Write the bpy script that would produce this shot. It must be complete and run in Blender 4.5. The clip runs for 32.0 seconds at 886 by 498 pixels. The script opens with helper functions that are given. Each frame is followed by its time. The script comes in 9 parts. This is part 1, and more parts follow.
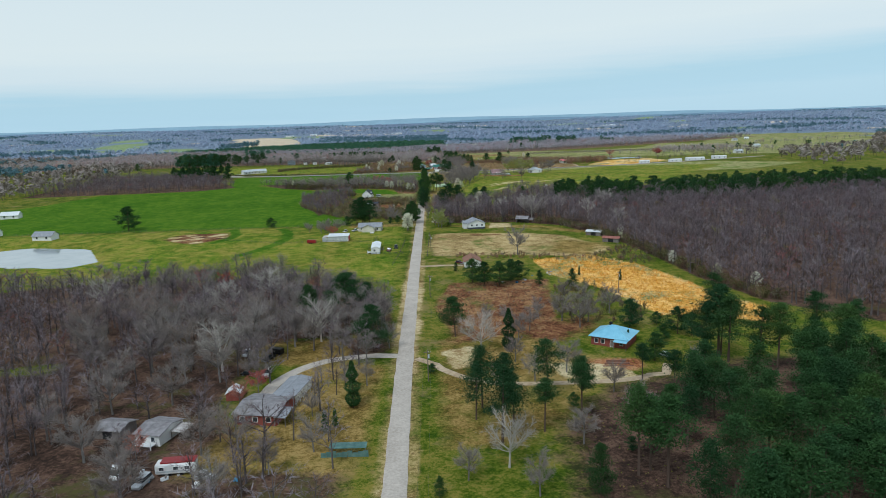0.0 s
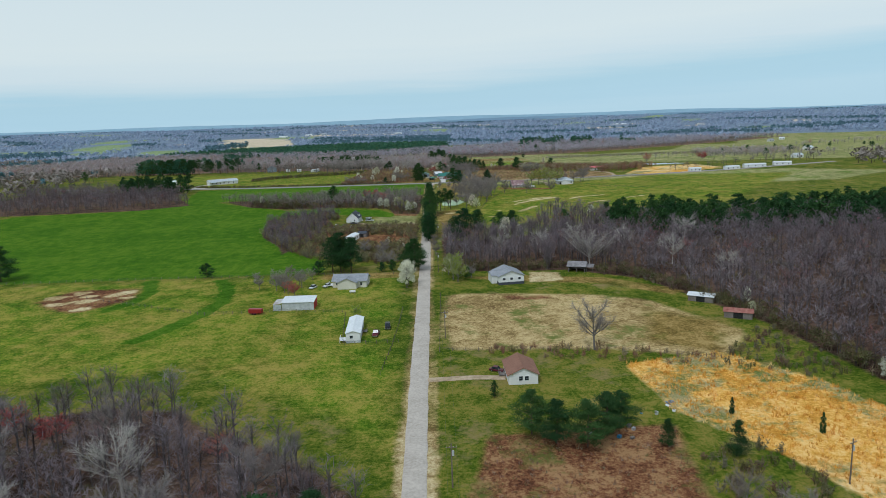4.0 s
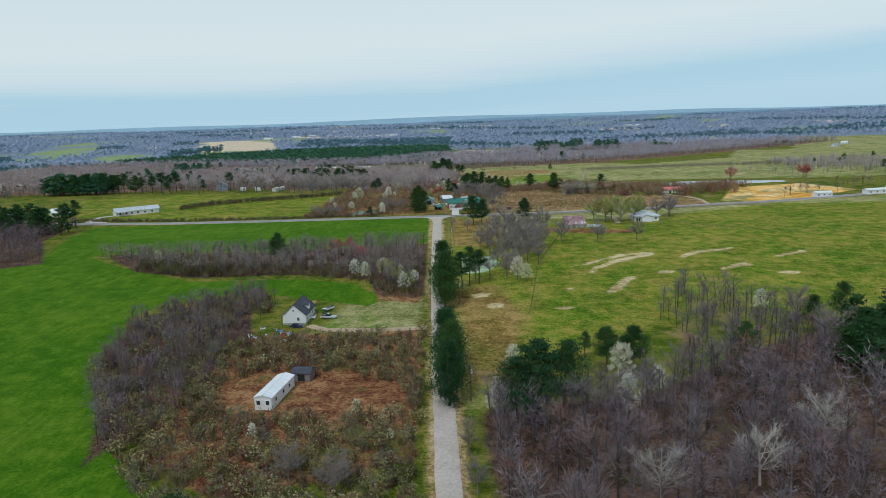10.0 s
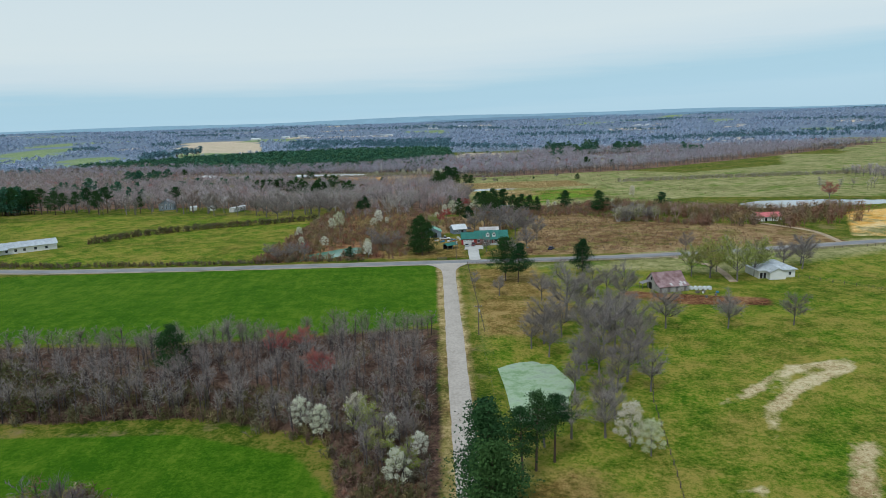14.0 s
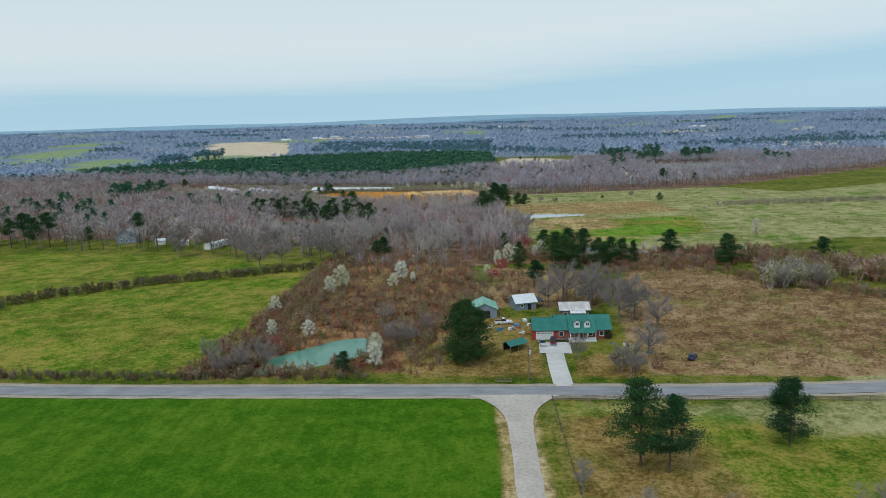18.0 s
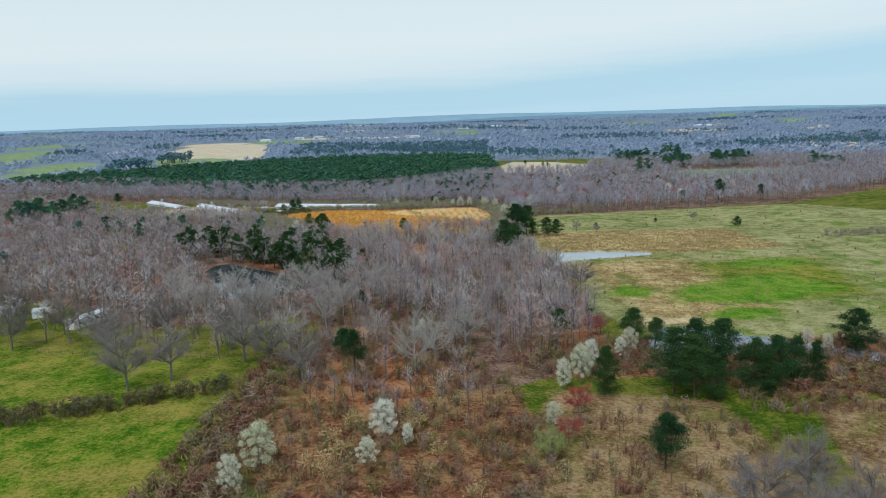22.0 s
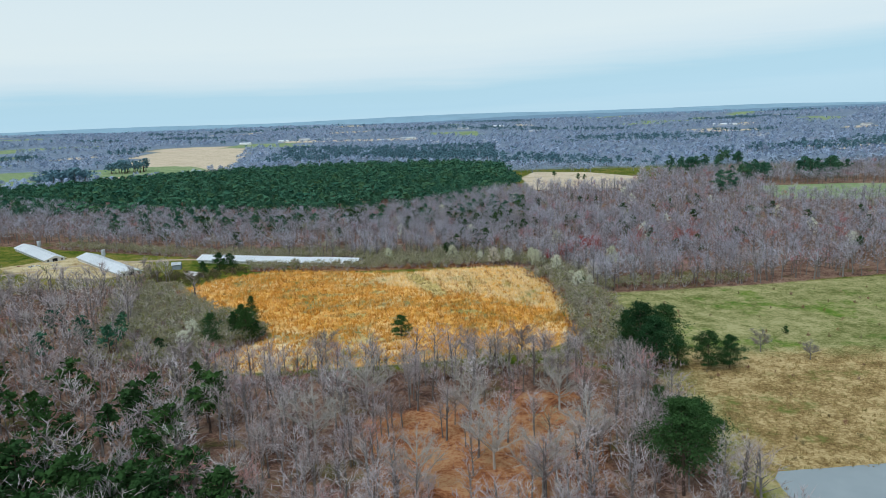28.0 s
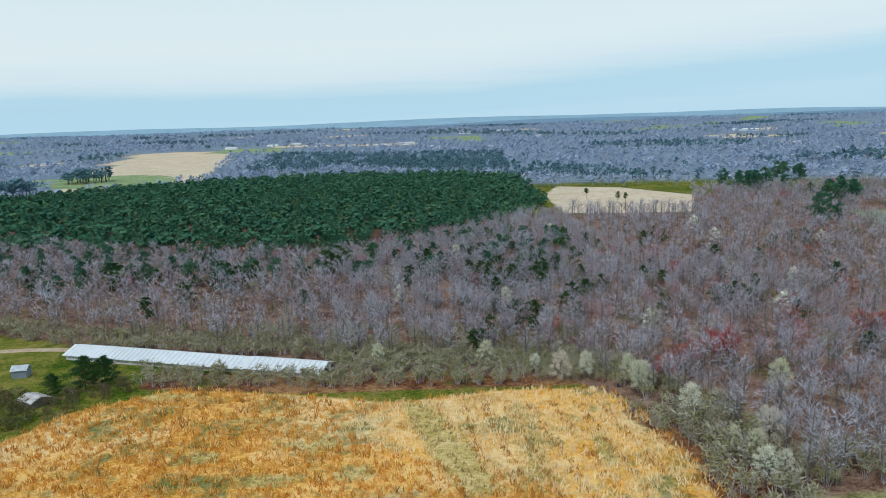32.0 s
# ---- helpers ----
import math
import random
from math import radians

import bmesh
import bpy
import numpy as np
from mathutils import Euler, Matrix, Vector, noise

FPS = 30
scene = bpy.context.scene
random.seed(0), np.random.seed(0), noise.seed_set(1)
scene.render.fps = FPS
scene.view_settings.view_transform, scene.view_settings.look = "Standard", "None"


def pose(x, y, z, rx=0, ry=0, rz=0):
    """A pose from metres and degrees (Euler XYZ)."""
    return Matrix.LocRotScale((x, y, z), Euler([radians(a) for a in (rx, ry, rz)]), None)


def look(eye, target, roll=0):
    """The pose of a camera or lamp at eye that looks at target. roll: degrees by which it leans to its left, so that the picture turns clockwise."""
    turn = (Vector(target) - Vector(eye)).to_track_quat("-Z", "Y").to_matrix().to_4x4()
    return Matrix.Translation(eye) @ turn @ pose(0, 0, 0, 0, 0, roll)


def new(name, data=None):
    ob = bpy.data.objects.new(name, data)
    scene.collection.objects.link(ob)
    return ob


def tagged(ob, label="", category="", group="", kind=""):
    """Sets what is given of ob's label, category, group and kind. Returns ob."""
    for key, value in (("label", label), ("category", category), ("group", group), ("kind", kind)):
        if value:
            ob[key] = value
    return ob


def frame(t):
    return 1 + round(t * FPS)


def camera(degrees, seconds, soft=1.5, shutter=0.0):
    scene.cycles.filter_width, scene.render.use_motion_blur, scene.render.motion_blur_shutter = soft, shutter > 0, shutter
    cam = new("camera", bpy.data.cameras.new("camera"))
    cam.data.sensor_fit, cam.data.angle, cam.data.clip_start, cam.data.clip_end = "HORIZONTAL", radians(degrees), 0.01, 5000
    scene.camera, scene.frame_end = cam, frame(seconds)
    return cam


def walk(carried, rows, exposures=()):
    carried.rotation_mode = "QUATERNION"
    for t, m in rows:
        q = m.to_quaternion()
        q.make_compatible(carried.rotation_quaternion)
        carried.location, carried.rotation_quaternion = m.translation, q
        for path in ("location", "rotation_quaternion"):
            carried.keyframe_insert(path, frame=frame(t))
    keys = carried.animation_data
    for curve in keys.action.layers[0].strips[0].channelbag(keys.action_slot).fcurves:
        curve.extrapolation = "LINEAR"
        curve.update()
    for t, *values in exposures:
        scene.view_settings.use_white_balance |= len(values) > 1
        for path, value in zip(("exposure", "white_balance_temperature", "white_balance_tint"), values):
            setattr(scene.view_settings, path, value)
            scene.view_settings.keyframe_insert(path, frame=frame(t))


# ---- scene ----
cam = camera(64.6, 32.0, 0.8)
METRES, EYE, TILT, LEAN, TURN = 1170.0, 61.0, -10.4, 1.8, 0.0
ROWS = [
    (0.0, 0.0, 0.0, 0.0, 0.0, 0.0, -0.0),
    (0.5, -0.0006, 0.0165, 0.0029, -0.05, -0.0, -0.05),
    (1.0, -0.0013, 0.0327, 0.0057, -0.16, 0.05, -0.05),
    (1.5, -0.002, 0.0489, 0.0088, -0.13, 0.15, -0.11),
    (2.0, -0.0028, 0.0652, 0.0118, -0.06, 0.15, -0.04),
    (2.5, -0.0037, 0.0813, 0.0147, -0.02, 0.12, 0.04),
    (4.5, -0.0068, 0.1459, 0.0272, 0.04, -0.12, 0.11),
    (5.0, -0.0076, 0.1621, 0.0303, -0.02, -0.13, 0.07),
    (5.5, -0.0084, 0.1784, 0.0333, -0.03, -0.16, 0.03),
    (6.0, -0.0091, 0.1945, 0.0364, 0.03, -0.2, -0.04),
    (6.5, -0.0098, 0.2108, 0.0393, 0.07, -0.18, -0.11),
    (7.0, -0.0106, 0.2268, 0.0423, 0.12, -0.19, -0.06),
    (7.5, -0.0114, 0.243, 0.0453, 0.1, -0.15, -0.06),
    (8.0, -0.0122, 0.259, 0.0483, 0.03, -0.15, 0.03),
    (8.5, -0.013, 0.2748, 0.0512, -0.04, -0.14, 0.1),
    (9.0, -0.0137, 0.291, 0.0544, -0.15, -0.14, 0.07),
    (9.5, -0.0144, 0.3067, 0.0575, -0.23, -0.1, 0.04),
    (10.0, -0.0153, 0.3226, 0.0602, -0.27, -0.07, 0.13),
    (10.5, -0.0161, 0.3384, 0.0631, -0.34, -0.13, 0.19),
    (11.0, -0.0167, 0.354, 0.066, -0.29, -0.23, 0.26),
    (11.5, -0.0175, 0.3697, 0.0688, -0.21, -0.22, 0.28),
    (12.0, -0.0182, 0.3854, 0.0719, -0.16, -0.24, 0.18),
    (12.5, -0.0189, 0.4012, 0.0751, -0.17, -0.22, 0.07),
    (13.0, -0.0196, 0.4168, 0.0781, -0.26, -0.16, 0.03),
    (13.5, -0.0205, 0.4327, 0.0807, -0.41, -0.17, 0.07),
    (14.0, -0.0212, 0.4483, 0.0835, -0.57, -0.12, 0.14),
    (14.5, -0.0219, 0.4637, 0.0864, -0.66, -0.05, 0.13),
    (16.5, -0.0237, 0.5193, 0.0997, -0.73, -0.29, -0.08),
    (17.0, -0.0244, 0.5347, 0.1025, -0.73, -0.25, -0.12),
    (17.5, -0.025, 0.5501, 0.1053, -0.76, -0.15, -0.07),
    (17.6, -0.0252, 0.5532, 0.1058, -0.77, -0.16, -0.07),
    (17.7, -0.0254, 0.5562, 0.1064, 1.45, -0.17, -0.45),
    (17.8, -0.0257, 0.5593, 0.1069, 2.2, -0.18, -0.55),
    (18.0, -0.0261, 0.5654, 0.108, 2.36, -0.2, -0.59),
    (18.5, -0.0275, 0.5806, 0.1107, 2.36, -0.25, -0.45),
    (19.0, -0.0289, 0.5956, 0.1135, 2.42, -0.28, -0.43),
    (19.5, -0.0304, 0.6108, 0.1164, 2.47, -0.24, -0.5),
    (20.0, -0.0319, 0.626, 0.119, 2.47, -0.26, -0.48),
    (20.2, -0.0325, 0.632, 0.1202, 2.48, -0.256, -0.46),
    (20.3, -0.0328, 0.6351, 0.1207, 1.16, -0.254, -0.25),
    (20.5, -0.0334, 0.6411, 0.1219, 1.13, -0.25, -0.23),
    (21.0, -0.0348, 0.6561, 0.1246, 1.15, -0.29, -0.35),
    (21.5, -0.036, 0.6715, 0.1271, 1.34, -0.26, -0.44),
    (22.0, -0.0374, 0.6866, 0.1295, 1.45, -0.26, -0.31),
    (22.5, -0.0386, 0.7016, 0.1322, 1.49, -0.31, -0.19),
    (23.0, -0.0398, 0.7165, 0.1349, 1.47, -0.29, -0.17),
    (23.5, -0.0411, 0.7311, 0.1377, 1.47, -0.2, -0.18),
    (24.0, -0.0423, 0.7457, 0.1404, 1.48, -0.15, -0.14),
    (24.5, -0.0436, 0.7602, 0.1431, 1.46, -0.14, -0.12),
    (25.0, -0.0449, 0.775, 0.1459, 1.44, -0.15, -0.09),
    (25.5, -0.0462, 0.7895, 0.1486, 1.36, -0.13, -0.09),
    (27.5, -0.0512, 0.8482, 0.1591, 1.09, -0.24, 0.04),
    (28.0, -0.0524, 0.8631, 0.1619, 1.08, -0.28, 0.04),
    (28.5, -0.0536, 0.8781, 0.1647, 1.06, -0.27, 0.06),
    (29.0, -0.0549, 0.893, 0.1675, 1.02, -0.27, 0.04),
    (29.5, -0.056, 0.9078, 0.1703, 1.0, -0.22, 0.0),
    (30.0, -0.0573, 0.9224, 0.1732, 0.96, -0.19, -0.0),
    (30.5, -0.0583, 0.937, 0.176, 0.96, -0.12, -0.1),
    (31.0, -0.0594, 0.9514, 0.1788, 0.94, -0.07, -0.24),
    (31.5, -0.0606, 0.9661, 0.1814, 0.88, -0.03, -0.2),
    (32.0, -0.0618, 0.9807, 0.184, 0.88, -0.01, -0.15),
]
walk(cam, [(t, pose(0, 0, EYE, TILT, LEAN, TURN) @ pose(METRES * x, METRES * y, METRES * z, 90 + pitch, roll, yaw)) for t, x, y, z, yaw, pitch, roll in ROWS],
     [(0.0, 0.06, 5900, 4), (2.5, 0.04, 5900, 4), (5.0, -0.03, 5900, 4), (18.0, -0.03, 5900, 4), (21.0, 0.06, 5900, 4), (24.0, 0.10, 5900, 4), (32.0, 0.10, 5900, 4)])

# ---- world and sun: a thin bright overcast with a blue strip above the horizon ----
world = bpy.data.worlds.new("world")
scene.world = world
world.use_nodes = True
wn, wl = world.node_tree.nodes, world.node_tree.links
wn.clear()


def wnode(kind, **values):
    n = wn.new(kind)
    for k, v in values.items():
        n.inputs[k].default_value = v
    return n


sky = wn.new("ShaderNodeTexSky")
sky.sky_type, sky.sun_disc = "NISHITA", False
sky.sun_elevation, sky.sun_rotation = radians(48), radians(200)
sky.air_density, sky.dust_density = 1.2, 2.0
sky_part = wn.new("ShaderNodeVectorMath")
sky_part.operation = "SCALE"
sky_part.inputs["Scale"].default_value = 0.1
wl.new(sky.outputs[0], sky_part.inputs[0])
coord = wn.new("ShaderNodeTexCoord")
split = wn.new("ShaderNodeSeparateXYZ")
wl.new(coord.outputs["Generated"], split.inputs[0])
stretch = wn.new("ShaderNodeMapping")
stretch.inputs["Scale"].default_value = (1.6, 1.6, 16.0)
stretch.inputs["Rotation"].default_value = (0, radians(2.0), 0)
wl.new(coord.outputs["Generated"], stretch.inputs[0])
streak = wnode("ShaderNodeTexNoise", Scale=2.2, Detail=5.0, Roughness=0.55)
wl.new(stretch.outputs[0], streak.inputs["Vector"])


def wmath(op, a, b):
    n = wn.new("ShaderNodeMath")
    n.operation = op
    for i, v in enumerate((a, b)):
        if isinstance(v, (int, float)):
            n.inputs[i].default_value = v
        else:
            wl.new(v, n.inputs[i])
    return n.outputs[0]


def wramp(value, stops):
    n = wn.new("ShaderNodeValToRGB")
    while len(n.color_ramp.elements) < len(stops):
        n.color_ramp.elements.new(0.5)
    for e, (p, c) in zip(n.color_ramp.elements, stops):
        e.position, e.color = p, (*c, 1)
    wl.new(value, n.inputs[0])
    return n.outputs[0]


tilted = wmath("SUBTRACT", wmath("SUBTRACT", split.outputs[2], wmath("MULTIPLY", split.outputs[0], 0.012)), wmath("MULTIPLY", wmath("MAXIMUM", split.outputs[0], 0.0), 0.05))
wisp_at = wn.new("ShaderNodeMapping")
wisp_at.inputs["Scale"].default_value = (2.4, 2.4, 60.0)
wisp_at.inputs["Rotation"].default_value = (0, radians(3.5), 0)
wl.new(coord.outputs["Generated"], wisp_at.inputs[0])
wisp = wnode("ShaderNodeTexNoise", Scale=1.6, Detail=6.0, Roughness=0.6)
wl.new(wisp_at.outputs[0], wisp.inputs["Vector"])
height = wmath("ADD", tilted, wmath("MULTIPLY", wmath("SUBTRACT", streak.outputs[0], 0.5), 0.030))
height = wmath("ADD", height, wmath("MULTIPLY", wmath("SUBTRACT", wisp.outputs[0], 0.5), 0.022))
deck = wramp(height, [(0.0, (0.53, 0.69, 0.775)), (0.014, (0.49, 0.665, 0.76)), (0.036, (0.475, 0.65, 0.74)), (0.050, (0.58, 0.70, 0.755)), (0.066, (0.68, 0.745, 0.77)),
                      (0.10, (0.75, 0.785, 0.775)), (0.17, (0.72, 0.765, 0.765)), (0.45, (0.46, 0.52, 0.57))])
blend = wn.new("ShaderNodeMix")
blend.data_type = "RGBA"
blend.inputs[0].default_value = 0.93
wl.new(sky_part.outputs[0], blend.inputs[6])
wl.new(deck, blend.inputs[7])
background = wnode("ShaderNodeBackground", Strength=1.0)
wl.new(blend.outputs[2], background.inputs[0])
wl.new(background.outputs[0], wn.new("ShaderNodeOutputWorld").inputs[0])
sun = new("sun", bpy.data.lights.new("sun", "SUN"))
sun.data.energy, sun.data.angle, sun.data.color = 1.5, radians(12), (1.0, 0.97, 0.95)
sun.matrix_world = look((-60, -120, 190), (0, 0, 0))

# ---- materials ----


class Nodes:
    """A node material under construction."""

    def __init__(self, name, rough=0.8, metal=0.0):
        self.mat = bpy.data.materials.new(name)
        self.mat.use_nodes = True
        self.n, self.l = self.mat.node_tree.nodes, self.mat.node_tree.links
        self.bsdf = self.n["Principled BSDF"]
        self.bsdf.inputs["Roughness"].default_value, self.bsdf.inputs["Metallic"].default_value = rough, metal
        self.bsdf.inputs["Specular IOR Level"].default_value = 0.25
        self.where = self.n.new("ShaderNodeTexCoord").outputs["Object"]

    def noise(self, scale, detail=4.0, rough=0.6, stretch=None):
        n = self.n.new("ShaderNodeTexNoise")
        n.inputs["Scale"].default_value, n.inputs["Detail"].default_value, n.inputs["Roughness"].default_value = scale, detail, rough
        at = self.where
        if stretch:
            m = self.n.new("ShaderNodeMapping")
            m.inputs["Scale"].default_value = stretch
            self.l.new(at, m.inputs[0])
            at = m.outputs[0]
        self.l.new(at, n.inputs["Vector"])
        return n.outputs[0]

    def attr(self, name):
        n = self.n.new("ShaderNodeAttribute")
        n.attribute_name = name
        return n.outputs["Fac"]

    def ramp(self, fac, stops):
        n = self.n.new("ShaderNodeValToRGB")
        while len(n.color_ramp.elements) < len(stops):
            n.color_ramp.elements.new(0.5)
        for e, (p, c) in zip(n.color_ramp.elements, stops):
            e.position, e.color = p, (*(c if not isinstance(c, (int, float)) else (c, c, c)), 1)
        self.l.new(fac, n.inputs[0])
        return n.outputs[0]

    def math(self, op, a, b):
        n = self.n.new("ShaderNodeMath")
        n.operation = op
        for i, v in enumerate((a, b)):
            if isinstance(v, (int, float)):
                n.inputs[i].default_value = v
            else:
                self.l.new(v, n.inputs[i])
        return n.outputs[0]

    def mix(self, fac, a, b, mode="MIX"):
        n = self.n.new("ShaderNodeMix")
        n.data_type, n.blend_type = "RGBA", mode
        for i, v in ((0, fac), (6, a), (7, b)):
            if isinstance(v, (int, float)):
                n.inputs[i].default_value = v
            elif isinstance(v, tuple):
                n.inputs[i].default_value = (*v, 1)
            else:
                self.l.new(v, n.inputs[i])
        return n.outputs[2]

    def done(self, colour, bump=None, strength=0.3, distance=0.1):
        self.l.new(colour, self.bsdf.inputs["Base Color"])
        if bump is not None:
            b = self.n.new("ShaderNodeBump")
            b.inputs["Strength"].default_value, b.inputs["Distance"].default_value = strength, distance
            self.l.new(bump, b.inputs["Height"])
            self.l.new(b.outputs[0], self.bsdf.inputs["Normal"])
        return self.mat


def simple(name, a, b, scale=3.0, rough=0.7, metal=0.0, bump=0.2, stretch=None):
    """Two tones of one surface, mixed by grain and by larger stains."""
    m = Nodes(name, rough, metal)
    grain, stain = m.noise(scale, stretch=stretch), m.noise(scale * 0.13, 3)
    fac = m.math("ADD", m.math("MULTIPLY", grain, 0.6), m.math("MULTIPLY", stain, 0.4))
    return m.done(m.ramp(fac, [(0.36, a), (0.64, b)]), grain, bump, 0.03)


def per_tree(name, stops, rough=0.95, dark=0.3):
    """Bark, twigs or leaves, toned tree by tree by the attribute tint (woods) or by the object's random number (single trees)."""
    m = Nodes(name, rough)
    m.bsdf.inputs["Specular IOR Level"].default_value = 0.05
    info = m.n.new("ShaderNodeObjectInfo").outputs["Random"]
    fac = m.math("FRACT", m.math("ADD", m.attr("tint"), info), 0.0)
    col = m.ramp(fac, stops)
    return m.done(m.mix(m.math("MULTIPLY", m.noise(0.7, 3), dark), col, (0.02, 0.02, 0.016)))


M = {}
M["twig"] = per_tree("bare_twigs", [(0.0, (0.376, 0.313, 0.305)), (0.14, (0.552, 0.493, 0.499)), (0.28, (0.376, 0.307, 0.325)), (0.40, (0.629, 0.578, 0.572)), (0.52, (0.409, 0.324, 0.298)), (0.64, (0.520, 0.457, 0.462)),
                                    (0.76, (0.331, 0.265, 0.256)), (0.86, (0.607, 0.552, 0.533)), (0.92, (0.441, 0.328, 0.293)), (0.955, (0.596, 0.254, 0.239)), (0.975, (0.421, 0.409, 0.207)), (1.0, (0.399, 0.328, 0.315))], 0.95, 0.15)
M["dark_twig"] = per_tree("brown_bare_twigs", [(0.0, (0.164, 0.125, 0.131)), (0.2, (0.241, 0.198, 0.218)), (0.4, (0.172, 0.132, 0.149)), (0.55, (0.310, 0.270, 0.294)), (0.7, (0.190, 0.145, 0.153)), (0.85, (0.275, 0.230, 0.249)), (0.93, (0.172, 0.132, 0.127)), (0.97, (0.310, 0.129, 0.123)), (1.0, (0.215, 0.201, 0.104))], 0.95, 0.25)
M["dark_bark"] = per_tree("brown_bark", [(0.0, (0.091, 0.073, 0.070)), (0.6, (0.168, 0.147, 0.147)), (1.0, (0.112, 0.091, 0.088))])
M["stem_twig"] = per_tree("grey_brown_twigs", [(0.0, (0.249, 0.211, 0.189)), (0.3, (0.344, 0.301, 0.275)), (0.5, (0.267, 0.224, 0.206)), (0.75, (0.370, 0.327, 0.301)), (0.93, (0.258, 0.215, 0.181)), (1.0, (0.310, 0.232, 0.198))], 0.95, 0.2)
# Aerial haze is painted into these twigs as a blue-grey base colour.
M["far_twig"] = per_tree("hazy_bare_twigs", [(0.0, (0.327, 0.396, 0.522)), (0.3, (0.377, 0.455, 0.585)), (0.5, (0.337, 0.417, 0.553)), (0.75, (0.407, 0.466, 0.585)), (0.92, (0.397, 0.426, 0.522)), (1.0, (0.347, 0.426, 0.564))], 0.95, 0.1)
M["bark"] = per_tree("grey_bark", [(0.0, (0.177, 0.153, 0.141)), (0.5, (0.271, 0.253, 0.241)), (1.0, (0.200, 0.177, 0.164))])
M["pale_bark"] = per_tree("pale_bark", [(0.0, (0.42, 0.385, 0.345)), (1.0, (0.54, 0.50, 0.45))])
M["pine_bark"] = per_tree("pine_bark", [(0.0, (0.10, 0.07, 0.055)), (1.0, (0.15, 0.105, 0.085))])
M["needles"] = per_tree("pine_needles", [(0.0, (0.027, 0.070, 0.027)), (0.4, (0.046, 0.108, 0.032)), (0.7, (0.032, 0.084, 0.034)), (1.0, (0.065, 0.132, 0.035))], 1.0)
M["young_needles"] = per_tree("young_pine_needles", [(0.0, (0.031, 0.075, 0.024)), (0.5, (0.051, 0.109, 0.028)), (1.0, (0.037, 0.082, 0.032))], 1.0)
# Lightened, bluish needles: the haze over mid-distance pines is in the colour.
M["grove_needles"] = per_tree("half_hazy_pine_needles", [(0.0, (0.040, 0.130, 0.087)), (0.4, (0.081, 0.192, 0.108)), (0.75, (0.057, 0.153, 0.098)), (1.0, (0.105, 0.208, 0.098))], 1.0)
# Far pines carry painted haze: bluer and lighter than the near needles.
M["far_needles"] = per_tree("hazy_pine_needles", [(0.0, (0.109, 0.207, 0.251)), (0.5, (0.140, 0.251, 0.282)), (1.0, (0.129, 0.232, 0.282))], 1.0)
M["blossom"] = per_tree("white_blossom", [(0.0, (0.684, 0.675, 0.517)), (0.4, (0.765, 0.756, 0.631)), (0.7, (0.612, 0.621, 0.410)), (1.0, (0.684, 0.612, 0.500))], 0.95, 0.1)
M["lime_leaf"] = per_tree("young_leaves", [(0.0, (0.30, 0.38, 0.05)), (1.0, (0.40, 0.43, 0.10))])
M["shrub"] = per_tree("shrub_twigs", [(0.0, (0.240, 0.170, 0.122)), (0.2, (0.304, 0.148, 0.101)), (0.4, (0.200, 0.174, 0.072)), (0.55, (0.352, 0.274, 0.202)), (0.7, (0.320, 0.148, 0.108)), (0.85, (0.256, 0.218, 0.101)), (0.93, (0.432, 0.296, 0.137)), (1.0, (0.288, 0.207, 0.158))], 0.95, 0.2)
M["grass_blade"] = per_tree("pasture_grass", [(0.0, (0.092, 0.166, 0.010)), (0.35, (0.163, 0.221, 0.019)), (0.6, (0.275, 0.258, 0.038)), (0.8, (0.428, 0.331, 0.102)), (1.0, (0.102, 0.175, 0.013))], 0.95, 0.2)
M["red_bud"] = per_tree("red_buds", [(0.0, (0.468, 0.090, 0.084)), (0.5, (0.442, 0.140, 0.126)), (1.0, (0.476, 0.200, 0.147))], 0.95, 0.15)
# Lighter lavender copy of the twigs; haze over the farther woods is painted in.
M["grey_twig"] = per_tree("haze_lavender_twigs", [(0.0, (0.377, 0.342, 0.387)), (0.16, (0.520, 0.513, 0.581)), (0.3, (0.377, 0.342, 0.407)), (0.45, (0.564, 0.564, 0.631)), (0.58, (0.394, 0.342, 0.366)), (0.72, (0.502, 0.489, 0.555)), (0.82, (0.340, 0.300, 0.332)), (0.9, (0.538, 0.527, 0.581)), (0.93, (0.466, 0.342, 0.366)), (0.96, (0.557, 0.204, 0.224)), (0.985, (0.358, 0.389, 0.214)), (1.0, (0.394, 0.360, 0.407))], 0.95, 0.1)
M["dark_shrub"] = per_tree("dark_shrub_twigs", [(0.0, (0.148, 0.113, 0.086)), (0.25, (0.203, 0.117, 0.086)), (0.45, (0.125, 0.125, 0.047)), (0.6, (0.226, 0.195, 0.148)), (0.8, (0.156, 0.148, 0.062)), (0.92, (0.265, 0.203, 0.101)), (1.0, (0.179, 0.140, 0.109))], 0.95, 0.2)
M["dark_olive"] = per_tree("dark_olive_leaves", [(0.0, (0.086, 0.096, 0.029)), (0.4, (0.144, 0.141, 0.054)), (0.7, (0.065, 0.081, 0.022)), (1.0, (0.180, 0.163, 0.079))], 0.95, 0.2)
M["olive"] = per_tree("olive_leaves", [(0.0, (0.22, 0.23, 0.075)), (0.3, (0.36, 0.34, 0.14)), (0.6, (0.17, 0.19, 0.06)), (0.8, (0.44, 0.39, 0.22)), (1.0, (0.27, 0.26, 0.10))], 0.95, 0.15)
M["olive_twig"] = per_tree("budding_twigs", [(0.0, (0.36, 0.32, 0.24)), (0.5, (0.48, 0.44, 0.36)), (1.0, (0.34, 0.32, 0.22))], 0.95, 0.15)
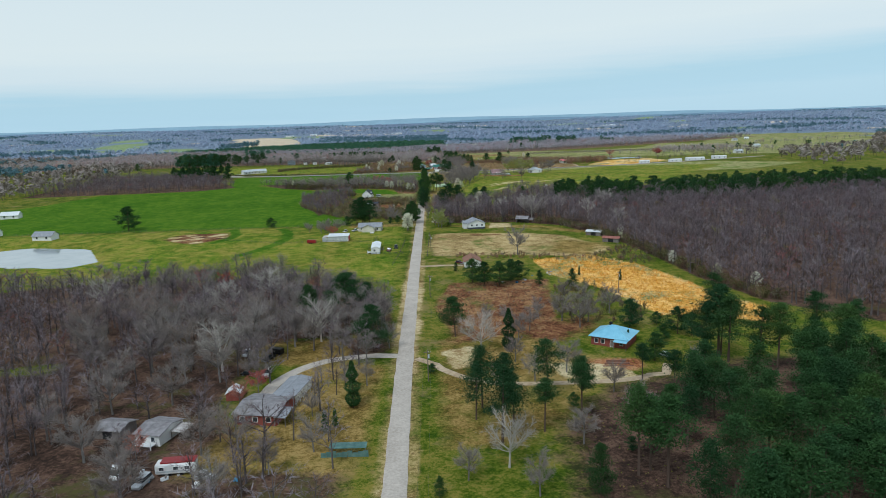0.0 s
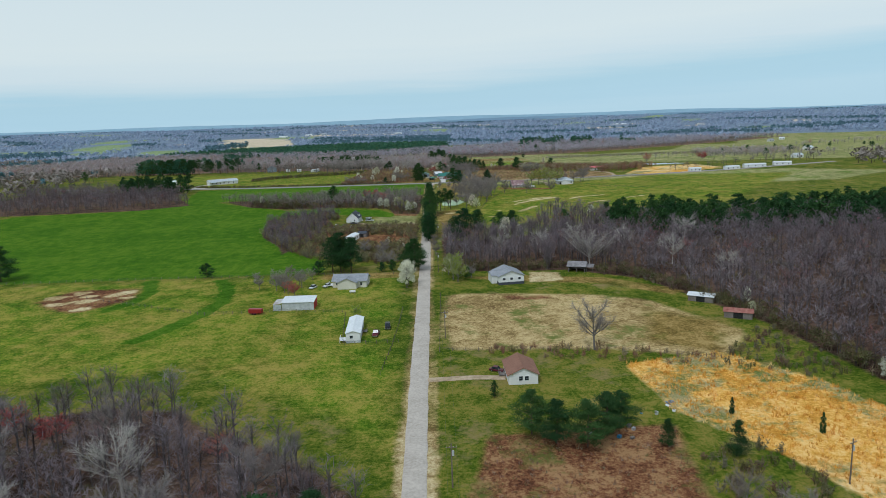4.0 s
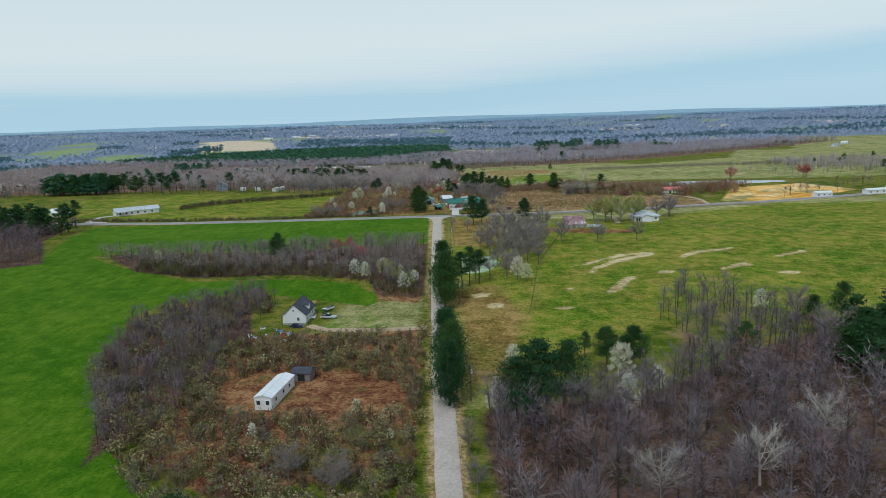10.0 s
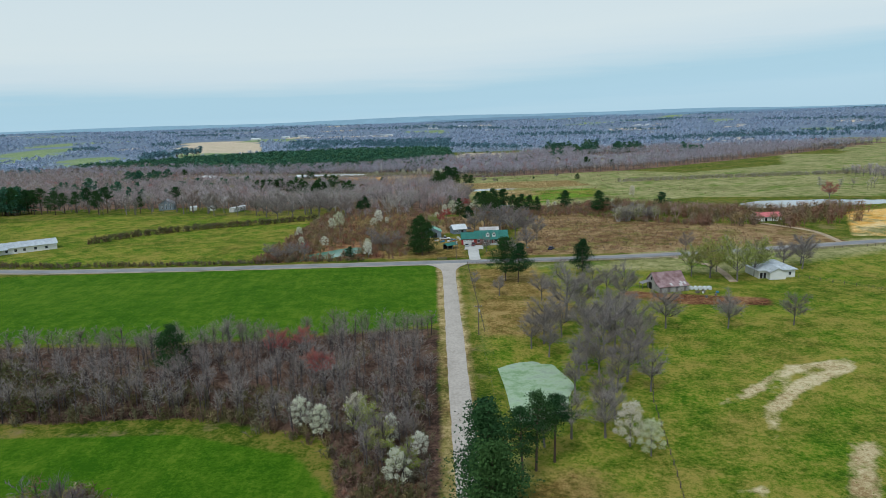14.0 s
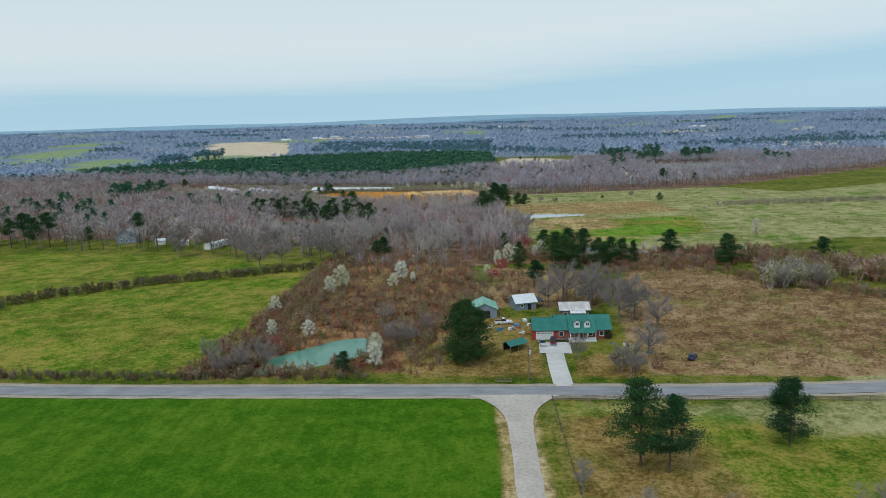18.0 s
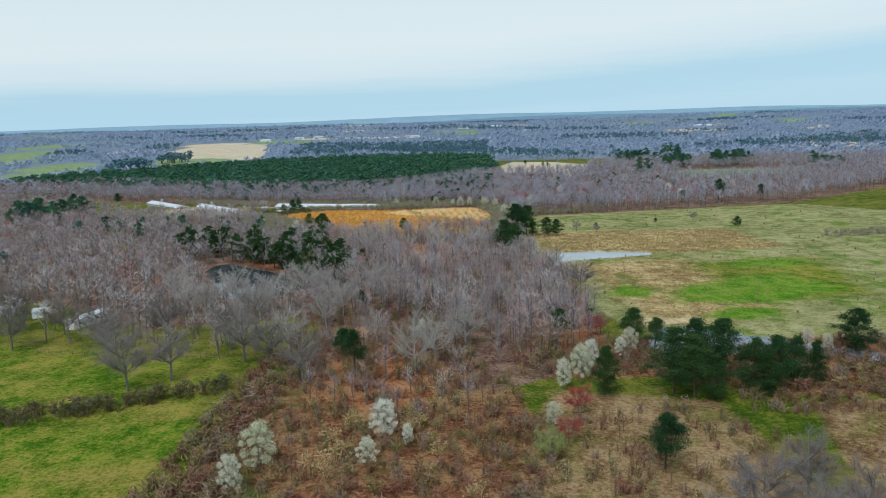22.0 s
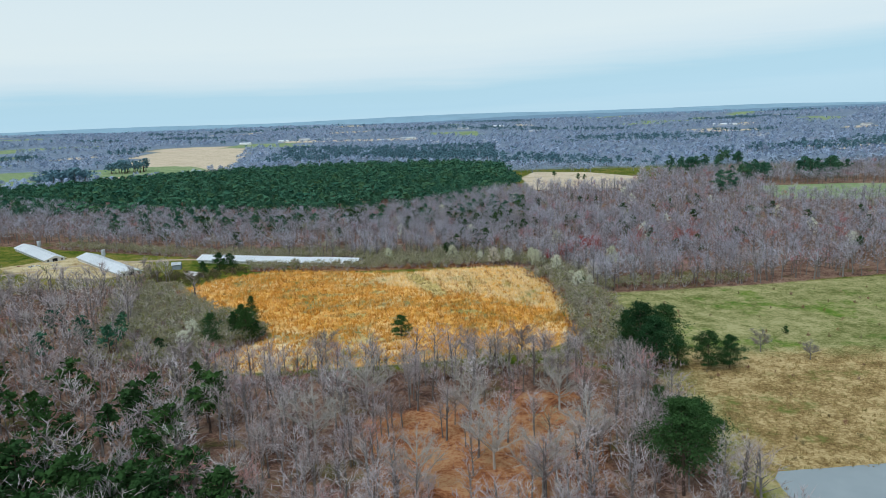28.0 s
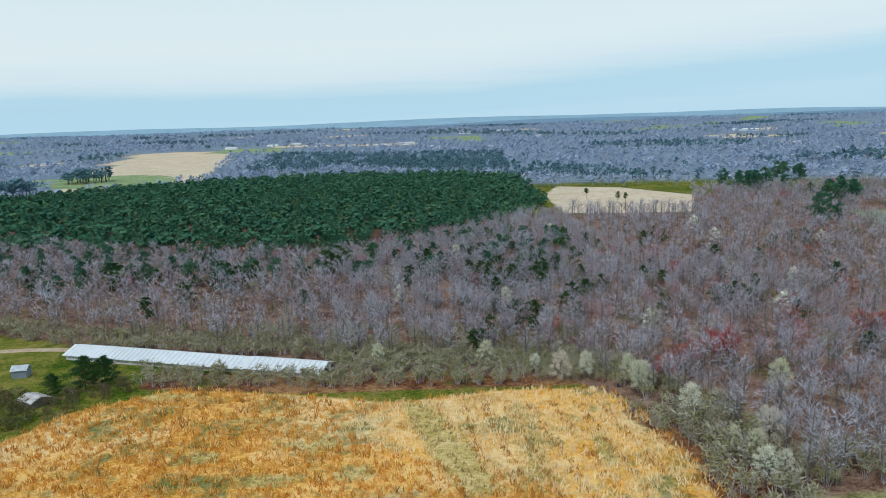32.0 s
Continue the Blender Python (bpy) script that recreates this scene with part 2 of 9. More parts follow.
M["red_twig"] = per_tree("reddish_twigs", [(0.0, (0.48, 0.33, 0.31)), (0.5, (0.58, 0.38, 0.36)), (1.0, (0.52, 0.38, 0.37))], 0.95, 0.15)
M["sedge_blade"] = per_tree("dry_sedge", [(0.0, (0.80, 0.42, 0.07)), (0.2, (0.58, 0.26, 0.04)), (0.4, (0.88, 0.52, 0.13)), (0.6, (0.72, 0.35, 0.06)), (0.8, (0.92, 0.66, 0.28)), (1.0, (0.66, 0.30, 0.05))], 0.95, 0.08)
M["rust_blade"] = per_tree("rust_brown_sedge", [(0.0, (0.42, 0.19, 0.04)), (0.5, (0.56, 0.28, 0.06)), (1.0, (0.36, 0.22, 0.07))], 0.95, 0.1)
M["cream_blade"] = per_tree("pale_dry_sedge", [(0.0, (0.86, 0.63, 0.30)), (0.4, (0.93, 0.78, 0.50)), (0.75, (0.90, 0.68, 0.34)), (1.0, (0.80, 0.55, 0.20))], 0.95, 0.06)
M["straw_blade"] = per_tree("dry_grass", [(0.0, (0.426, 0.304, 0.132)), (0.5, (0.508, 0.380, 0.185)), (1.0, (0.328, 0.266, 0.099))], 0.95, 0.2)

gm = Nodes("ground_cover", 1.0)
gm.bsdf.inputs["Specular IOR Level"].default_value = 0.05
fine, mid, wide = gm.noise(1.1, 6, 0.75), gm.noise(0.17, 6, 0.7), gm.noise(0.028, 5, 0.65)
edge = gm.math("ADD", gm.math("MULTIPLY", gm.noise(0.33, 5, 0.7), 0.5), gm.math("MULTIPLY", gm.noise(0.055, 4, 0.6), 0.5))
rows = gm.noise(0.5, 3, 0.6, (1.0, 0.12, 1.0))


grit = gm.noise(4.2, 4, 0.7)


def tones(a, b, c, f=0.32, m=0.30, w=0.18, g=0.20):
    """Three tones of one growth, broken up at three sizes."""
    t = gm.math("ADD", gm.math("ADD", gm.math("MULTIPLY", fine, f), gm.math("MULTIPLY", grit, g)), gm.math("ADD", gm.math("MULTIPLY", mid, m), gm.math("MULTIPLY", wide, w)))
    return gm.ramp(t, [(0.44, a), (0.492, b), (0.55, c)])


def cover(under, name, over, grow=0.9, cut=0.5):
    """Lay one kind of growth over another, with a ragged edge."""
    mask = gm.math("ADD", gm.attr(name), gm.math("MULTIPLY", gm.math("SUBTRACT", edge, 0.5), grow))
    return gm.mix(gm.ramp(mask, [(cut - 0.12, 0.0), (cut + 0.12, 1.0)]), under, over)


def patches(under, over, source, low, high):
    """Patches of another growth where a noise is high."""
    return gm.mix(gm.ramp(source, [(low, 0.0), (high, 1.0)]), under, over)


col = tones((0.034, 0.072, 0.005), (0.098, 0.132, 0.012), (0.235, 0.195, 0.042))
col = patches(col, (0.25, 0.19, 0.08), gm.noise(0.06, 6, 0.75), 0.56, 0.68)
pale = tones((0.135, 0.148, 0.042), (0.265, 0.258, 0.098), (0.43, 0.385, 0.185))
col = cover(col, "pale", patches(pale, tones((0.07, 0.14, 0.015), (0.12, 0.20, 0.025), (0.2, 0.24, 0.05)), gm.noise(0.04, 6, 0.75), 0.52, 0.62))
col = cover(col, "lush", gm.mix(gm.ramp(rows, [(0.42, 0.0), (0.6, 0.4)]), tones((0.033, 0.104, 0.003), (0.066, 0.150, 0.006), (0.120, 0.198, 0.014)), (0.044, 0.112, 0.004)), 0.2)
green = tones((0.036, 0.106, 0.004), (0.120, 0.198, 0.012), (0.30, 0.265, 0.046))
col = cover(col, "bright", patches(green, tones((0.075, 0.095, 0.010), (0.18, 0.165, 0.026), (0.34, 0.26, 0.068)), gm.noise(0.05, 7, 0.8), 0.40, 0.68))
col = cover(col, "mown", tones((0.028, 0.088, 0.003), (0.054, 0.130, 0.006), (0.10, 0.175, 0.014)), 0.4)
straw = tones((0.165, 0.105, 0.040), (0.35, 0.245, 0.10), (0.58, 0.44, 0.22))
col = cover(col, "straw", patches(straw, (0.15, 0.17, 0.04), gm.noise(0.07, 6, 0.75), 0.55, 0.66))
sedge = gm.mix(gm.ramp(gm.noise(0.02, 4, 0.6), [(0.50, 0.0), (0.64, 1.0)]), tones((0.48, 0.22, 0.03), (0.74, 0.40, 0.08), (0.86, 0.58, 0.22)), tones((0.48, 0.30, 0.11), (0.74, 0.52, 0.22), (0.86, 0.70, 0.42)))
sedge = patches(sedge, tones((0.12, 0.16, 0.035), (0.26, 0.24, 0.09), (0.40, 0.33, 0.17)), gm.noise(0.045, 6, 0.75), 0.50, 0.59)
col = cover(col, "sedge", sedge, 0.5)
brush = tones((0.070, 0.028, 0.016), (0.19, 0.078, 0.038), (0.36, 0.21, 0.10))
col = cover(col, "brush", patches(brush, (0.11, 0.13, 0.03), gm.noise(0.05, 6, 0.75), 0.53, 0.65))
litter = tones((0.075, 0.043, 0.032), (0.18, 0.10, 0.07), (0.32, 0.21, 0.15))
col = cover(col, "litter", patches(litter, (0.12, 0.11, 0.035), gm.noise(0.05, 6, 0.75), 0.55, 0.66))
# Dark leaf mould, deepened further to paint the shade between the trees.
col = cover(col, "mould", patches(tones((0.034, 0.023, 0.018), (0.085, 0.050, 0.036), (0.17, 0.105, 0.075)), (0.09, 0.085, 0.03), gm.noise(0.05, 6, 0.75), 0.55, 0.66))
col = cover(col, "tan", patches(tones((0.105, 0.075, 0.018), (0.225, 0.150, 0.042), (0.39, 0.27, 0.10)), tones((0.07, 0.075, 0.012), (0.16, 0.135, 0.028), (0.30, 0.225, 0.07)), gm.noise(0.06, 6, 0.75), 0.50, 0.60))
col = cover(col, "fallow", patches(tones((0.105, 0.058, 0.026), (0.245, 0.148, 0.068), (0.40, 0.28, 0.145)), tones((0.085, 0.080, 0.020), (0.18, 0.15, 0.042), (0.31, 0.245, 0.095)), gm.noise(0.055, 6, 0.75), 0.50, 0.60))
col = cover(col, "russet", tones((0.13, 0.045, 0.022), (0.33, 0.13, 0.055), (0.46, 0.26, 0.13)))
col = cover(col, "clearing", tones((0.075, 0.10, 0.012), (0.16, 0.17, 0.025), (0.30, 0.23, 0.07)))
col = cover(col, "thin", tones((0.30, 0.24, 0.06), (0.52, 0.39, 0.13), (0.70, 0.54, 0.25)), 1.1)
col = cover(col, "sward", tones((0.055, 0.15, 0.006), (0.12, 0.25, 0.014), (0.26, 0.29, 0.05)), 1.3)
col = cover(col, "stubble", tones((0.48, 0.38, 0.26), (0.60, 0.49, 0.35), (0.70, 0.58, 0.43)))
# Blue-grey floor and dulled green meadow carry the haze of distance in their colour.
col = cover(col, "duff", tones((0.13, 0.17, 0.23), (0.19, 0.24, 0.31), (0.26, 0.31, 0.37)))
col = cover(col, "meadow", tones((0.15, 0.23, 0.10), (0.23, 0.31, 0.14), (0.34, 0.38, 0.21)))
col = cover(col, "soil", tones((0.30, 0.20, 0.09), (0.50, 0.385, 0.20), (0.66, 0.555, 0.34)), 1.5)
M["ground"] = gm.done(col, gm.math("ADD", fine, mid), 0.55, 0.35)

M["gravel"] = simple("pale_gravel_road", (0.40, 0.345, 0.295), (0.58, 0.515, 0.45), 1.5, 0.95)
M["old_tin"] = simple("dull_old_tin", (0.17, 0.16, 0.165), (0.33, 0.31, 0.32), 0.8, 0.7)
M["asphalt"] = simple("worn_asphalt", (0.21, 0.21, 0.22), (0.33, 0.325, 0.33), 0.8, 0.9, stretch=(0.15, 1, 1))
M["shoulder"] = simple("gravel_shoulder", (0.30, 0.26, 0.19), (0.45, 0.38, 0.30), 1.2, 0.95)
M["track"] = simple("dirt_track", (0.32, 0.23, 0.14), (0.55, 0.43, 0.30), 0.7, 0.95)
M["concrete"] = simple("pale_concrete", (0.50, 0.48, 0.45), (0.64, 0.62, 0.58), 0.6, 0.85)
M["white_siding"] = simple("white_siding", (0.70, 0.70, 0.69), (0.80, 0.80, 0.79), 2, 0.6, stretch=(0.2, 0.2, 9))
M["cream_siding"] = simple("cream_siding", (0.60, 0.57, 0.48), (0.70, 0.67, 0.58), 2, 0.6, stretch=(0.2, 0.2, 9))
M["white_metal"] = simple("white_roof_metal", (0.66, 0.68, 0.70), (0.80, 0.82, 0.83), 1.0, 0.4, 0.1)
M["grey_metal"] = simple("galvanised_metal", (0.42, 0.45, 0.48), (0.66, 0.69, 0.72), 0.8, 0.45, 0.25)
M["blue_metal"] = simple("sky_blue_roof_metal", (0.22, 0.52, 0.68), (0.30, 0.62, 0.78), 0.6, 0.4, 0.1)
M["green_metal"] = simple("dark_green_roof_metal", (0.035, 0.16, 0.13), (0.06, 0.22, 0.18), 0.6, 0.45, 0.1)
M["pale_green_metal"] = simple("faded_green_roof_metal", (0.18, 0.38, 0.29), (0.30, 0.50, 0.40), 0.5, 0.5, 0.1)
M["teal_metal"] = simple("dull_teal_metal", (0.07, 0.15, 0.14), (0.16, 0.27, 0.25), 0.7, 0.7)
M["rust_metal"] = simple("rusty_roof_metal", (0.24, 0.075, 0.06), (0.42, 0.20, 0.16), 0.7, 0.8)
M["pink_metal"] = simple("faded_red_roof_metal", (0.55, 0.12, 0.13), (0.66, 0.22, 0.22), 0.5, 0.5)
M["patch_metal"] = simple("patched_roof_metal", (0.40, 0.34, 0.32), (0.70, 0.70, 0.69), 0.45, 0.6)
M["weathered_red"] = simple("weathered_red_roof", (0.17, 0.085, 0.085), (0.42, 0.30, 0.30), 0.5, 0.85)
M["grey_boards"] = simple("silvered_boards", (0.27, 0.26, 0.24), (0.50, 0.48, 0.45), 2, 0.9, stretch=(6, 6, 0.4))
M["grey_shingle"] = simple("grey_shingles", (0.22, 0.23, 0.25), (0.36, 0.37, 0.40), 4, 0.9)
M["dark_shingle"] = simple("charcoal_shingles", (0.045, 0.05, 0.065), (0.09, 0.095, 0.115), 4, 0.9)
M["brown_shingle"] = simple("brown_shingles", (0.20, 0.10, 0.07), (0.32, 0.17, 0.12), 4, 0.9)
M["brick_red"] = simple("red_brick_wall", (0.22, 0.055, 0.04), (0.32, 0.10, 0.08), 6, 0.9)
M["barn_red"] = simple("red_painted_boards", (0.34, 0.03, 0.03), (0.46, 0.06, 0.05), 3, 0.8)
M["old_wood"] = simple("weathered_boards", (0.13, 0.11, 0.10), (0.26, 0.23, 0.21), 3, 0.9, stretch=(6, 6, 0.4))
M["blue_grey"] = simple("blue_grey_boards", (0.16, 0.20, 0.25), (0.26, 0.31, 0.36), 3, 0.8, stretch=(5, 5, 0.4))
M["post"] = simple("fence_wood", (0.12, 0.09, 0.07), (0.22, 0.18, 0.15), 4, 0.9)
M["white_trim"] = simple("white_trim", (0.72, 0.72, 0.71), (0.80, 0.80, 0.80), 3, 0.5)
M["glass"] = simple("dark_window_glass", (0.02, 0.025, 0.03), (0.05, 0.06, 0.07), 1, 0.12)
# Near-black: painted shade inside open doors, also dark trim and truck beds.
M["dark"] = simple("shade_and_trim_black", (0.015, 0.015, 0.016), (0.03, 0.03, 0.03), 2, 0.9)
M["rubber"] = simple("tyre_rubber", (0.015, 0.015, 0.016), (0.03, 0.03, 0.03), 5, 0.9)
M["chrome"] = simple("wheel_metal", (0.40, 0.41, 0.42), (0.6, 0.6, 0.62), 5, 0.35, 0.8)
M["block"] = simple("foundation_block", (0.28, 0.27, 0.26), (0.4, 0.39, 0.37), 3, 0.9)
M["cable"] = simple("cable", (0.03, 0.03, 0.03), (0.05, 0.05, 0.05), 3, 0.6)
for nm, c in (("white", 0.75), ("black", 0.02)):
    M["paint_" + nm] = simple(nm + "_car_paint", (c * 0.9,) * 3, (c,) * 3, 2, 0.3, 0.1, 0.0)
for nm, c in (("red", (0.30, 0.03, 0.03)), ("maroon", (0.12, 0.02, 0.03)), ("navy", (0.02, 0.03, 0.10)), ("silver", (0.50, 0.52, 0.54)), ("yellow", (0.6, 0.35, 0.05)), ("blue_tarp", (0.06, 0.25, 0.45)), ("bin_green", (0.03, 0.12, 0.06))):
    M["paint_" + nm] = simple(nm + "_paint", tuple(0.85 * v for v in c), c, 2, 0.35, 0.1, 0.0)
wm = Nodes("still_water", 0.06)
M["water"] = wm.done(wm.ramp(wm.noise(0.05), [(0.3, (0.035, 0.045, 0.05)), (0.7, (0.06, 0.07, 0.07))]), wm.noise(0.8), 0.04, 0.05)
wm.bsdf.inputs["Specular IOR Level"].default_value = 0.6
# Pale base colour stands in for the bright sky mirrored in the ponds.
wt = Nodes("sky_pale_pond_water", 0.08)
M["turbid"] = wt.done(wt.ramp(wt.noise(0.05), [(0.3, (0.26, 0.30, 0.31)), (0.7, (0.34, 0.38, 0.39))]), wt.noise(0.8), 0.05, 0.05)
wt.bsdf.inputs["Specular IOR Level"].default_value = 0.6
# Mid blue-grey water, darker than the pale pond water above.
wk = Nodes("grey_pond_water", 0.07)
M["murky"] = wk.done(wk.ramp(wk.noise(0.05), [(0.3, (0.11, 0.125, 0.15)), (0.7, (0.17, 0.185, 0.21))]), wk.noise(0.8), 0.05, 0.05)
wk.bsdf.inputs["Specular IOR Level"].default_value = 0.6
wg = Nodes("green_pond_water", 0.12)
M["green_water"] = wg.done(wg.ramp(wg.noise(0.06), [(0.3, (0.10, 0.24, 0.17)), (0.7, (0.16, 0.32, 0.23))]), wg.noise(0.8), 0.05, 0.05)
wa = Nodes("algae_pond_water", 0.5)
M["algae"] = wa.done(wa.ramp(wa.noise(0.25, 5, 0.7), [(0.38, (0.22, 0.34, 0.16)), (0.55, (0.40, 0.50, 0.33)), (0.7, (0.30, 0.36, 0.28))]), wa.noise(0.8), 0.05, 0.05)

# ---- ground ----
PROFILE_Y = [-9000, 200, 300, 377, 450, 560, 620, 700, 765, 830, 880, 1000, 1140, 1300, 1420, 1550, 1700, 9000]
PROFILE_Z = [-13, -13, -11, -9, -7.5, -6, -4, -1.5, 0, 0.3, 2, 2, 1.5, 0, -2, -3, -4, -4]


def far_rise(x, y):
    r = np.clip((np.hypot(x, y - 500.0) - 1500.0) / 3000.0, 0, 1)
    return 48.0 * r * r * (3 - 2 * r) + 9.0 * r * np.sin(x / 310.0 + 1.3) * np.sin(y / 270.0)


def land(x, y):
    """Height of the land without its ponds."""
    z = sum(np.interp(np.asarray(y, float) + d, PROFILE_Y, PROFILE_Z) for d in (-36, -18, 0, 18, 36)) / 5
    return z + far_rise(np.asarray(x, float), np.asarray(y, float))


def outline(points, x, y):
    """Metres inside (plus) or outside (minus) a closed outline."""
    inside, near = np.zeros(x.shape, bool), np.full(x.shape, 1e9)
    for (ax, ay), (bx, by) in zip(points, points[1:] + points[:1]):
        if ay != by:
            inside ^= ((ay > y) != (by > y)) & (x < (bx - ax) * (y - ay) / (by - ay) + ax)
        ex, ey = bx - ax, by - ay
        s = np.clip(((x - ax) * ex + (y - ay) * ey) / (ex * ex + ey * ey + 1e-9), 0, 1)
        near = np.minimum(near, np.hypot(x - ax - s * ex, y - ay - s * ey))
    return np.where(inside, near, -near)


def soft_mask(points, x, y, width):
    """1 inside an outline, 0 outside, over a soft edge of that width."""
    p = np.array(points, float)
    lo, hi = p.min(0) - width, p.max(0) + width
    out = np.zeros(x.shape)
    pick = (x > lo[0]) & (x < hi[0]) & (y > lo[1]) & (y < hi[1])
    out[pick] = np.clip(0.5 + outline(points, x[pick], y[pick]) / width, 0, 1)
    return out


PONDS = {
    "water_1": ([(-300, 400), (-262, 432), (-216, 420), (-190, 376), (-200, 360), (-238, 366)], "turbid", "grey farm pond reflecting the overcast sky"),
    "water_2": ([(-12, 712), (-2, 716), (6, 712), (8, 696), (2, 678), (-9, 674), (-11, 688)], "algae", "roadside pond covered with pale green algae"),
    "water_3": ([(-93, 848), (-90, 863), (-82, 871), (-75, 878), (-65, 882), (-60, 874), (-63, 862), (-76, 853), (-84, 849)], "green_water", "milky green pond beside the crossing road"),
    "water_4": ([(13, 1026), (24, 1023), (49, 1008), (75, 992), (72, 984), (46, 998), (31, 999), (8, 990), (6, 1006)], "murky", "grey pond behind a row of pines"),
    "water_5": ([(-6, 1148), (20, 1149), (47, 1143), (42, 1136), (6, 1127), (-5, 1122), (-8, 1134)], "turbid", "long grey pond in the dry pasture"),
    "water_6": ([(-163, 1128), (-158, 1142), (-137, 1126), (-112, 1106), (-107, 1088), (-117, 1070), (-134, 1072), (-151, 1102)], "water", "dark pond inside the bare wood"),
    "water_7": ([(168, 966), (172, 990), (190, 1002), (228, 1000), (272, 986), (277, 972), (220, 962)], "turbid", "small distant pond behind bushes"),
}
MOWN = (((-115, 467), (-107, 451), (-102, 428), (-105, 411), (-111, 396), (-118, 380), (-112, 378), (-104, 394), (-98, 410), (-95, 428), (-100, 452), (-108, 467)),
        ((-148, 470), (-139, 447), (-140, 432), (-146, 420), (-140, 418), (-134, 430), (-132, 447), (-141, 470)))
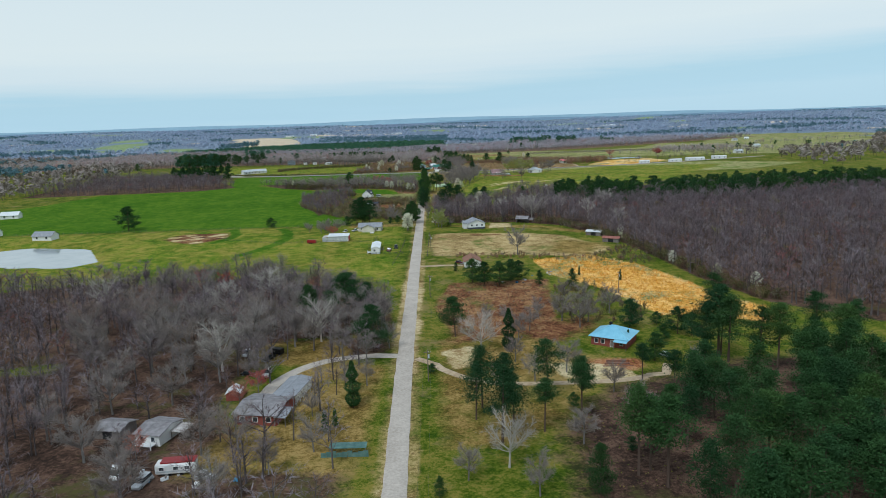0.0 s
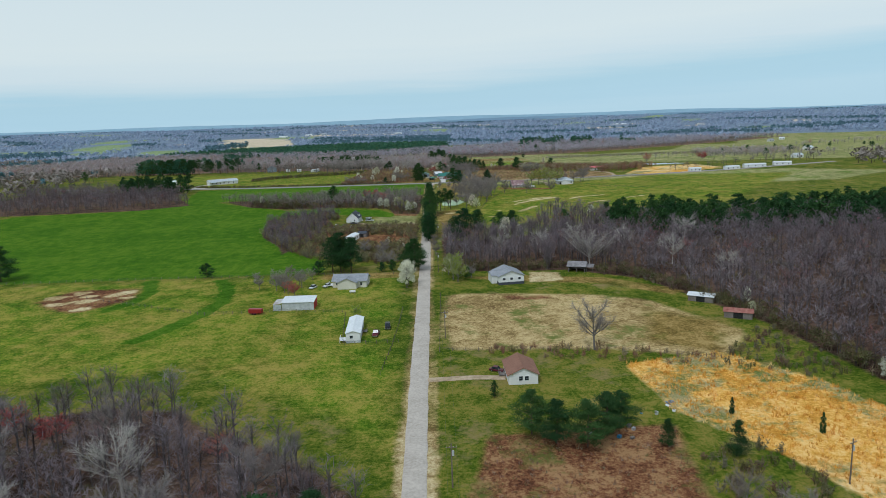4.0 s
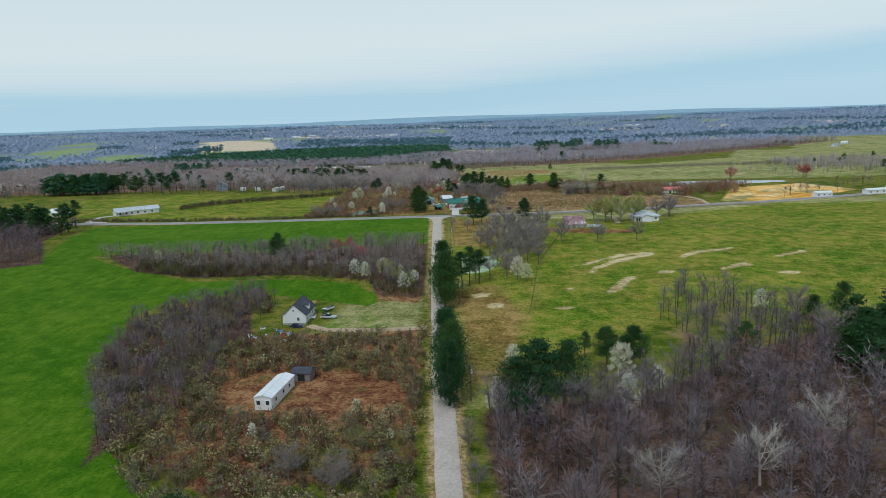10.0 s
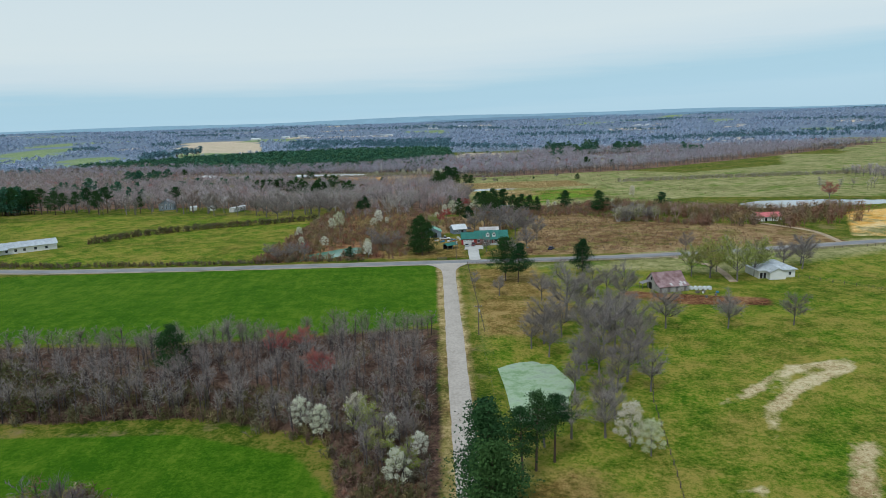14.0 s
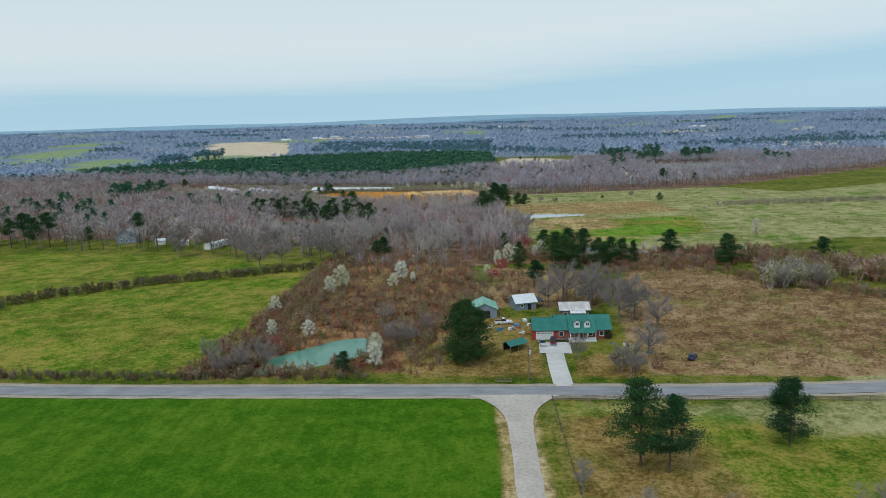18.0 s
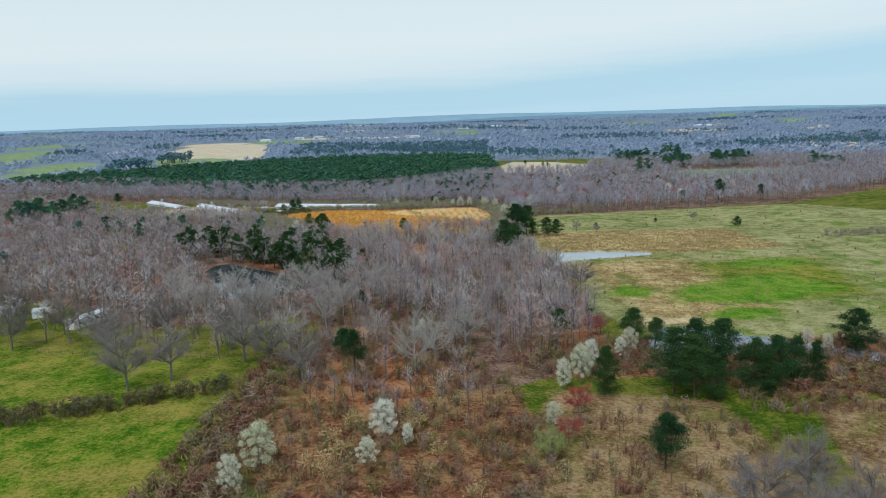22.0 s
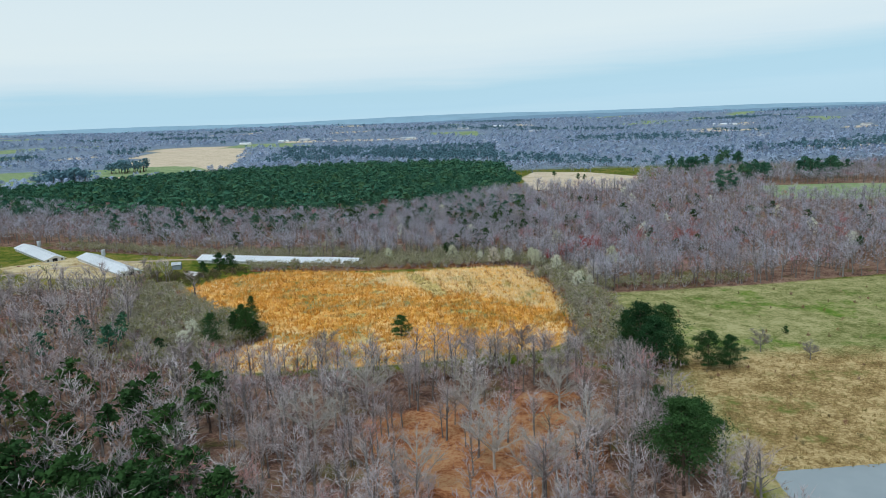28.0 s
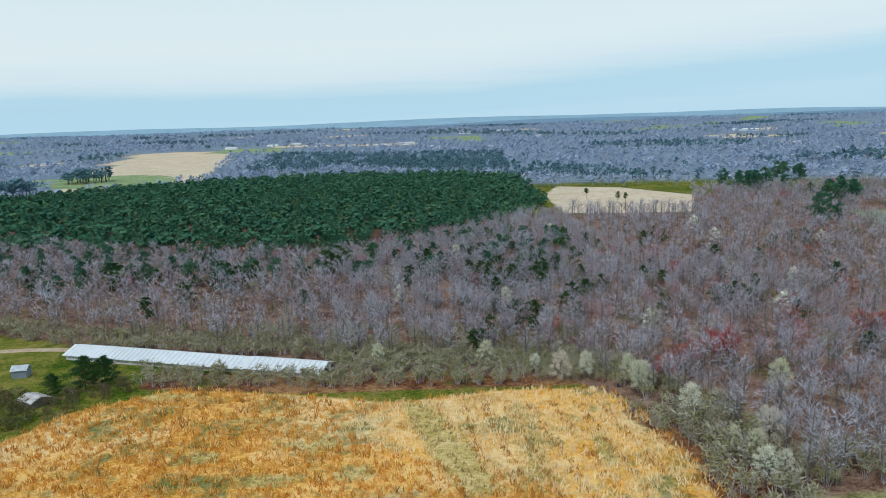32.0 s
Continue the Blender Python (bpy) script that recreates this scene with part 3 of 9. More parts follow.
FIELDS = [
    ("lush", 5, [(-420, 470), (-420, 560), (-362, 630), (-340, 690), (-260, 700), (-222, 728), (-240, 794), (-246, 836), (-110, 836), (-27, 833), (-26, 746), (-70, 741), (-111, 737), (-192, 744), (-198, 736), (-178, 716),
                 (-126, 677), (-82, 676), (-55, 665), (-42, 643), (-45, 632), (-73, 646), (-96, 656), (-119, 650), (-130, 633), (-117, 574), (-99, 538), (-82, 513), (-71, 504), (-65, 474), (-120, 472)]),
    ("bright", 30, [(-13, 545), (-13, 830), (90, 800), (200, 845), (330, 830), (150, 600), (107, 595), (82, 630), (48, 600)]),
    ("bright", 30, [(-400, 300), (-400, 465), (-30, 465), (-22, 300), (-45, 325), (-90, 355)]),
    ("bright", 14, [(-350, 1000), (-270, 1035), (-110, 1005), (-102, 930), (-108, 850), (-200, 858), (-270, 872)]),
    ("bright", 45, [(26, 1050), (40, 1115), (110, 1120), (100, 1055)]),
    ("straw", 50, [(-6, 1140), (-8, 1205), (100, 1210), (110, 1150), (60, 1140)]),
    ("pale", 30, [(370, 1330), (470, 1552), (564, 1507), (774, 1900), (972, 1994), (820, 1500), (480, 1000), (300, 1000), (385, 1150)]),
    ("pale", 10, [(-16, 1200), (-10, 1285), (60, 1292), (190, 1312), (230, 1255), (380, 1340), (390, 1150), (300, 1000), (160, 1035), (100, 1008), (14, 1010), (0, 1040), (-4, 1110), (-12, 1150)]),
    ("pale", 30, [(-14, 545), (-15, 650), (10, 740), (45, 745), (40, 600)]),
    ("pale", 25, [(60, 740), (60, 850), (330, 870), (420, 820), (330, 760)]),
    ("pale", 20, [(462, 977), (677, 1119), (1146, 1871), (797, 2051), (548, 1511), (250, 1060)]),
    ("straw", 10, [(-8, 430), (21, 427), (50, 421), (68, 413), (88, 372), (74, 350), (40, 361), (-6, 364), (-9, 396)]),
    ("stubble", 20, [(-539, 1959), (-669, 2258), (-853, 2854), (-657, 2939), (-542, 2650), (-415, 2095)]),
    ("meadow", 10, [(205, 1665), (285, 1662), (365, 1632), (240, 1545), (183, 1564)]),
    ("meadow", 25, [(-950, 1910), (-1050, 2089), (-1200, 2486), (-1364, 2951), (-1232, 2906), (-960, 2326), (-965, 2068)]),
    ("meadow", 15, [(-640, 1720), (-655, 1870), (-690, 2060), (-790, 2270), (-850, 2240), (-860, 2100), (-740, 1850)]),
    ("stubble", 30, [(-560, 3050), (-180, 2980), (-170, 3080), (-540, 3160)]),
    ("stubble", 30, [(690, 3090), (840, 3240), (880, 3180), (730, 3050)]),
    ("stubble", 30, [(850, 2790), (960, 2880), (1010, 2820), (900, 2750)]),
    ("stubble", 30, [(-850, 3740), (-1050, 3770), (-1000, 3850), (-860, 3980)]),
    ("straw", 40, [(-4, 1156), (-6, 1215), (105, 1205), (60, 1150)]),
    ("straw", 40, [(14, 1020), (6, 1110), (-2, 1118), (50, 1128), (60, 1040)]),
    ("sedge", 4, [(43, 348), (74, 355), (92, 331), (103, 301), (110, 273), (124, 249), (112, 236), (94, 250), (78, 249), (74, 266), (64, 292), (47, 316)]),
    ("sedge", 5, [(-178, 1308), (-169, 1330), (-147, 1345), (-111, 1337), (-89, 1331), (-62, 1338), (-35, 1338), (-28, 1314), (-24, 1284), (-23, 1250), (-26, 1228), (-44, 1216), (-80, 1210), (-122, 1206), (-136, 1216), (-120, 1239), (-140, 1262), (-156, 1275)]),
    ("stubble", 12, [(11, 1829), (34, 1908), (94, 1876), (140, 1792), (101, 1683), (9, 1694)]),
    ("sedge", 10, [(175, 866), (215, 940), (275, 955), (290, 900), (215, 852)]),
    ("brush", 8, [(1, 306), (45, 309), (38, 240), (2, 232), (-6, 270)]),
    ("fallow", 8, [(14, 846), (13, 872), (18, 910), (32, 965), (62, 969), (85, 930), (165, 898), (165, 852), (60, 843)]),
    ("brush", 8, [(-100, 1000), (-96, 1050), (-60, 1050), (-31, 970), (-22, 905), (-36, 890), (-50, 850), (-100, 846), (-92, 892)]),
    ("brush", 6, [(-95, 604), (-26, 604), (-25, 520), (-60, 505), (-85, 520)]),
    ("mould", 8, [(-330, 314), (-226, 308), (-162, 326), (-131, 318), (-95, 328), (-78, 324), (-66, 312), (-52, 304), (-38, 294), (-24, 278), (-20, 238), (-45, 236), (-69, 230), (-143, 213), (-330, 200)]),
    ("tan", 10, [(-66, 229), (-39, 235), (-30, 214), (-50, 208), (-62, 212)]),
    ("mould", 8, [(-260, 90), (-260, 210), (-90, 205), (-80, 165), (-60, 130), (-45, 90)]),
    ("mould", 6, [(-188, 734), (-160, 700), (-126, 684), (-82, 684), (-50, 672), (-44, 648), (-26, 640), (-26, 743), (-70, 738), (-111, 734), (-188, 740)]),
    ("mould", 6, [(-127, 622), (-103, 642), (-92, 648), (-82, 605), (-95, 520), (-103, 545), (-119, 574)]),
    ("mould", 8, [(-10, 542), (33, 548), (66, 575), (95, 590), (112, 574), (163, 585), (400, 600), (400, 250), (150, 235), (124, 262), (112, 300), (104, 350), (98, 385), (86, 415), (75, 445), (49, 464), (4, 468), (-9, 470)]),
    ("litter", 8, [(-700, 1085), (-305, 1085), (-201, 1072), (-120, 1012), (-98, 1000), (-70, 985), (-35, 975), (-22, 985), (-4, 1010), (0, 1086), (-8, 1120), (-14, 1150), (-12, 1195), (-34, 1208), (-122, 1204), (-138, 1214), (-125, 1240), (-180, 1308), (-190, 1330), (-280, 1325), (-380, 1400), (-700, 1610)]),
    ("litter", 10, [(-700, 1600), (-302, 1432), (-197, 1385), (-113, 1356), (-47, 1349), (-16, 1310), (-12, 1282), (54, 1290), (190, 1318), (450, 1520), (800, 1820), (150, 1800), (100, 1683), (10, 1690), (-140, 1700), (-500, 1800)]),
    ("soil", 5, [(37, 681), (48, 687), (63, 699), (82, 704), (82, 707), (62, 702), (47, 690)]),
    ("soil", 5, [(41, 662), (47, 675), (60, 688), (80, 701), (79, 704), (58, 692), (45, 678)]),
    ("soil", 6, [(56, 663), (61, 662), (52, 649), (46, 639), (43, 640), (48, 650)]),
    ("soil", 4, [(88, 690), (98, 700), (120, 708), (119, 711), (97, 703), (86, 693)]),
    ("soil", 4, [(96, 670), (112, 680), (113, 678), (98, 667)]),
    ("soil", 4, [(128, 690), (148, 700), (150, 698), (130, 687)]),
    *[("soil", 3, [(x + a * math.cos(k), y + b * math.sin(k)) for k in range(6)]) for x, y, a, b in ((-174, 443, 6, 4), (-166, 450, 5, 3), (-158, 436, 5, 4), (-150, 444, 4, 4), (-145, 449, 5, 4), (-168, 432, 6, 3), (-142, 440, 4, 3), (-154, 424, 5, 3), (-161, 444, 4, 3),
                                                                                             (-64, 690, 3, 2), (30, 646, 4, 2), (-4, 642, 5, 3), (0, 628, 4, 3), (24, 622, 4, 3), (110, 676, 5, 4), (74, 668, 4, 3), (122, 660, 5, 3), (16, 1030, 9, 5), (26, 1030, 6, 3))],
    ("brush", 16, [(-180, 436), (-172, 456), (-142, 455), (-138, 438), (-152, 418), (-166, 424)]),
    ("tan", 26, [(-13, 556), (-14, 655), (4, 655), (9, 610), (2, 560)]),
    ("tan", 22, [(-12, 735), (-14, 822), (14, 824), (20, 760), (8, 730)]),
    ("brush", 7, [(38, 780), (40, 770), (52, 760), (84, 755), (86, 764), (60, 772)]),
    ("tan", 14, [(-50, 846), (-12.5, 846), (-14, 890), (-26, 905), (-40, 880), (-52, 880)]),
    ("tan", 8, [(-5, 846), (14, 844), (14, 858), (2, 862), (-4, 856)]),
    ("mould", 8, [(-420, 690), (-250, 704), (-216, 724), (-252, 790), (-262, 838), (-420, 850)]),
    ("brush", 10, [(-122, 1240), (-136, 1212), (-168, 1212), (-188, 1265), (-208, 1322), (-180, 1312), (-158, 1280), (-142, 1265)]),
    ("fallow", 12, [(-32, 905), (-14, 912), (10, 905), (16, 930), (12, 968), (-24, 975), (-34, 940)]),
    ("tan", 30, [(56, 366), (64, 400), (86, 384), (74, 352)]),
    ("brush", 8, [(14, 424), (34, 422), (30, 417), (14, 419)]),
    ("tan", 8, [(-64, 460), (-25, 460), (-25, 470), (-64, 471)]),
    ("tan", 8, [(-8, 459), (26, 457), (60, 448), (86, 424), (80, 418), (56, 439), (20, 447)]),
    ("sward", 26, [(30, 1052), (36, 1075), (55, 1084), (80, 1092), (95, 1070), (60, 1048)]),
    ("sward", 18, [(8, 1064), (16, 1080), (27, 1072), (20, 1060)]),
    ("sward", 18, [(68, 1106), (76, 1120), (102, 1118), (92, 1102)]),
    ("sward", 18, [(30, 1034), (44, 1046), (60, 1040), (46, 1030)]),
    ("russet", 8, [(-84, 1034), (-72, 1028), (-60, 1020), (-56, 1003), (-44, 985), (-60, 962), (-84, 975), (-80, 1006)]),
    ("russet", 16, [(-84, 1175), (-50, 1186), (-28, 1188), (-36, 1143), (-58, 1120), (-80, 1143)]),
    ("russet", 12, [(-20, 1024), (-4, 1026), (-3, 1006), (-18, 1004)]),
    ("russet", 8, [(-150, 1140), (-128, 1122), (-104, 1102), (-100, 1110), (-124, 1130), (-146, 1150)]),
    ("clearing", 9, [(-150, 1030), (-119, 1040), (-101, 1045), (-91, 1035), (-86, 1008), (-105, 1003), (-136, 1002), (-156, 1014)]),
    ("clearing", 12, [(-300, 1328), (-230, 1318), (-196, 1330), (-190, 1350), (-205, 1392), (-300, 1420)]),
    ("thin", 6, [(-88, 1334), (-80, 1330), (-71, 1308), (-64, 1286), (-72, 1284), (-80, 1304)]),
    ("thin", 3, [(-56, 1314), (-53, 1312), (-58, 1288), (-62, 1286)]),
    ("thin", 3, [(-44, 1312), (-41, 1312), (-40, 1296), (-44, 1294)]),
    *[("thin", 4, [(x + a * math.cos(k), y + b * math.sin(k)) for k in range(6)]) for x, y, a, b in ((-128, 1303, 7, 3), (-105, 1308, 8, 3), (-110, 1293, 10, 3), (-94, 1295, 5, 4), (-148, 1338, 10, 3), (-120, 1322, 14, 2), (-98, 1318, 8, 2), (-60, 1262, 9, 4), (-100, 1262, 9, 3), (-90, 1232, 10, 4))],
    ("pale", 20, [(-13, 540), (-14, 660), (-4, 705), (22, 690), (12, 620), (6, 560)]),
    ("pale", 22, [(-12, 720), (-13, 828), (60, 828), (60, 790), (24, 745)]),
    ("pale", 14, [(-62, 600), (-26, 600), (-26, 642), (-54, 634)]),
    ("brush", 5, [(-46, 660), (-27, 668), (-27, 634), (-43, 640)]),
    *[("mown", 3, list(p)) for p in MOWN],
    ("pale", 4, [(-95, 448), (-91, 428), (-93, 412), (-97, 398), (-93, 396), (-89, 412), (-87, 428), (-91, 448)]),
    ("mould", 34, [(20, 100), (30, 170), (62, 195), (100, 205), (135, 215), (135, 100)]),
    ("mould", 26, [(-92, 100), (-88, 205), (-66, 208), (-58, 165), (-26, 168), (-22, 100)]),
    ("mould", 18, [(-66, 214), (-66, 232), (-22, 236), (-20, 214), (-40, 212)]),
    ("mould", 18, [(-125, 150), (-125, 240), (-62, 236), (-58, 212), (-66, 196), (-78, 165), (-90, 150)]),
    ("tan", 16, [(-60, 140), (-22, 140), (-20, 206), (-46, 212)]),
    ("tan", 18, [(-2, 150), (-3, 222), (22, 235), (48, 204), (34, 176), (16, 150)]),
    ("russet", 6, [(40, 196), (58, 196), (58, 206), (40, 206)]),
    ("brush", 26, [(-2, 225), (8, 240), (60, 250), (46, 232), (20, 205)]),
    ("brush", 5, [(-160, 1345), (-113, 1339), (-62, 1340), (-30, 1341), (-20, 1322), (-10, 1330), (-30, 1362), (-113, 1370), (-105, 1352), (-160, 1359)]),
    ("brush", 5, [(-195, 1322), (-180, 1310), (-158, 1278), (-142, 1265), (-122, 1240), (-136, 1216), (-150, 1225), (-170, 1290), (-195, 1310)]),
    ("brush", 5, [(-29, 1208), (-27, 1300), (-36, 1325), (-12, 1326), (-8, 1282), (-8, 1200)]),
    ("brush", 6, [(-34, 983), (-30, 1012), (90, 1010), (102, 985), (62, 970), (30, 970), (0, 983)]),
    ("soil", 4, [(30, 463), (42, 461), (42, 446), (27, 444)]),
    ("soil", 6, [(-300, 1375), (-270, 1405), (-215, 1372), (-225, 1340), (-262, 1345)]),
    ("soil", 3, [(-2, 218), (10, 222), (8, 203), (0, 200)]),
    ("soil", 5, [(30, 205), (50, 200), (56, 188), (34, 190)]),
]

xs = np.concatenate([-400 - np.geomspace(10, 4900, 34)[::-1], np.arange(-400, 400.1, 3.5), 400 + np.geomspace(10, 4900, 34)])
ys = np.concatenate([80 - np.geomspace(12, 4000, 24)[::-1], np.arange(80, 1420, 3.5), np.arange(1420, 2100, 8), 2100 + np.geomspace(20, 3700, 44)])


def ground_height(x, y):
    z = land(x, y)
    for points, _, _ in PONDS.values():
        level = float(min(land(np.array([p[0] for p in points]), np.array([p[1] for p in points]))))
        w = soft_mask(points, x, y, 16.0)
        w2 = soft_mask(points, x, y, 5.0)
        z = z * (1 - np.clip(w * 2, 0, 1)) + (level + 0.35) * np.clip(w * 2, 0, 1) - 1.3 * np.clip(w2 - 0.45, 0, 1)
    return z


def sheet(name, V, Q, mat, kind="structure", label="", category=""):
    """A mesh object out of arrays of corners and of faces with three or four corners each."""
    me = bpy.data.meshes.new(name)
    k = Q.shape[1]
    me.vertices.add(len(V)), me.loops.add(Q.size), me.polygons.add(len(Q))
    me.vertices.foreach_set("co", np.ascontiguousarray(V, np.float32).ravel())
    me.loops.foreach_set("vertex_index", np.ascontiguousarray(Q, np.int32).ravel())
    me.polygons.foreach_set("loop_start", np.arange(0, Q.size, k, dtype=np.int32))
    me.update(calc_edges=True)
    for m in mat if isinstance(mat, (list, tuple)) else [mat]:
        me.materials.append(m)
    return tagged(new(name, me), label, category, "", kind)


def grid_faces(nx, ny):
    i = (np.arange(ny - 1)[:, None] * nx + np.arange(nx - 1)[None, :]).ravel()
    return np.stack([i, i + 1, i + nx + 1, i + nx], 1)


gx, gy = np.meshgrid(xs, ys)
gx, gy = gx.ravel(), gy.ravel()
gz = ground_height(gx, gy)
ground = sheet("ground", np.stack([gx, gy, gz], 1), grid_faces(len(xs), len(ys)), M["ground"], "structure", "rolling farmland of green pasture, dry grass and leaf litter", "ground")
ground.data.polygons.foreach_set("use_smooth", np.ones(len(ground.data.polygons), bool))
masks = {}
for name, width, points in FIELDS:
    masks[name] = np.maximum(masks.get(name, 0), soft_mask(points, gx, gy, width))
far_noise = np.sin(gx / 190 + 2 * np.sin(gy / 410)) * np.sin(gy / 230 + 1.7 * np.sin(gx / 330))
# Distance mask: haze-tinted ground sets in about 1150 m from (0, 700).
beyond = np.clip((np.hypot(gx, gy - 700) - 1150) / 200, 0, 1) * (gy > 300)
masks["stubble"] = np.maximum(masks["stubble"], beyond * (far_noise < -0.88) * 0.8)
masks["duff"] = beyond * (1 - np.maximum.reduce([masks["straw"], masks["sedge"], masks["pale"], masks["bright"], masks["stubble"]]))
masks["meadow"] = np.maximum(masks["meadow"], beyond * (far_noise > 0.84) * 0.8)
lane = np.abs(gx - np.interp(gy, [-300, 124, 329, 485, 617, 698, 834], [-8, -12, -16, -18, -20.3, -21.2, -21.4]))
masks["straw"] = np.maximum(masks["straw"], np.clip(1.2 - lane / 6.5, 0, 0.60) * (gy < 832))
masks["soil"] = np.maximum(masks["soil"], np.clip(1.3 - lane / 4.2, 0, 0.5) * (gy < 832))
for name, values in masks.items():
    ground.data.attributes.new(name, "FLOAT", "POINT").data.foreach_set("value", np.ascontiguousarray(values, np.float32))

for name, (points, mat, label) in PONDS.items():
    level = float(min(land(np.array([p[0] for p in points]), np.array([p[1] for p in points]))))
    c = Vector((sum(p[0] for p in points), sum(p[1] for p in points), 0)) / len(points)
    bm = bmesh.new()
    loop = [Vector((*p, level + 0.03)) for p in points]
    grown = [v + (v - Vector((c.x, c.y, v.z))).normalized() * 2.5 for v in loop]
    smooth = []
    for i, v in enumerate(grown):
        a, b = grown[i - 1], grown[(i + 1) % len(grown)]
        smooth += [v * 0.75 + a * 0.25, v * 0.75 + b * 0.25]
    bm.faces.new([bm.verts.new(v) for v in smooth])
    me = bpy.data.meshes.new(name)
    bm.to_mesh(me), bm.free()
    me.materials.append(M[mat])
    tagged(new(name, me), label, "pond", "", "structure")


def ribbon(name, line, width, mat, lift, label, category="road", step=4.0, kind="structure", wobble=0.0):
    """A strip of road laid along a line, draped over the land."""
    p = np.array(line, float)
    d = np.r_[0, np.cumsum(np.hypot(*np.diff(p, axis=0).T))]
    s = np.linspace(0, d[-1], max(2, int(d[-1] / step) + 1))
    x, y = np.interp(s, d, p[:, 0]), np.interp(s, d, p[:, 1])
    k = np.ones(7) / 7
    if len(x) > 16:
        x[3:-3], y[3:-3] = np.convolve(x, k, "valid"), np.convolve(y, k, "valid")
    tx, ty = np.gradient(x), np.gradient(y)
    n = np.hypot(tx, ty)
    nx_, ny_ = ty / n, -tx / n
    rng = np.random.RandomState(7)
    rows = []
    for o, drop in ((-0.5, 0.10), (-0.44, 0), (0, -0.05), (0.44, 0), (0.5, 0.10)):
        w = o * (width + wobble * (rng.rand(len(s)) - 0.5))
        rows.append(np.stack([x + nx_ * w, y + ny_ * w, land(x + nx_ * w, y + ny_ * w) + lift - drop], 1))
    V = np.stack(rows, 1).reshape(-1, 3)
    return sheet(name, V, grid_faces(5, len(s)), mat, kind, label, category)


ROAD = [(-8, -300), (-12, 124), (-14, 196), (-16, 329), (-18, 485), (-20.3, 617), (-21.2, 698), (-21.4, 834)]
CROSS = [(-420, 888), (-330, 866), (-248, 851), (-200, 843), (-132, 839), (-51, 837), (31, 835), (66, 836), (110, 840), (154, 847), (206, 854), (300, 878), (420, 928)]
ribbon("road_main", ROAD, 5.2, M["gravel"], 0.22, "straight pale chip-sealed country road with grassy verges", wobble=0.5)
ribbon("road_crossing", CROSS, 5.5, M["asphalt"], 0.26, "worn grey asphalt road crossing the lane", wobble=0.3)
ribbon("shoulder_north", [(x, y + 3.5) for x, y in CROSS], 2.2, M["shoulder"], 0.14, "strip of gravel along the asphalt", "verge", wobble=1.2)
ribbon("shoulder_south", [(x, y - 3.5) for x, y in CROSS], 1.6, M["shoulder"], 0.14, "strip of gravel along the asphalt", "verge", wobble=1.0)
mouth_y = np.linspace(812, 834.8, 14)
mouth_w = 2.7 + 9.5 * ((mouth_y - 812) / 22.8) ** 3.2
mouth = np.stack([np.stack([-21.4 + u * mouth_w, mouth_y, land(-21.4 + u * mouth_w, mouth_y) + 0.235], 1) for u in (-1, -0.5, 0, 0.5, 1)], 1).reshape(-1, 3)
sheet("road_mouth", mouth, grid_faces(5, 14), M["gravel"], "structure", "flared gravel mouth of the lane at the crossing", "road")
ribbon("driveway_1", [(-10.5, 211), (-3, 204), (3.4, 191), (10, 188), (19, 187.6), (53, 187.6), (62, 192), (65, 200)], 2.8, M["track"], 0.16, "curved pale dirt driveway to the blue-roofed house", "driveway")
ribbon("driveway_2", [(-16, 214), (-30, 216), (-42, 212), (-50, 200), (-54, 184), (-48, 168)], 4.0, M["gravel"], 0.16, "grey gravel driveway between the bare trees", "driveway")
ribbon("driveway_3", [(-9.2, 839), (-9.2, 852), (-8.8, 864)], 5.0, M["concrete"], 0.17, "pale concrete driveway in front of the green-roofed house", "driveway")
ribbon("driveway_pad", [(-8.6, 862), (-8.0, 871.5)], 9.0, M["concrete"], 0.20, "pale concrete parking apron in front of the garage", "driveway")
ribbon("driveway_4", [(-24, 606), (-40, 605), (-58, 607), (-64, 612)], 3.4, M["track"], 0.16, "worn dirt driveway to the white house", "driveway")
ribbon("driveway_5", [(-14, 340), (0, 341), (8, 340)], 3.0, M["track"], 0.16, "short dirt driveway to the small white house", "driveway")
ribbon("driveway_6", [(-246, 856), (-262, 862), (-262, 884), (-246, 892)], 4.5, M["gravel"], 0.16, "gravel drive round the long white building", "driveway")
ribbon("driveway_7", [(74, 840), (80, 826), (87, 813), (86, 800), (84, 786)], 3.0, M["track"], 0.16, "dirt drive to the silver-roofed house", "driveway")
ribbon("driveway_8", [(160, 846), (165, 880), (150, 908)], 3.0, M["track"], 0.16, "dirt drive to the red-roofed shed", "driveway")
ribbon("driveway_9", [(-290, 1350), (-250, 1380), (-200, 1385), (-150, 1362)], 4.0, M["track"], 0.16, "dirt track past the poultry sheds", "driveway")

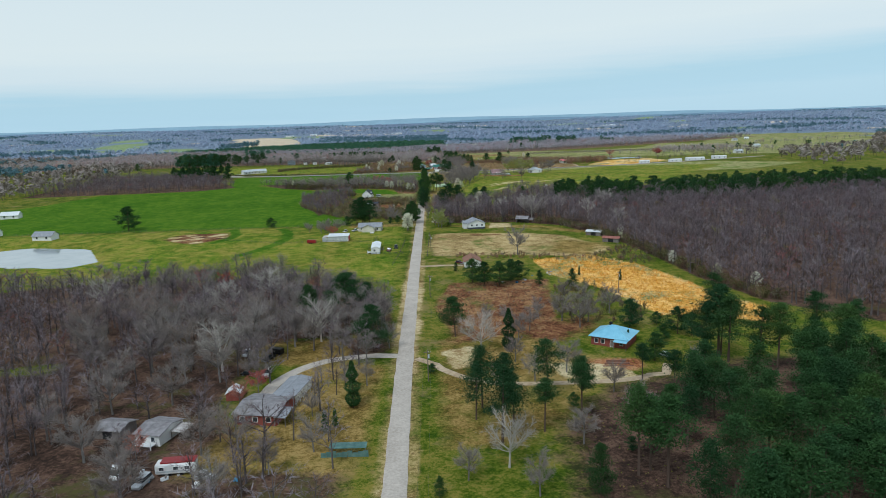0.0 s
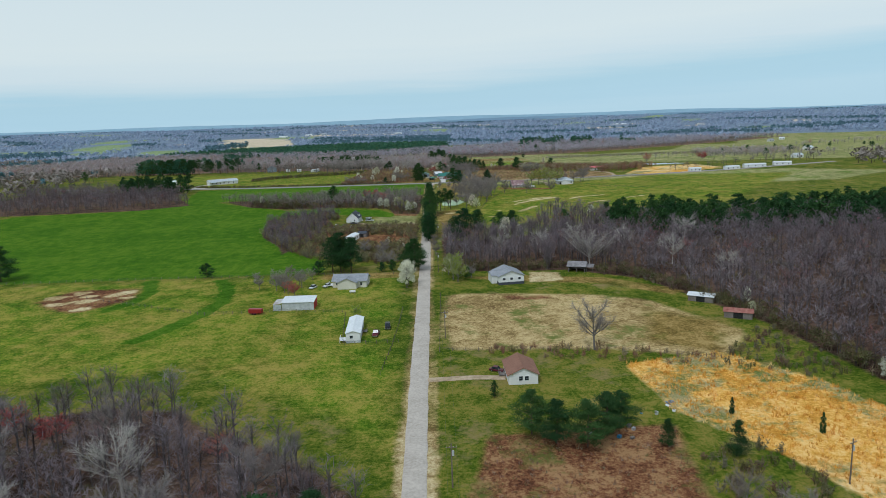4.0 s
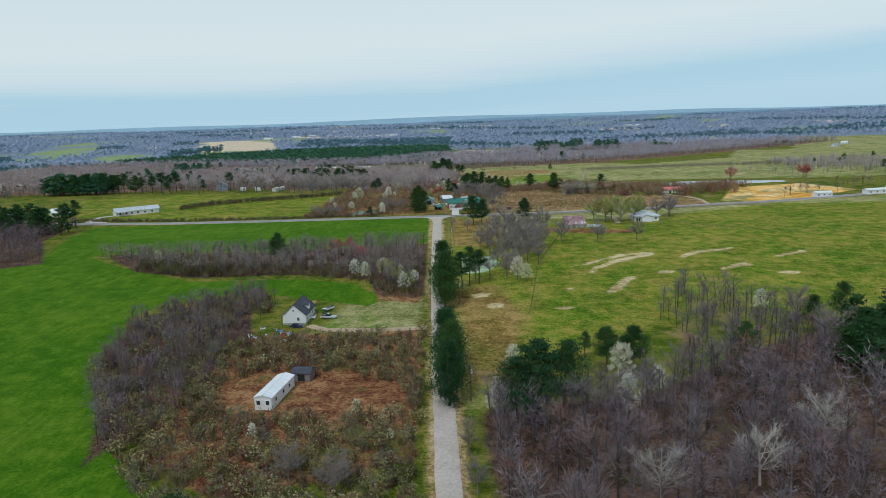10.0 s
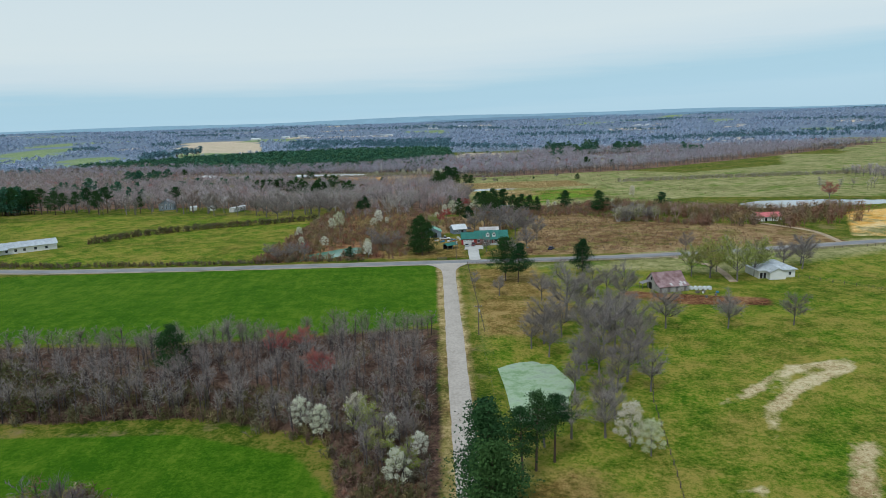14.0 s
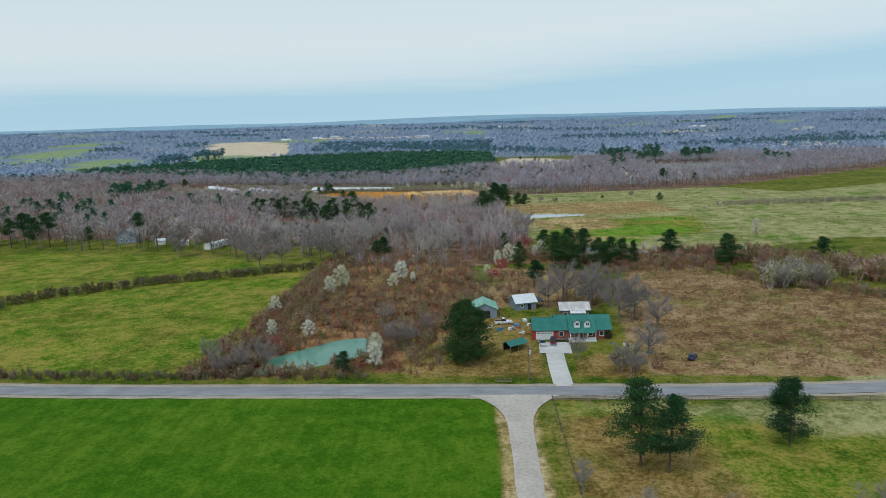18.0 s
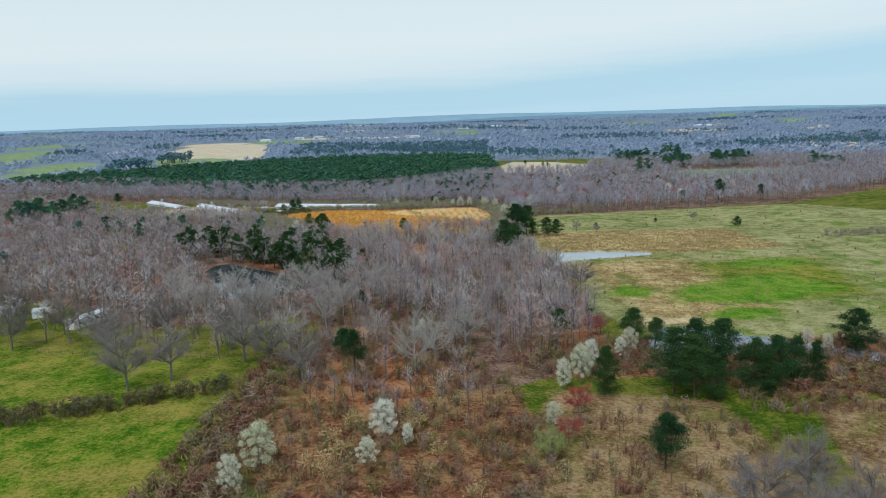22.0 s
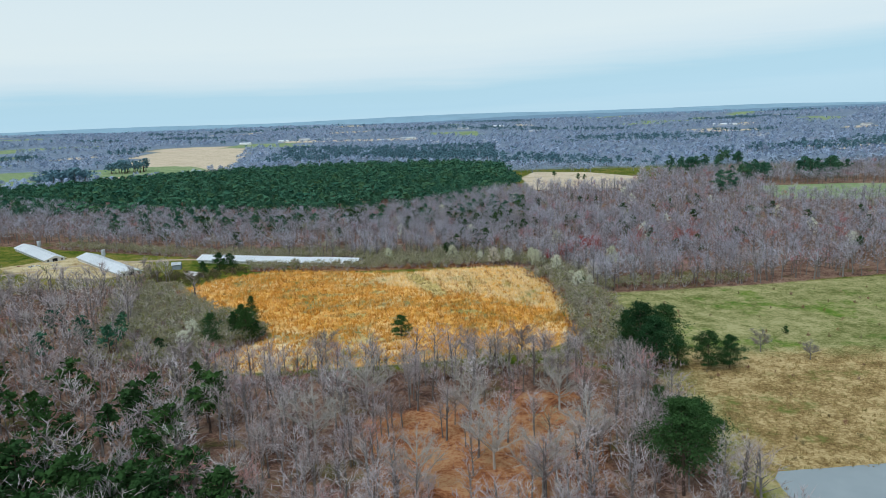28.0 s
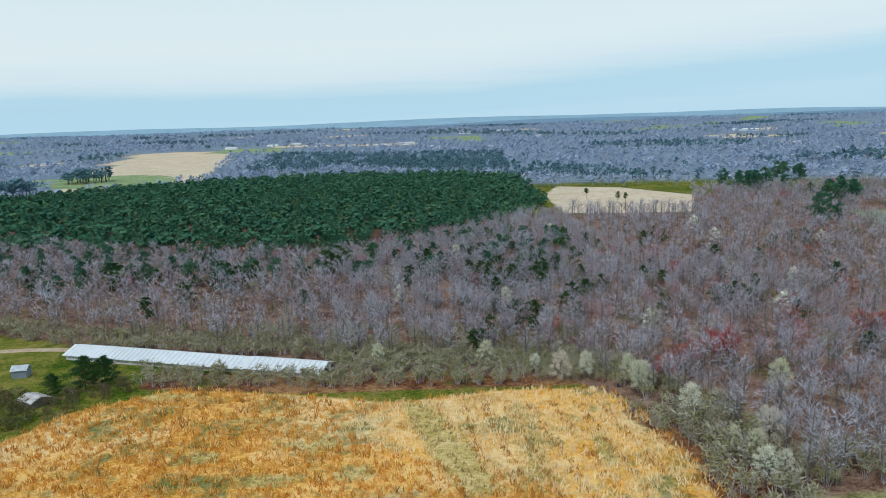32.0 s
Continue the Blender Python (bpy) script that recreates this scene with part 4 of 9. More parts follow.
# ---- distant hills that close the horizon ----
ang = np.radians(np.linspace(-100, 100, 241))
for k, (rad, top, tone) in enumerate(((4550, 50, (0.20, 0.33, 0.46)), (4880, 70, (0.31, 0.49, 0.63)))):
    rng = np.random.RandomState(20 + k)
    ridge = top + 5 * np.sin(ang * 7 + k) + 4 * np.sin(ang * 19 + 2 * k) + np.convolve(rng.rand(len(ang) + 4) * 7, np.ones(5) / 5, "valid")
    foot = np.stack([rad * np.sin(ang), rad * np.cos(ang), 0 * ang - 40], 1)
    crest = np.stack([rad * np.sin(ang), rad * np.cos(ang), ridge], 1)
    back = np.stack([(rad + 60) * np.sin(ang), (rad + 60) * np.cos(ang), 0 * ang - 40], 1)
    V = np.stack([foot, crest, back], 1).reshape(-1, 3)
    # The ridge's haze is painted in blue and made to glow by emission.
    hm = Nodes("hazy_glow_ridge", 1.0)
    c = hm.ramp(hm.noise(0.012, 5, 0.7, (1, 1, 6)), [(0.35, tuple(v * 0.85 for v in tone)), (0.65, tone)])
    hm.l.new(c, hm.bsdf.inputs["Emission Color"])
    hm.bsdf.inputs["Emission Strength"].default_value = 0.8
    sheet("backdrop", V, grid_faces(3, len(ang)), hm.done(hm.mix(1.0, c, (0.02, 0.02, 0.02))), "structure", "distant wooded ridge painted haze blue and glowing faintly", "hills")

# ---- trees ----


class Shape:
    """Corners, triangles and material numbers of one tree, gathered piece by piece."""

    def __init__(self, seed):
        self.v, self.f, self.m, self.r = [], [], [], random.Random(seed)

    def limb(self, a, b, ra, rb, sides=3, mat=0):
        a, b = Vector(a), Vector(b)
        d = (b - a).normalized()
        u = d.orthogonal().normalized()
        w = d.cross(u)
        n = len(self.v)
        for p, r in ((a, ra), (b, rb)):
            for i in range(sides):
                t = 2 * math.pi * i / sides
                self.v.append(p + (u * math.cos(t) + w * math.sin(t)) * r)
        for i in range(sides):
            j = (i + 1) % sides
            self.f += [(n + i, n + j, n + sides + j), (n + i, n + sides + j, n + sides + i)]
            self.m += [mat, mat]

    def blade(self, p, d, length, width, mat=1):
        d = Vector(d).normalized()
        s = d.cross(Vector((self.r.uniform(-1, 1), self.r.uniform(-1, 1), self.r.uniform(-1, 1)))).normalized() * width * 0.5
        n = len(self.v)
        self.v += [p - s, p + s, p + d * length]
        self.f.append((n, n + 1, n + 2))
        self.m.append(mat)

    def leaf(self, p, size, mat=1):
        r = self.r
        d = Vector((r.gauss(0, 1), r.gauss(0, 1), r.gauss(0, 0.7))).normalized()
        s = d.orthogonal().normalized()
        s.rotate(Matrix.Rotation(r.uniform(0, 6.28), 3, d))
        n = len(self.v)
        self.v += [p - d * size * 0.5 - s * size * 0.35, p - d * size * 0.4 + s * size * 0.4, p + d * size * 0.6]
        self.f.append((n, n + 1, n + 2))
        self.m.append(mat)

    def arrays(self):
        return np.array([tuple(v) for v in self.v], np.float32), np.array(self.f, np.int32), np.array(self.m, np.int32)


def bare_tree(seed, limbs, subs, twigs, twig_w=0.07, spread=0.36, leaves=0, leaf=0.5, low=0.22, sides=5):
    """A leafless tree 10 m high: trunk, limbs, branches and fine twigs; leaves adds blossom or young leaf."""
    s = Shape(seed)
    r = s.r
    lean = Vector((r.uniform(-0.5, 0.5), r.uniform(-0.5, 0.5), 0))
    fork = Vector((0, 0, 10 * r.uniform(0.34, 0.44))) + lean * 0.5
    top = Vector((0, 0, 8.6)) + lean
    if sides > 2:
        s.limb((0, 0, -0.4), fork, 0.24, 0.15, sides), s.limb(fork, top, 0.14, 0.03, 3)
    else:
        s.blade(Vector((0, 0, -0.4)), top, top.length, 0.5, 0)
    ends = [(fork, top)]
    for i in range(limbs):
        t = (i + r.random()) / limbs
        a = 2.4 * i + r.uniform(-0.4, 0.4)
        start = Vector((0, 0, 10 * low)).lerp(fork, 0.3 + 0.7 * t) if t < 0.6 else fork.lerp(top, (t - 0.6) * 1.7)
        reach = 10 * spread * r.uniform(0.65, 1.05) * (1.0 - 0.45 * max(0, t - 0.5))
        end = start + Vector((math.cos(a) * reach, math.sin(a) * reach, reach * r.uniform(0.55, 1.2)))
        end.z = min(end.z, 9.6)
        knee = start.lerp(end, 0.45) + Vector((0, 0, -0.08 * reach))
        if sides > 3:
            s.limb(start, knee, 0.10, 0.07, 3), s.limb(knee, end, 0.07, 0.02, 3)
        elif sides == 3:
            s.limb(start, end, 0.10, 0.03, 3)
        else:
            s.blade(start, end - start, (end - start).length, 0.22, 0)
        ends += [(knee, end)] if sides < 4 else [(knee, end), (start.lerp(knee, 0.5), knee.lerp(end, 0.4))]
    for a, b in ends:
        for i in range(subs):
            p = a.lerp(b, r.uniform(0.25, 1.0))
            d = ((b - a).normalized() + Vector((r.gauss(0, 0.7), r.gauss(0, 0.7), r.gauss(0.25, 0.5)))).normalized()
            q = p + d * r.uniform(0.9, 1.9)
            q.z = min(q.z, 10.0)
            s.limb(p, q, 0.035, 0.012, 3) if sides > 3 else s.blade(p, q - p, (q - p).length, 0.09)
            for j in range(twigs):
                o = p.lerp(q, r.uniform(0.15, 1.0))
                e = d + Vector((r.gauss(0, 0.8), r.gauss(0, 0.8), r.gauss(0.2, 0.6)))
                s.blade(o, e, r.uniform(0.6, 1.5), twig_w)
            for j in range(leaves):
                s.leaf(p.lerp(q, r.uniform(0.1, 1.25)) + Vector((r.gauss(0, 0.25), r.gauss(0, 0.25), r.gauss(0, 0.25))), leaf * r.uniform(0.6, 1.2), 2)
    return s


def broom_tree(seed, boughs, twigs, w1, w2, spread, sides=3):
    """A slim leafless forest tree 10 m high: upswept boughs and a haze of fine twigs."""
    s = Shape(seed)
    r = s.r
    lean = Vector((r.uniform(-0.4, 0.4), r.uniform(-0.4, 0.4), 0))
    if sides:
        s.limb((0, 0, -0.4), lean * 0.6 + Vector((0, 0, 5.5)), 0.17, 0.11, 3), s.limb(lean * 0.6 + Vector((0, 0, 5.5)), lean + Vector((0, 0, 9.4)), 0.11, 0.02, 3)
    else:
        s.blade(Vector((0, 0, -0.4)), lean + Vector((0, 0, 9.6)), 9.8, 0.42, 0)
    lines = []
    for i in range(boughs):
        z = r.uniform(2.8, 7.6)
        a, out = 2.4 * i + r.uniform(-0.5, 0.5), spread * r.uniform(0.5, 1.3)
        d = Vector((math.cos(a) * out, math.sin(a) * out, 1)).normalized()
        p = lean * (z / 10) + Vector((0, 0, z))
        length = (9.9 - z) * r.uniform(0.55, 0.95)
        s.blade(p, d, length, w1, 0)
        lines.append((p, d, length))
    for i in range(twigs):
        p, d, length = r.choice(lines)
        s.blade(p + d * length * r.uniform(0.15, 0.95), d + Vector((r.gauss(0, 0.55), r.gauss(0, 0.55), r.gauss(0.05, 0.35))), r.uniform(0.9, 2.3), w2, 1)
    return s


def dome_tree(seed, boughs, twigs, w1, w2, wide, sides=3):
    """A leafless tree 10 m high with a rounded crown: crooked boughs fan out from the trunk and end in sprays of fine twigs."""
    s = Shape(seed)
    r = s.r
    lean = Vector((r.uniform(-0.5, 0.5), r.uniform(-0.5, 0.5), 0))
    if sides:
        s.limb((0, 0, -0.4), lean * 0.5 + Vector((0, 0, 4.6)), 0.17, 0.12, 3), s.limb(lean * 0.5 + Vector((0, 0, 4.6)), lean + Vector((0, 0, 8.4)), 0.11, 0.02, 3)
    else:
        s.blade(Vector((0, 0, -0.4)), lean + Vector((0, 0, 9.0)), 9.4, 0.40, 0)
    lines = []
    for i in range(boughs):
        t = (i + r.random()) / boughs
        a = 2.4 * i + r.uniform(-0.4, 0.4)
        up = math.acos(1 - 1.12 * t)
        k = r.uniform(0.68, 1.05)
        q = lean + Vector((wide * k * math.sin(up) * math.cos(a), wide * k * math.sin(up) * math.sin(a), 5.6 + 4.1 * k * math.cos(up)))
        z = 2.4 + 3.6 * (1 - t) + r.uniform(0, 0.8)
        p = lean * (z / 10) + Vector((0, 0, z))
        knee = p.lerp(q, r.uniform(0.4, 0.6)) + Vector((r.gauss(0, 0.28), r.gauss(0, 0.28), r.uniform(-0.1, 0.5)))
        s.blade(p, knee - p, (knee - p).length * 1.3, w1, 0)
        s.blade(knee, q - knee, (q - knee).length, w1 * 0.6, 1)
        lines += [(p, knee), (knee, q), (knee, q)]
    for i in range(twigs):
        p, q = r.choice(lines)
        d = (q - p).normalized()
        o = p.lerp(q, r.uniform(0.2, 1.0))
        s.blade(o, d * 0.7 + Vector((r.gauss(0, 0.75), r.gauss(0, 0.75), r.gauss(0.2, 0.55))), r.uniform(0.5, 1.5), w2, 1)
    return s


def far_crown(seed, leaves, size, wide, low, mat=1):
    """A far tree 10 m high: a stem under a lumpy, rounded crown of small sprays."""
    s = Shape(seed)
    r = s.r
    s.blade(Vector((0, 0, -0.4)), Vector((r.uniform(-0.4, 0.4), r.uniform(-0.4, 0.4), 8.5)), 8.8, 0.5, 0)
    lumps = [(Vector((r.uniform(-1, 1) * wide * 0.55, r.uniform(-1, 1) * wide * 0.55, r.uniform(low + 1.4, 8.2))), r.uniform(0.45, 0.7) * wide) for i in range(5)]
    for i in range(leaves):
        c, rad = r.choice(lumps)
        o = Vector((r.gauss(0, 1), r.gauss(0, 1), r.gauss(0.25, 0.9))).normalized() * rad * r.uniform(0.6, 1.0)
        p = c + o
        p.z = min(max(p.z, low), 10.0)
        s.leaf(p, size * r.uniform(0.6, 1.3), mat)
    return s


def pine_tree(seed, clumps, leaves, size=0.8, low=0.42, wide=0.22, round_top=True, sides=5):
    """A pine 10 m high: straight trunk, boughs and flat clumps of needles, with an uneven outline and gaps."""
    s = Shape(seed)
    r = s.r
    bend = Vector((r.uniform(-0.35, 0.35), r.uniform(-0.35, 0.35), 0))
    s.limb((0, 0, -0.4), bend * 0.4 + Vector((0, 0, 5)), 0.17, 0.12, sides)
    s.limb(bend * 0.4 + Vector((0, 0, 5)), bend + Vector((0, 0, 9.4)), 0.12, 0.03, sides)
    for i in range(clumps):
        t = (i + r.random()) / clumps
        z = 10 * (low + (0.97 - low) * t)
        a = r.uniform(0, 6.283)
        profile = max(0.18, 1 - abs(t - 0.34) * 1.25) if round_top else (1 - t) ** 0.62 * (0.6 + 0.4 * min(1, t * 4))
        reach = 10 * wide * profile * r.uniform(0.25, 1.12)
        core = bend * (z / 10)
        c = core + Vector((math.cos(a) * reach, math.sin(a) * reach, z + reach * 0.12))
        if sides > 3:
            s.limb(core + Vector((0, 0, z - 0.25)), c, 0.05, 0.02, 3)
        rad = (0.5 + 0.65 * profile) * r.uniform(0.7, 1.25)
        for j in range(leaves):
            o = Vector((r.gauss(0, 0.62), r.gauss(0, 0.62), r.gauss(0, 0.26))) * rad
            s.leaf(c + o, size * r.uniform(0.5, 1.25))
    for j in range(max(3, leaves // 2)):
        s.leaf(bend + Vector((r.gauss(0, 0.25), r.gauss(0, 0.25), r.uniform(9.0, 9.9))), size * 0.7)
    return s


def pear_tree(seed, leaves, size=0.4, wide=0.30, lumps_n=26):
    """A wild pear 10 m high in blossom: upswept limbs and an egg-shaped, lumpy cloud of flowers."""
    s = Shape(seed)
    r = s.r
    s.limb((0, 0, -0.4), (0, 0, 3.2), 0.2, 0.14, 5), s.limb((0, 0, 3.2), (0, 0, 8.4), 0.14, 0.03, 5)
    lumps = [(Vector((0, 0, 9.0)), 0.8), (Vector((0, 0, 5.4)), 1.6), (Vector((0, 0, 7.4)), 1.3)]
    for i in range(lumps_n):
        t = (i + r.random()) / lumps_n
        a, z = 2.4 * i, 2.2 + 7.0 * t
        reach = 10 * wide * math.sqrt(max(0.05, 1 - ((t - 0.32) / 0.72) ** 2)) * r.uniform(0.5, 1.0)
        c = Vector((math.cos(a) * reach, math.sin(a) * reach, z))
        s.limb((0, 0, 1.8 + 4.5 * t), c, 0.06, 0.02, 3)
        lumps.append((c, r.uniform(0.55, 1.15)))
    for i in range(leaves):
        c, rad = r.choice(lumps)
        o = Vector((r.gauss(0, 1), r.gauss(0, 1), r.gauss(0, 1))).normalized() * rad * r.uniform(0.35, 1.1)
        s.leaf(c + o, size * r.uniform(0.6, 1.3), 2)
    return s


def cedar_tree(seed, leaves, size=0.6, wide=0.23):
    """A dense evergreen cedar 10 m high, foliage almost to the ground."""
    s = Shape(seed)
    r = s.r
    s.limb((0, 0, -0.4), (0, 0, 9), 0.2, 0.03, 5)
    for j in range(leaves):
        t = r.random() ** 1.25
        z = 0.5 + 9.4 * t
        lump = 0.8 + 0.25 * math.sin(z * 2.1 + seed) + 0.15 * math.sin(3 * z)
        rad = 10 * wide * math.sqrt(max(0.0, 1 - t)) * min(1, 0.45 + t * 3.5) * lump * math.sqrt(r.uniform(0.35, 1))
        a = r.uniform(0, 6.283)
        s.leaf(Vector((math.cos(a) * rad, math.sin(a) * rad, z)), size * r.uniform(0.6, 1.3))
    return s


def bush(seed, stems, twigs, leaves=0, twig_w=0.16):
    """A shrub 10 units high and wide: a sheaf of thin stems."""
    s = Shape(seed)
    r = s.r
    for i in range(stems):
        a, o = r.uniform(0, 6.283), r.uniform(0, 3.2)
        p = Vector((math.cos(a) * o, math.sin(a) * o, -0.4))
        q = p * 1.5 + Vector((r.gauss(0, 0.9), r.gauss(0, 0.9), r.uniform(5.5, 9.6) * (1.05 - 0.09 * o)))
        s.blade(p, q - p, (q - p).length, 0.35)
        for j in range(twigs):
            b = p.lerp(q, r.uniform(0.3, 1.0))
            s.blade(b, (r.gauss(0, 1), r.gauss(0, 1), r.gauss(0.9, 0.7)), r.uniform(1.2, 3.0), twig_w * 2)
        for j in range(leaves):
            s.leaf(p.lerp(q, r.uniform(0.35, 1.05)) + Vector((r.gauss(0, 0.6), r.gauss(0, 0.6), 0)), 1.1, 2)
    return s


def shrub_dome(seed, leaves, size):
    """A budding shrub 10 units high and wide: stems under a lumpy dome of small leaves."""
    s = Shape(seed)
    r = s.r
    lumps = [Vector((r.uniform(-3, 3), r.uniform(-3, 3), r.uniform(3.5, 7.5))) for i in range(9)]
    for c in lumps:
        s.blade(Vector((c.x * 0.3, c.y * 0.3, -0.4)), c + Vector((-c.x * 0.3, -c.y * 0.3, 1.2)), c.length * 1.15, 0.35, 0)
    for i in range(leaves):
        c = r.choice(lumps)
        o = Vector((r.gauss(0, 1), r.gauss(0, 1), r.gauss(0.2, 0.8))).normalized() * r.uniform(0.9, 2.3)
        s.leaf(c + o, size * r.uniform(0.6, 1.3), 2) if i % 3 else s.blade(c, o + Vector((0, 0, 0.8)), 3.2, 0.4, 1)
    return s


def forest(name, shapes, places, mats, label, category, seed=0):
    """Many trees of one wood as one piece of stuff. places: rows of x, y, height, shape number."""
    rng = np.random.RandomState(seed)
    VV, FF, MM, TT, base = [], [], [], [], 0
    places = np.array(places, float)
    z = ground_height(places[:, 0], places[:, 1])
    for k, (V, F, mi) in enumerate(shapes):
        pick = places[:, 3].astype(int) == k
        n = int(pick.sum())
        if not n:
            continue
        h = places[pick, 2] / 10
        a = rng.rand(n) * 6.283
        w = h * rng.uniform(0.95, 1.4, n)
        x = (V[None, :, 0] * np.cos(a)[:, None] - V[None, :, 1] * np.sin(a)[:, None]) * w[:, None] + places[pick, 0][:, None]
        y = (V[None, :, 0] * np.sin(a)[:, None] + V[None, :, 1] * np.cos(a)[:, None]) * w[:, None] + places[pick, 1][:, None]
        zz = V[None, :, 2] * h[:, None] + z[pick][:, None]
        VV.append(np.stack([x, y, zz], 2).reshape(-1, 3))
        FF.append((F[None] + (base + np.arange(n) * len(V))[:, None, None]).reshape(-1, 3))
        MM.append(np.tile(mi, n))
        TT.append(np.repeat(rng.rand(n), len(V)))
        base += n * len(V)
    ob = sheet(name, np.concatenate(VV), np.concatenate(FF), mats, "stuff", label, category)
    ob.data.polygons.foreach_set("material_index", np.ascontiguousarray(np.concatenate(MM), np.int32))
    ob.data.attributes.new("tint", "FLOAT", "POINT").data.foreach_set("value", np.ascontiguousarray(np.concatenate(TT), np.float32))
    return ob


def scatter(points, spacing, seed, keep_out=(), jitter=0.9):
    """Places on an uneven grid inside an outline, clear of other outlines, the roads and the ponds."""
    rng = np.random.RandomState(seed)
    p = np.array(points, float)
    lo, hi = p.min(0), p.max(0)
    x, y = np.meshgrid(np.arange(lo[0], hi[0], spacing), np.arange(lo[1], hi[1], spacing))
    x, y = x.ravel() + (rng.rand(x.size) - 0.5) * spacing * jitter * 2, y.ravel() + (rng.rand(x.size) - 0.5) * spacing * jitter * 2
    ok = outline(points, x, y) > 0
    for q in [*keep_out, *(w[0] for w in PONDS.values())]:
        ok &= outline(list(q), x, y) < 1.5
    ok &= np.abs(x - np.interp(y, [p[1] for p in ROAD], [p[0] for p in ROAD])) + 1e4 * (y > 845) > 5.0
    ok &= np.abs(y - np.interp(x, [p[0] for p in CROSS], [p[1] for p in CROSS])) > 7.0
    return x[ok], y[ok], rng


NEAR = [dome_tree(k, 18, 170, 0.13, 0.068, (2.7, 3.3, 2.3)[k]).arrays() for k in range(3)] + [broom_tree(k, 18, 150, 0.10, 0.065, (0, 0, 0, 0.5, 0.9)[k]).arrays() for k in (3, 4)]
MIDDLE = [dome_tree(20 + k, 9, 56, 0.20, 0.15, (2.6, 3.3, 2.9)[k], 0).arrays() for k in range(3)] + [broom_tree(23, 9, 52, 0.18, 0.15, 0.6, 0).arrays()]
FARBARE = [far_crown(40 + k, 20, 2.3, (3.2, 3.8, 2.8, 4.2)[k], 3.0).arrays() for k in range(4)]
PINES = [pine_tree(60 + k, 16, 12, 1.0, 0.40, 0.22).arrays() for k in range(3)]
WIDEPINES = [pine_tree(64 + k, 22, 28, 0.68, 0.16, 0.34).arrays() for k in range(3)]
FARPINES = [far_crown(70 + k, 34, 1.7, (2.9, 3.4, 2.6)[k], 1.6).arrays() for k in range(3)]
BUSHES = [bush(80 + k, 13, 6, 0, 0.26).arrays() for k in range(4)]
LEAFY = [bush(90 + k, 10, 4, 4, 0.24).arrays() for k in range(3)]
SHRUBS = [shrub_dome(100 + k, 120, 0.85).arrays() for k in range(4)]
BLOSSOMING = pear_tree(8, 230, 0.8, 0.3, 14).arrays()
BROAD = bare_tree(9, 8, 3, 8, 0.09, 0.36, sides=3).arrays()
WOOD = [M["bark"], M["twig"], M["blossom"]]
HAZEWOOD = [M["bark"], M["grey_twig"], M["blossom"]]
OLIVE = [M["twig"], M["olive_twig"], M["olive"]]
DARKWOOD = [M["dark_bark"], M["dark_twig"], M["blossom"]]
EVERGREEN = [M["pine_bark"], M["needles"]]
DARKSHRUB = [M["dark_shrub"], M["dark_shrub"], M["dark_olive"]]
SHRUBBY = [M["shrub"], M["shrub"], M["olive"]]


def wood(name, points, spacing, h, seed, shapes, label, keep_out=(), mats=None, category="woodland", keep=1.0):
    x, y, rng = scatter(points, spacing, seed, keep_out)
    # Woods that start past y 1250 get the haze-tinted twigs.
    mats = mats or (HAZEWOOD if points[0][1] > 1250 else WOOD if points[0][1] > 950 else DARKWOOD)
    if keep < 1:
        pick = rng.rand(len(x)) < keep
        x, y = x[pick], y[pick]
    kind = rng.randint(0, len(shapes), len(x))
    if shapes is NEAR:
        shapes = NEAR + MIDDLE
        kind = np.where(np.abs(x + 30) > 95, 5 + rng.randint(0, 4, len(x)), kind)
    rows = np.stack([x, y, h * rng.uniform(0.7, 1.2, len(x)), kind], 1)
    return forest(name, shapes, rows, mats, label, category, seed)


GREY = "bare grey-brown deciduous wood in early spring"
YARD = [(-80, 208), (-80, 150), (-90, 120), (-16, 120), (-16, 232), (-45, 228), (-66, 222)]
wood("bare_woodland", [(-330, 312), (-226, 306), (-162, 324), (-131, 316), (-95, 326), (-78, 322), (-66, 310), (-52, 302), (-38, 292), (-25, 276), (-21, 236), (-69, 230), (-143, 205), (-330, 180)], 5.2, 12, 1, NEAR, GREY, [YARD])
wood("bare_woodland", [(-260, 60), (-260, 205), (-85, 205), (-95, 150), (-85, 60)], 6.5, 13, 2, NEAR, GREY, [YARD])
ROOFS = [[(-58, 158), (-40, 158), (-38, 196), (-52, 198)], [(-90, 154), (-64, 152), (-64, 168), (-90, 170)], [(-68, 136), (-52, 136), (-52, 146), (-68, 146)], [(-58, 196), (-40, 196), (-30, 206), (-18, 208), (-18, 218), (-52, 218)]]
wood("bare_woodland", [(-92, 100), (-84, 205), (-66, 224), (-24, 226), (-28, 170), (-22, 100)], 7.5, 12, 63, NEAR[:3] + [BROAD], GREY, ROOFS, None, "woodland", 0.62)
HOUSEYARD = [(-82, 604), (-60, 645), (-24, 645), (-24, 601)]
CLEARING = [(-80, 568), (-58, 573), (-28, 560), (-28, 538), (-58, 538), (-76, 545)]
wood("thicket", [(-127, 622), (-103, 646), (-88, 655), (-78, 622), (-25, 604), (-24, 490), (-36, 488), (-72, 500), (-85, 516), (-103, 545), (-119, 574)], 2.7, 4.2, 3, BUSHES[:2] + SHRUBS[:2] + NEAR[:1], "olive and brown thicket of budding shrubs", [HOUSEYARD, CLEARING, [(-92, 597), (-24, 596), (-24, 608), (-64, 606), (-64, 628), (-92, 628)]], [M["dark_shrub"], M["dark_shrub"], M["olive"]], "thicket")
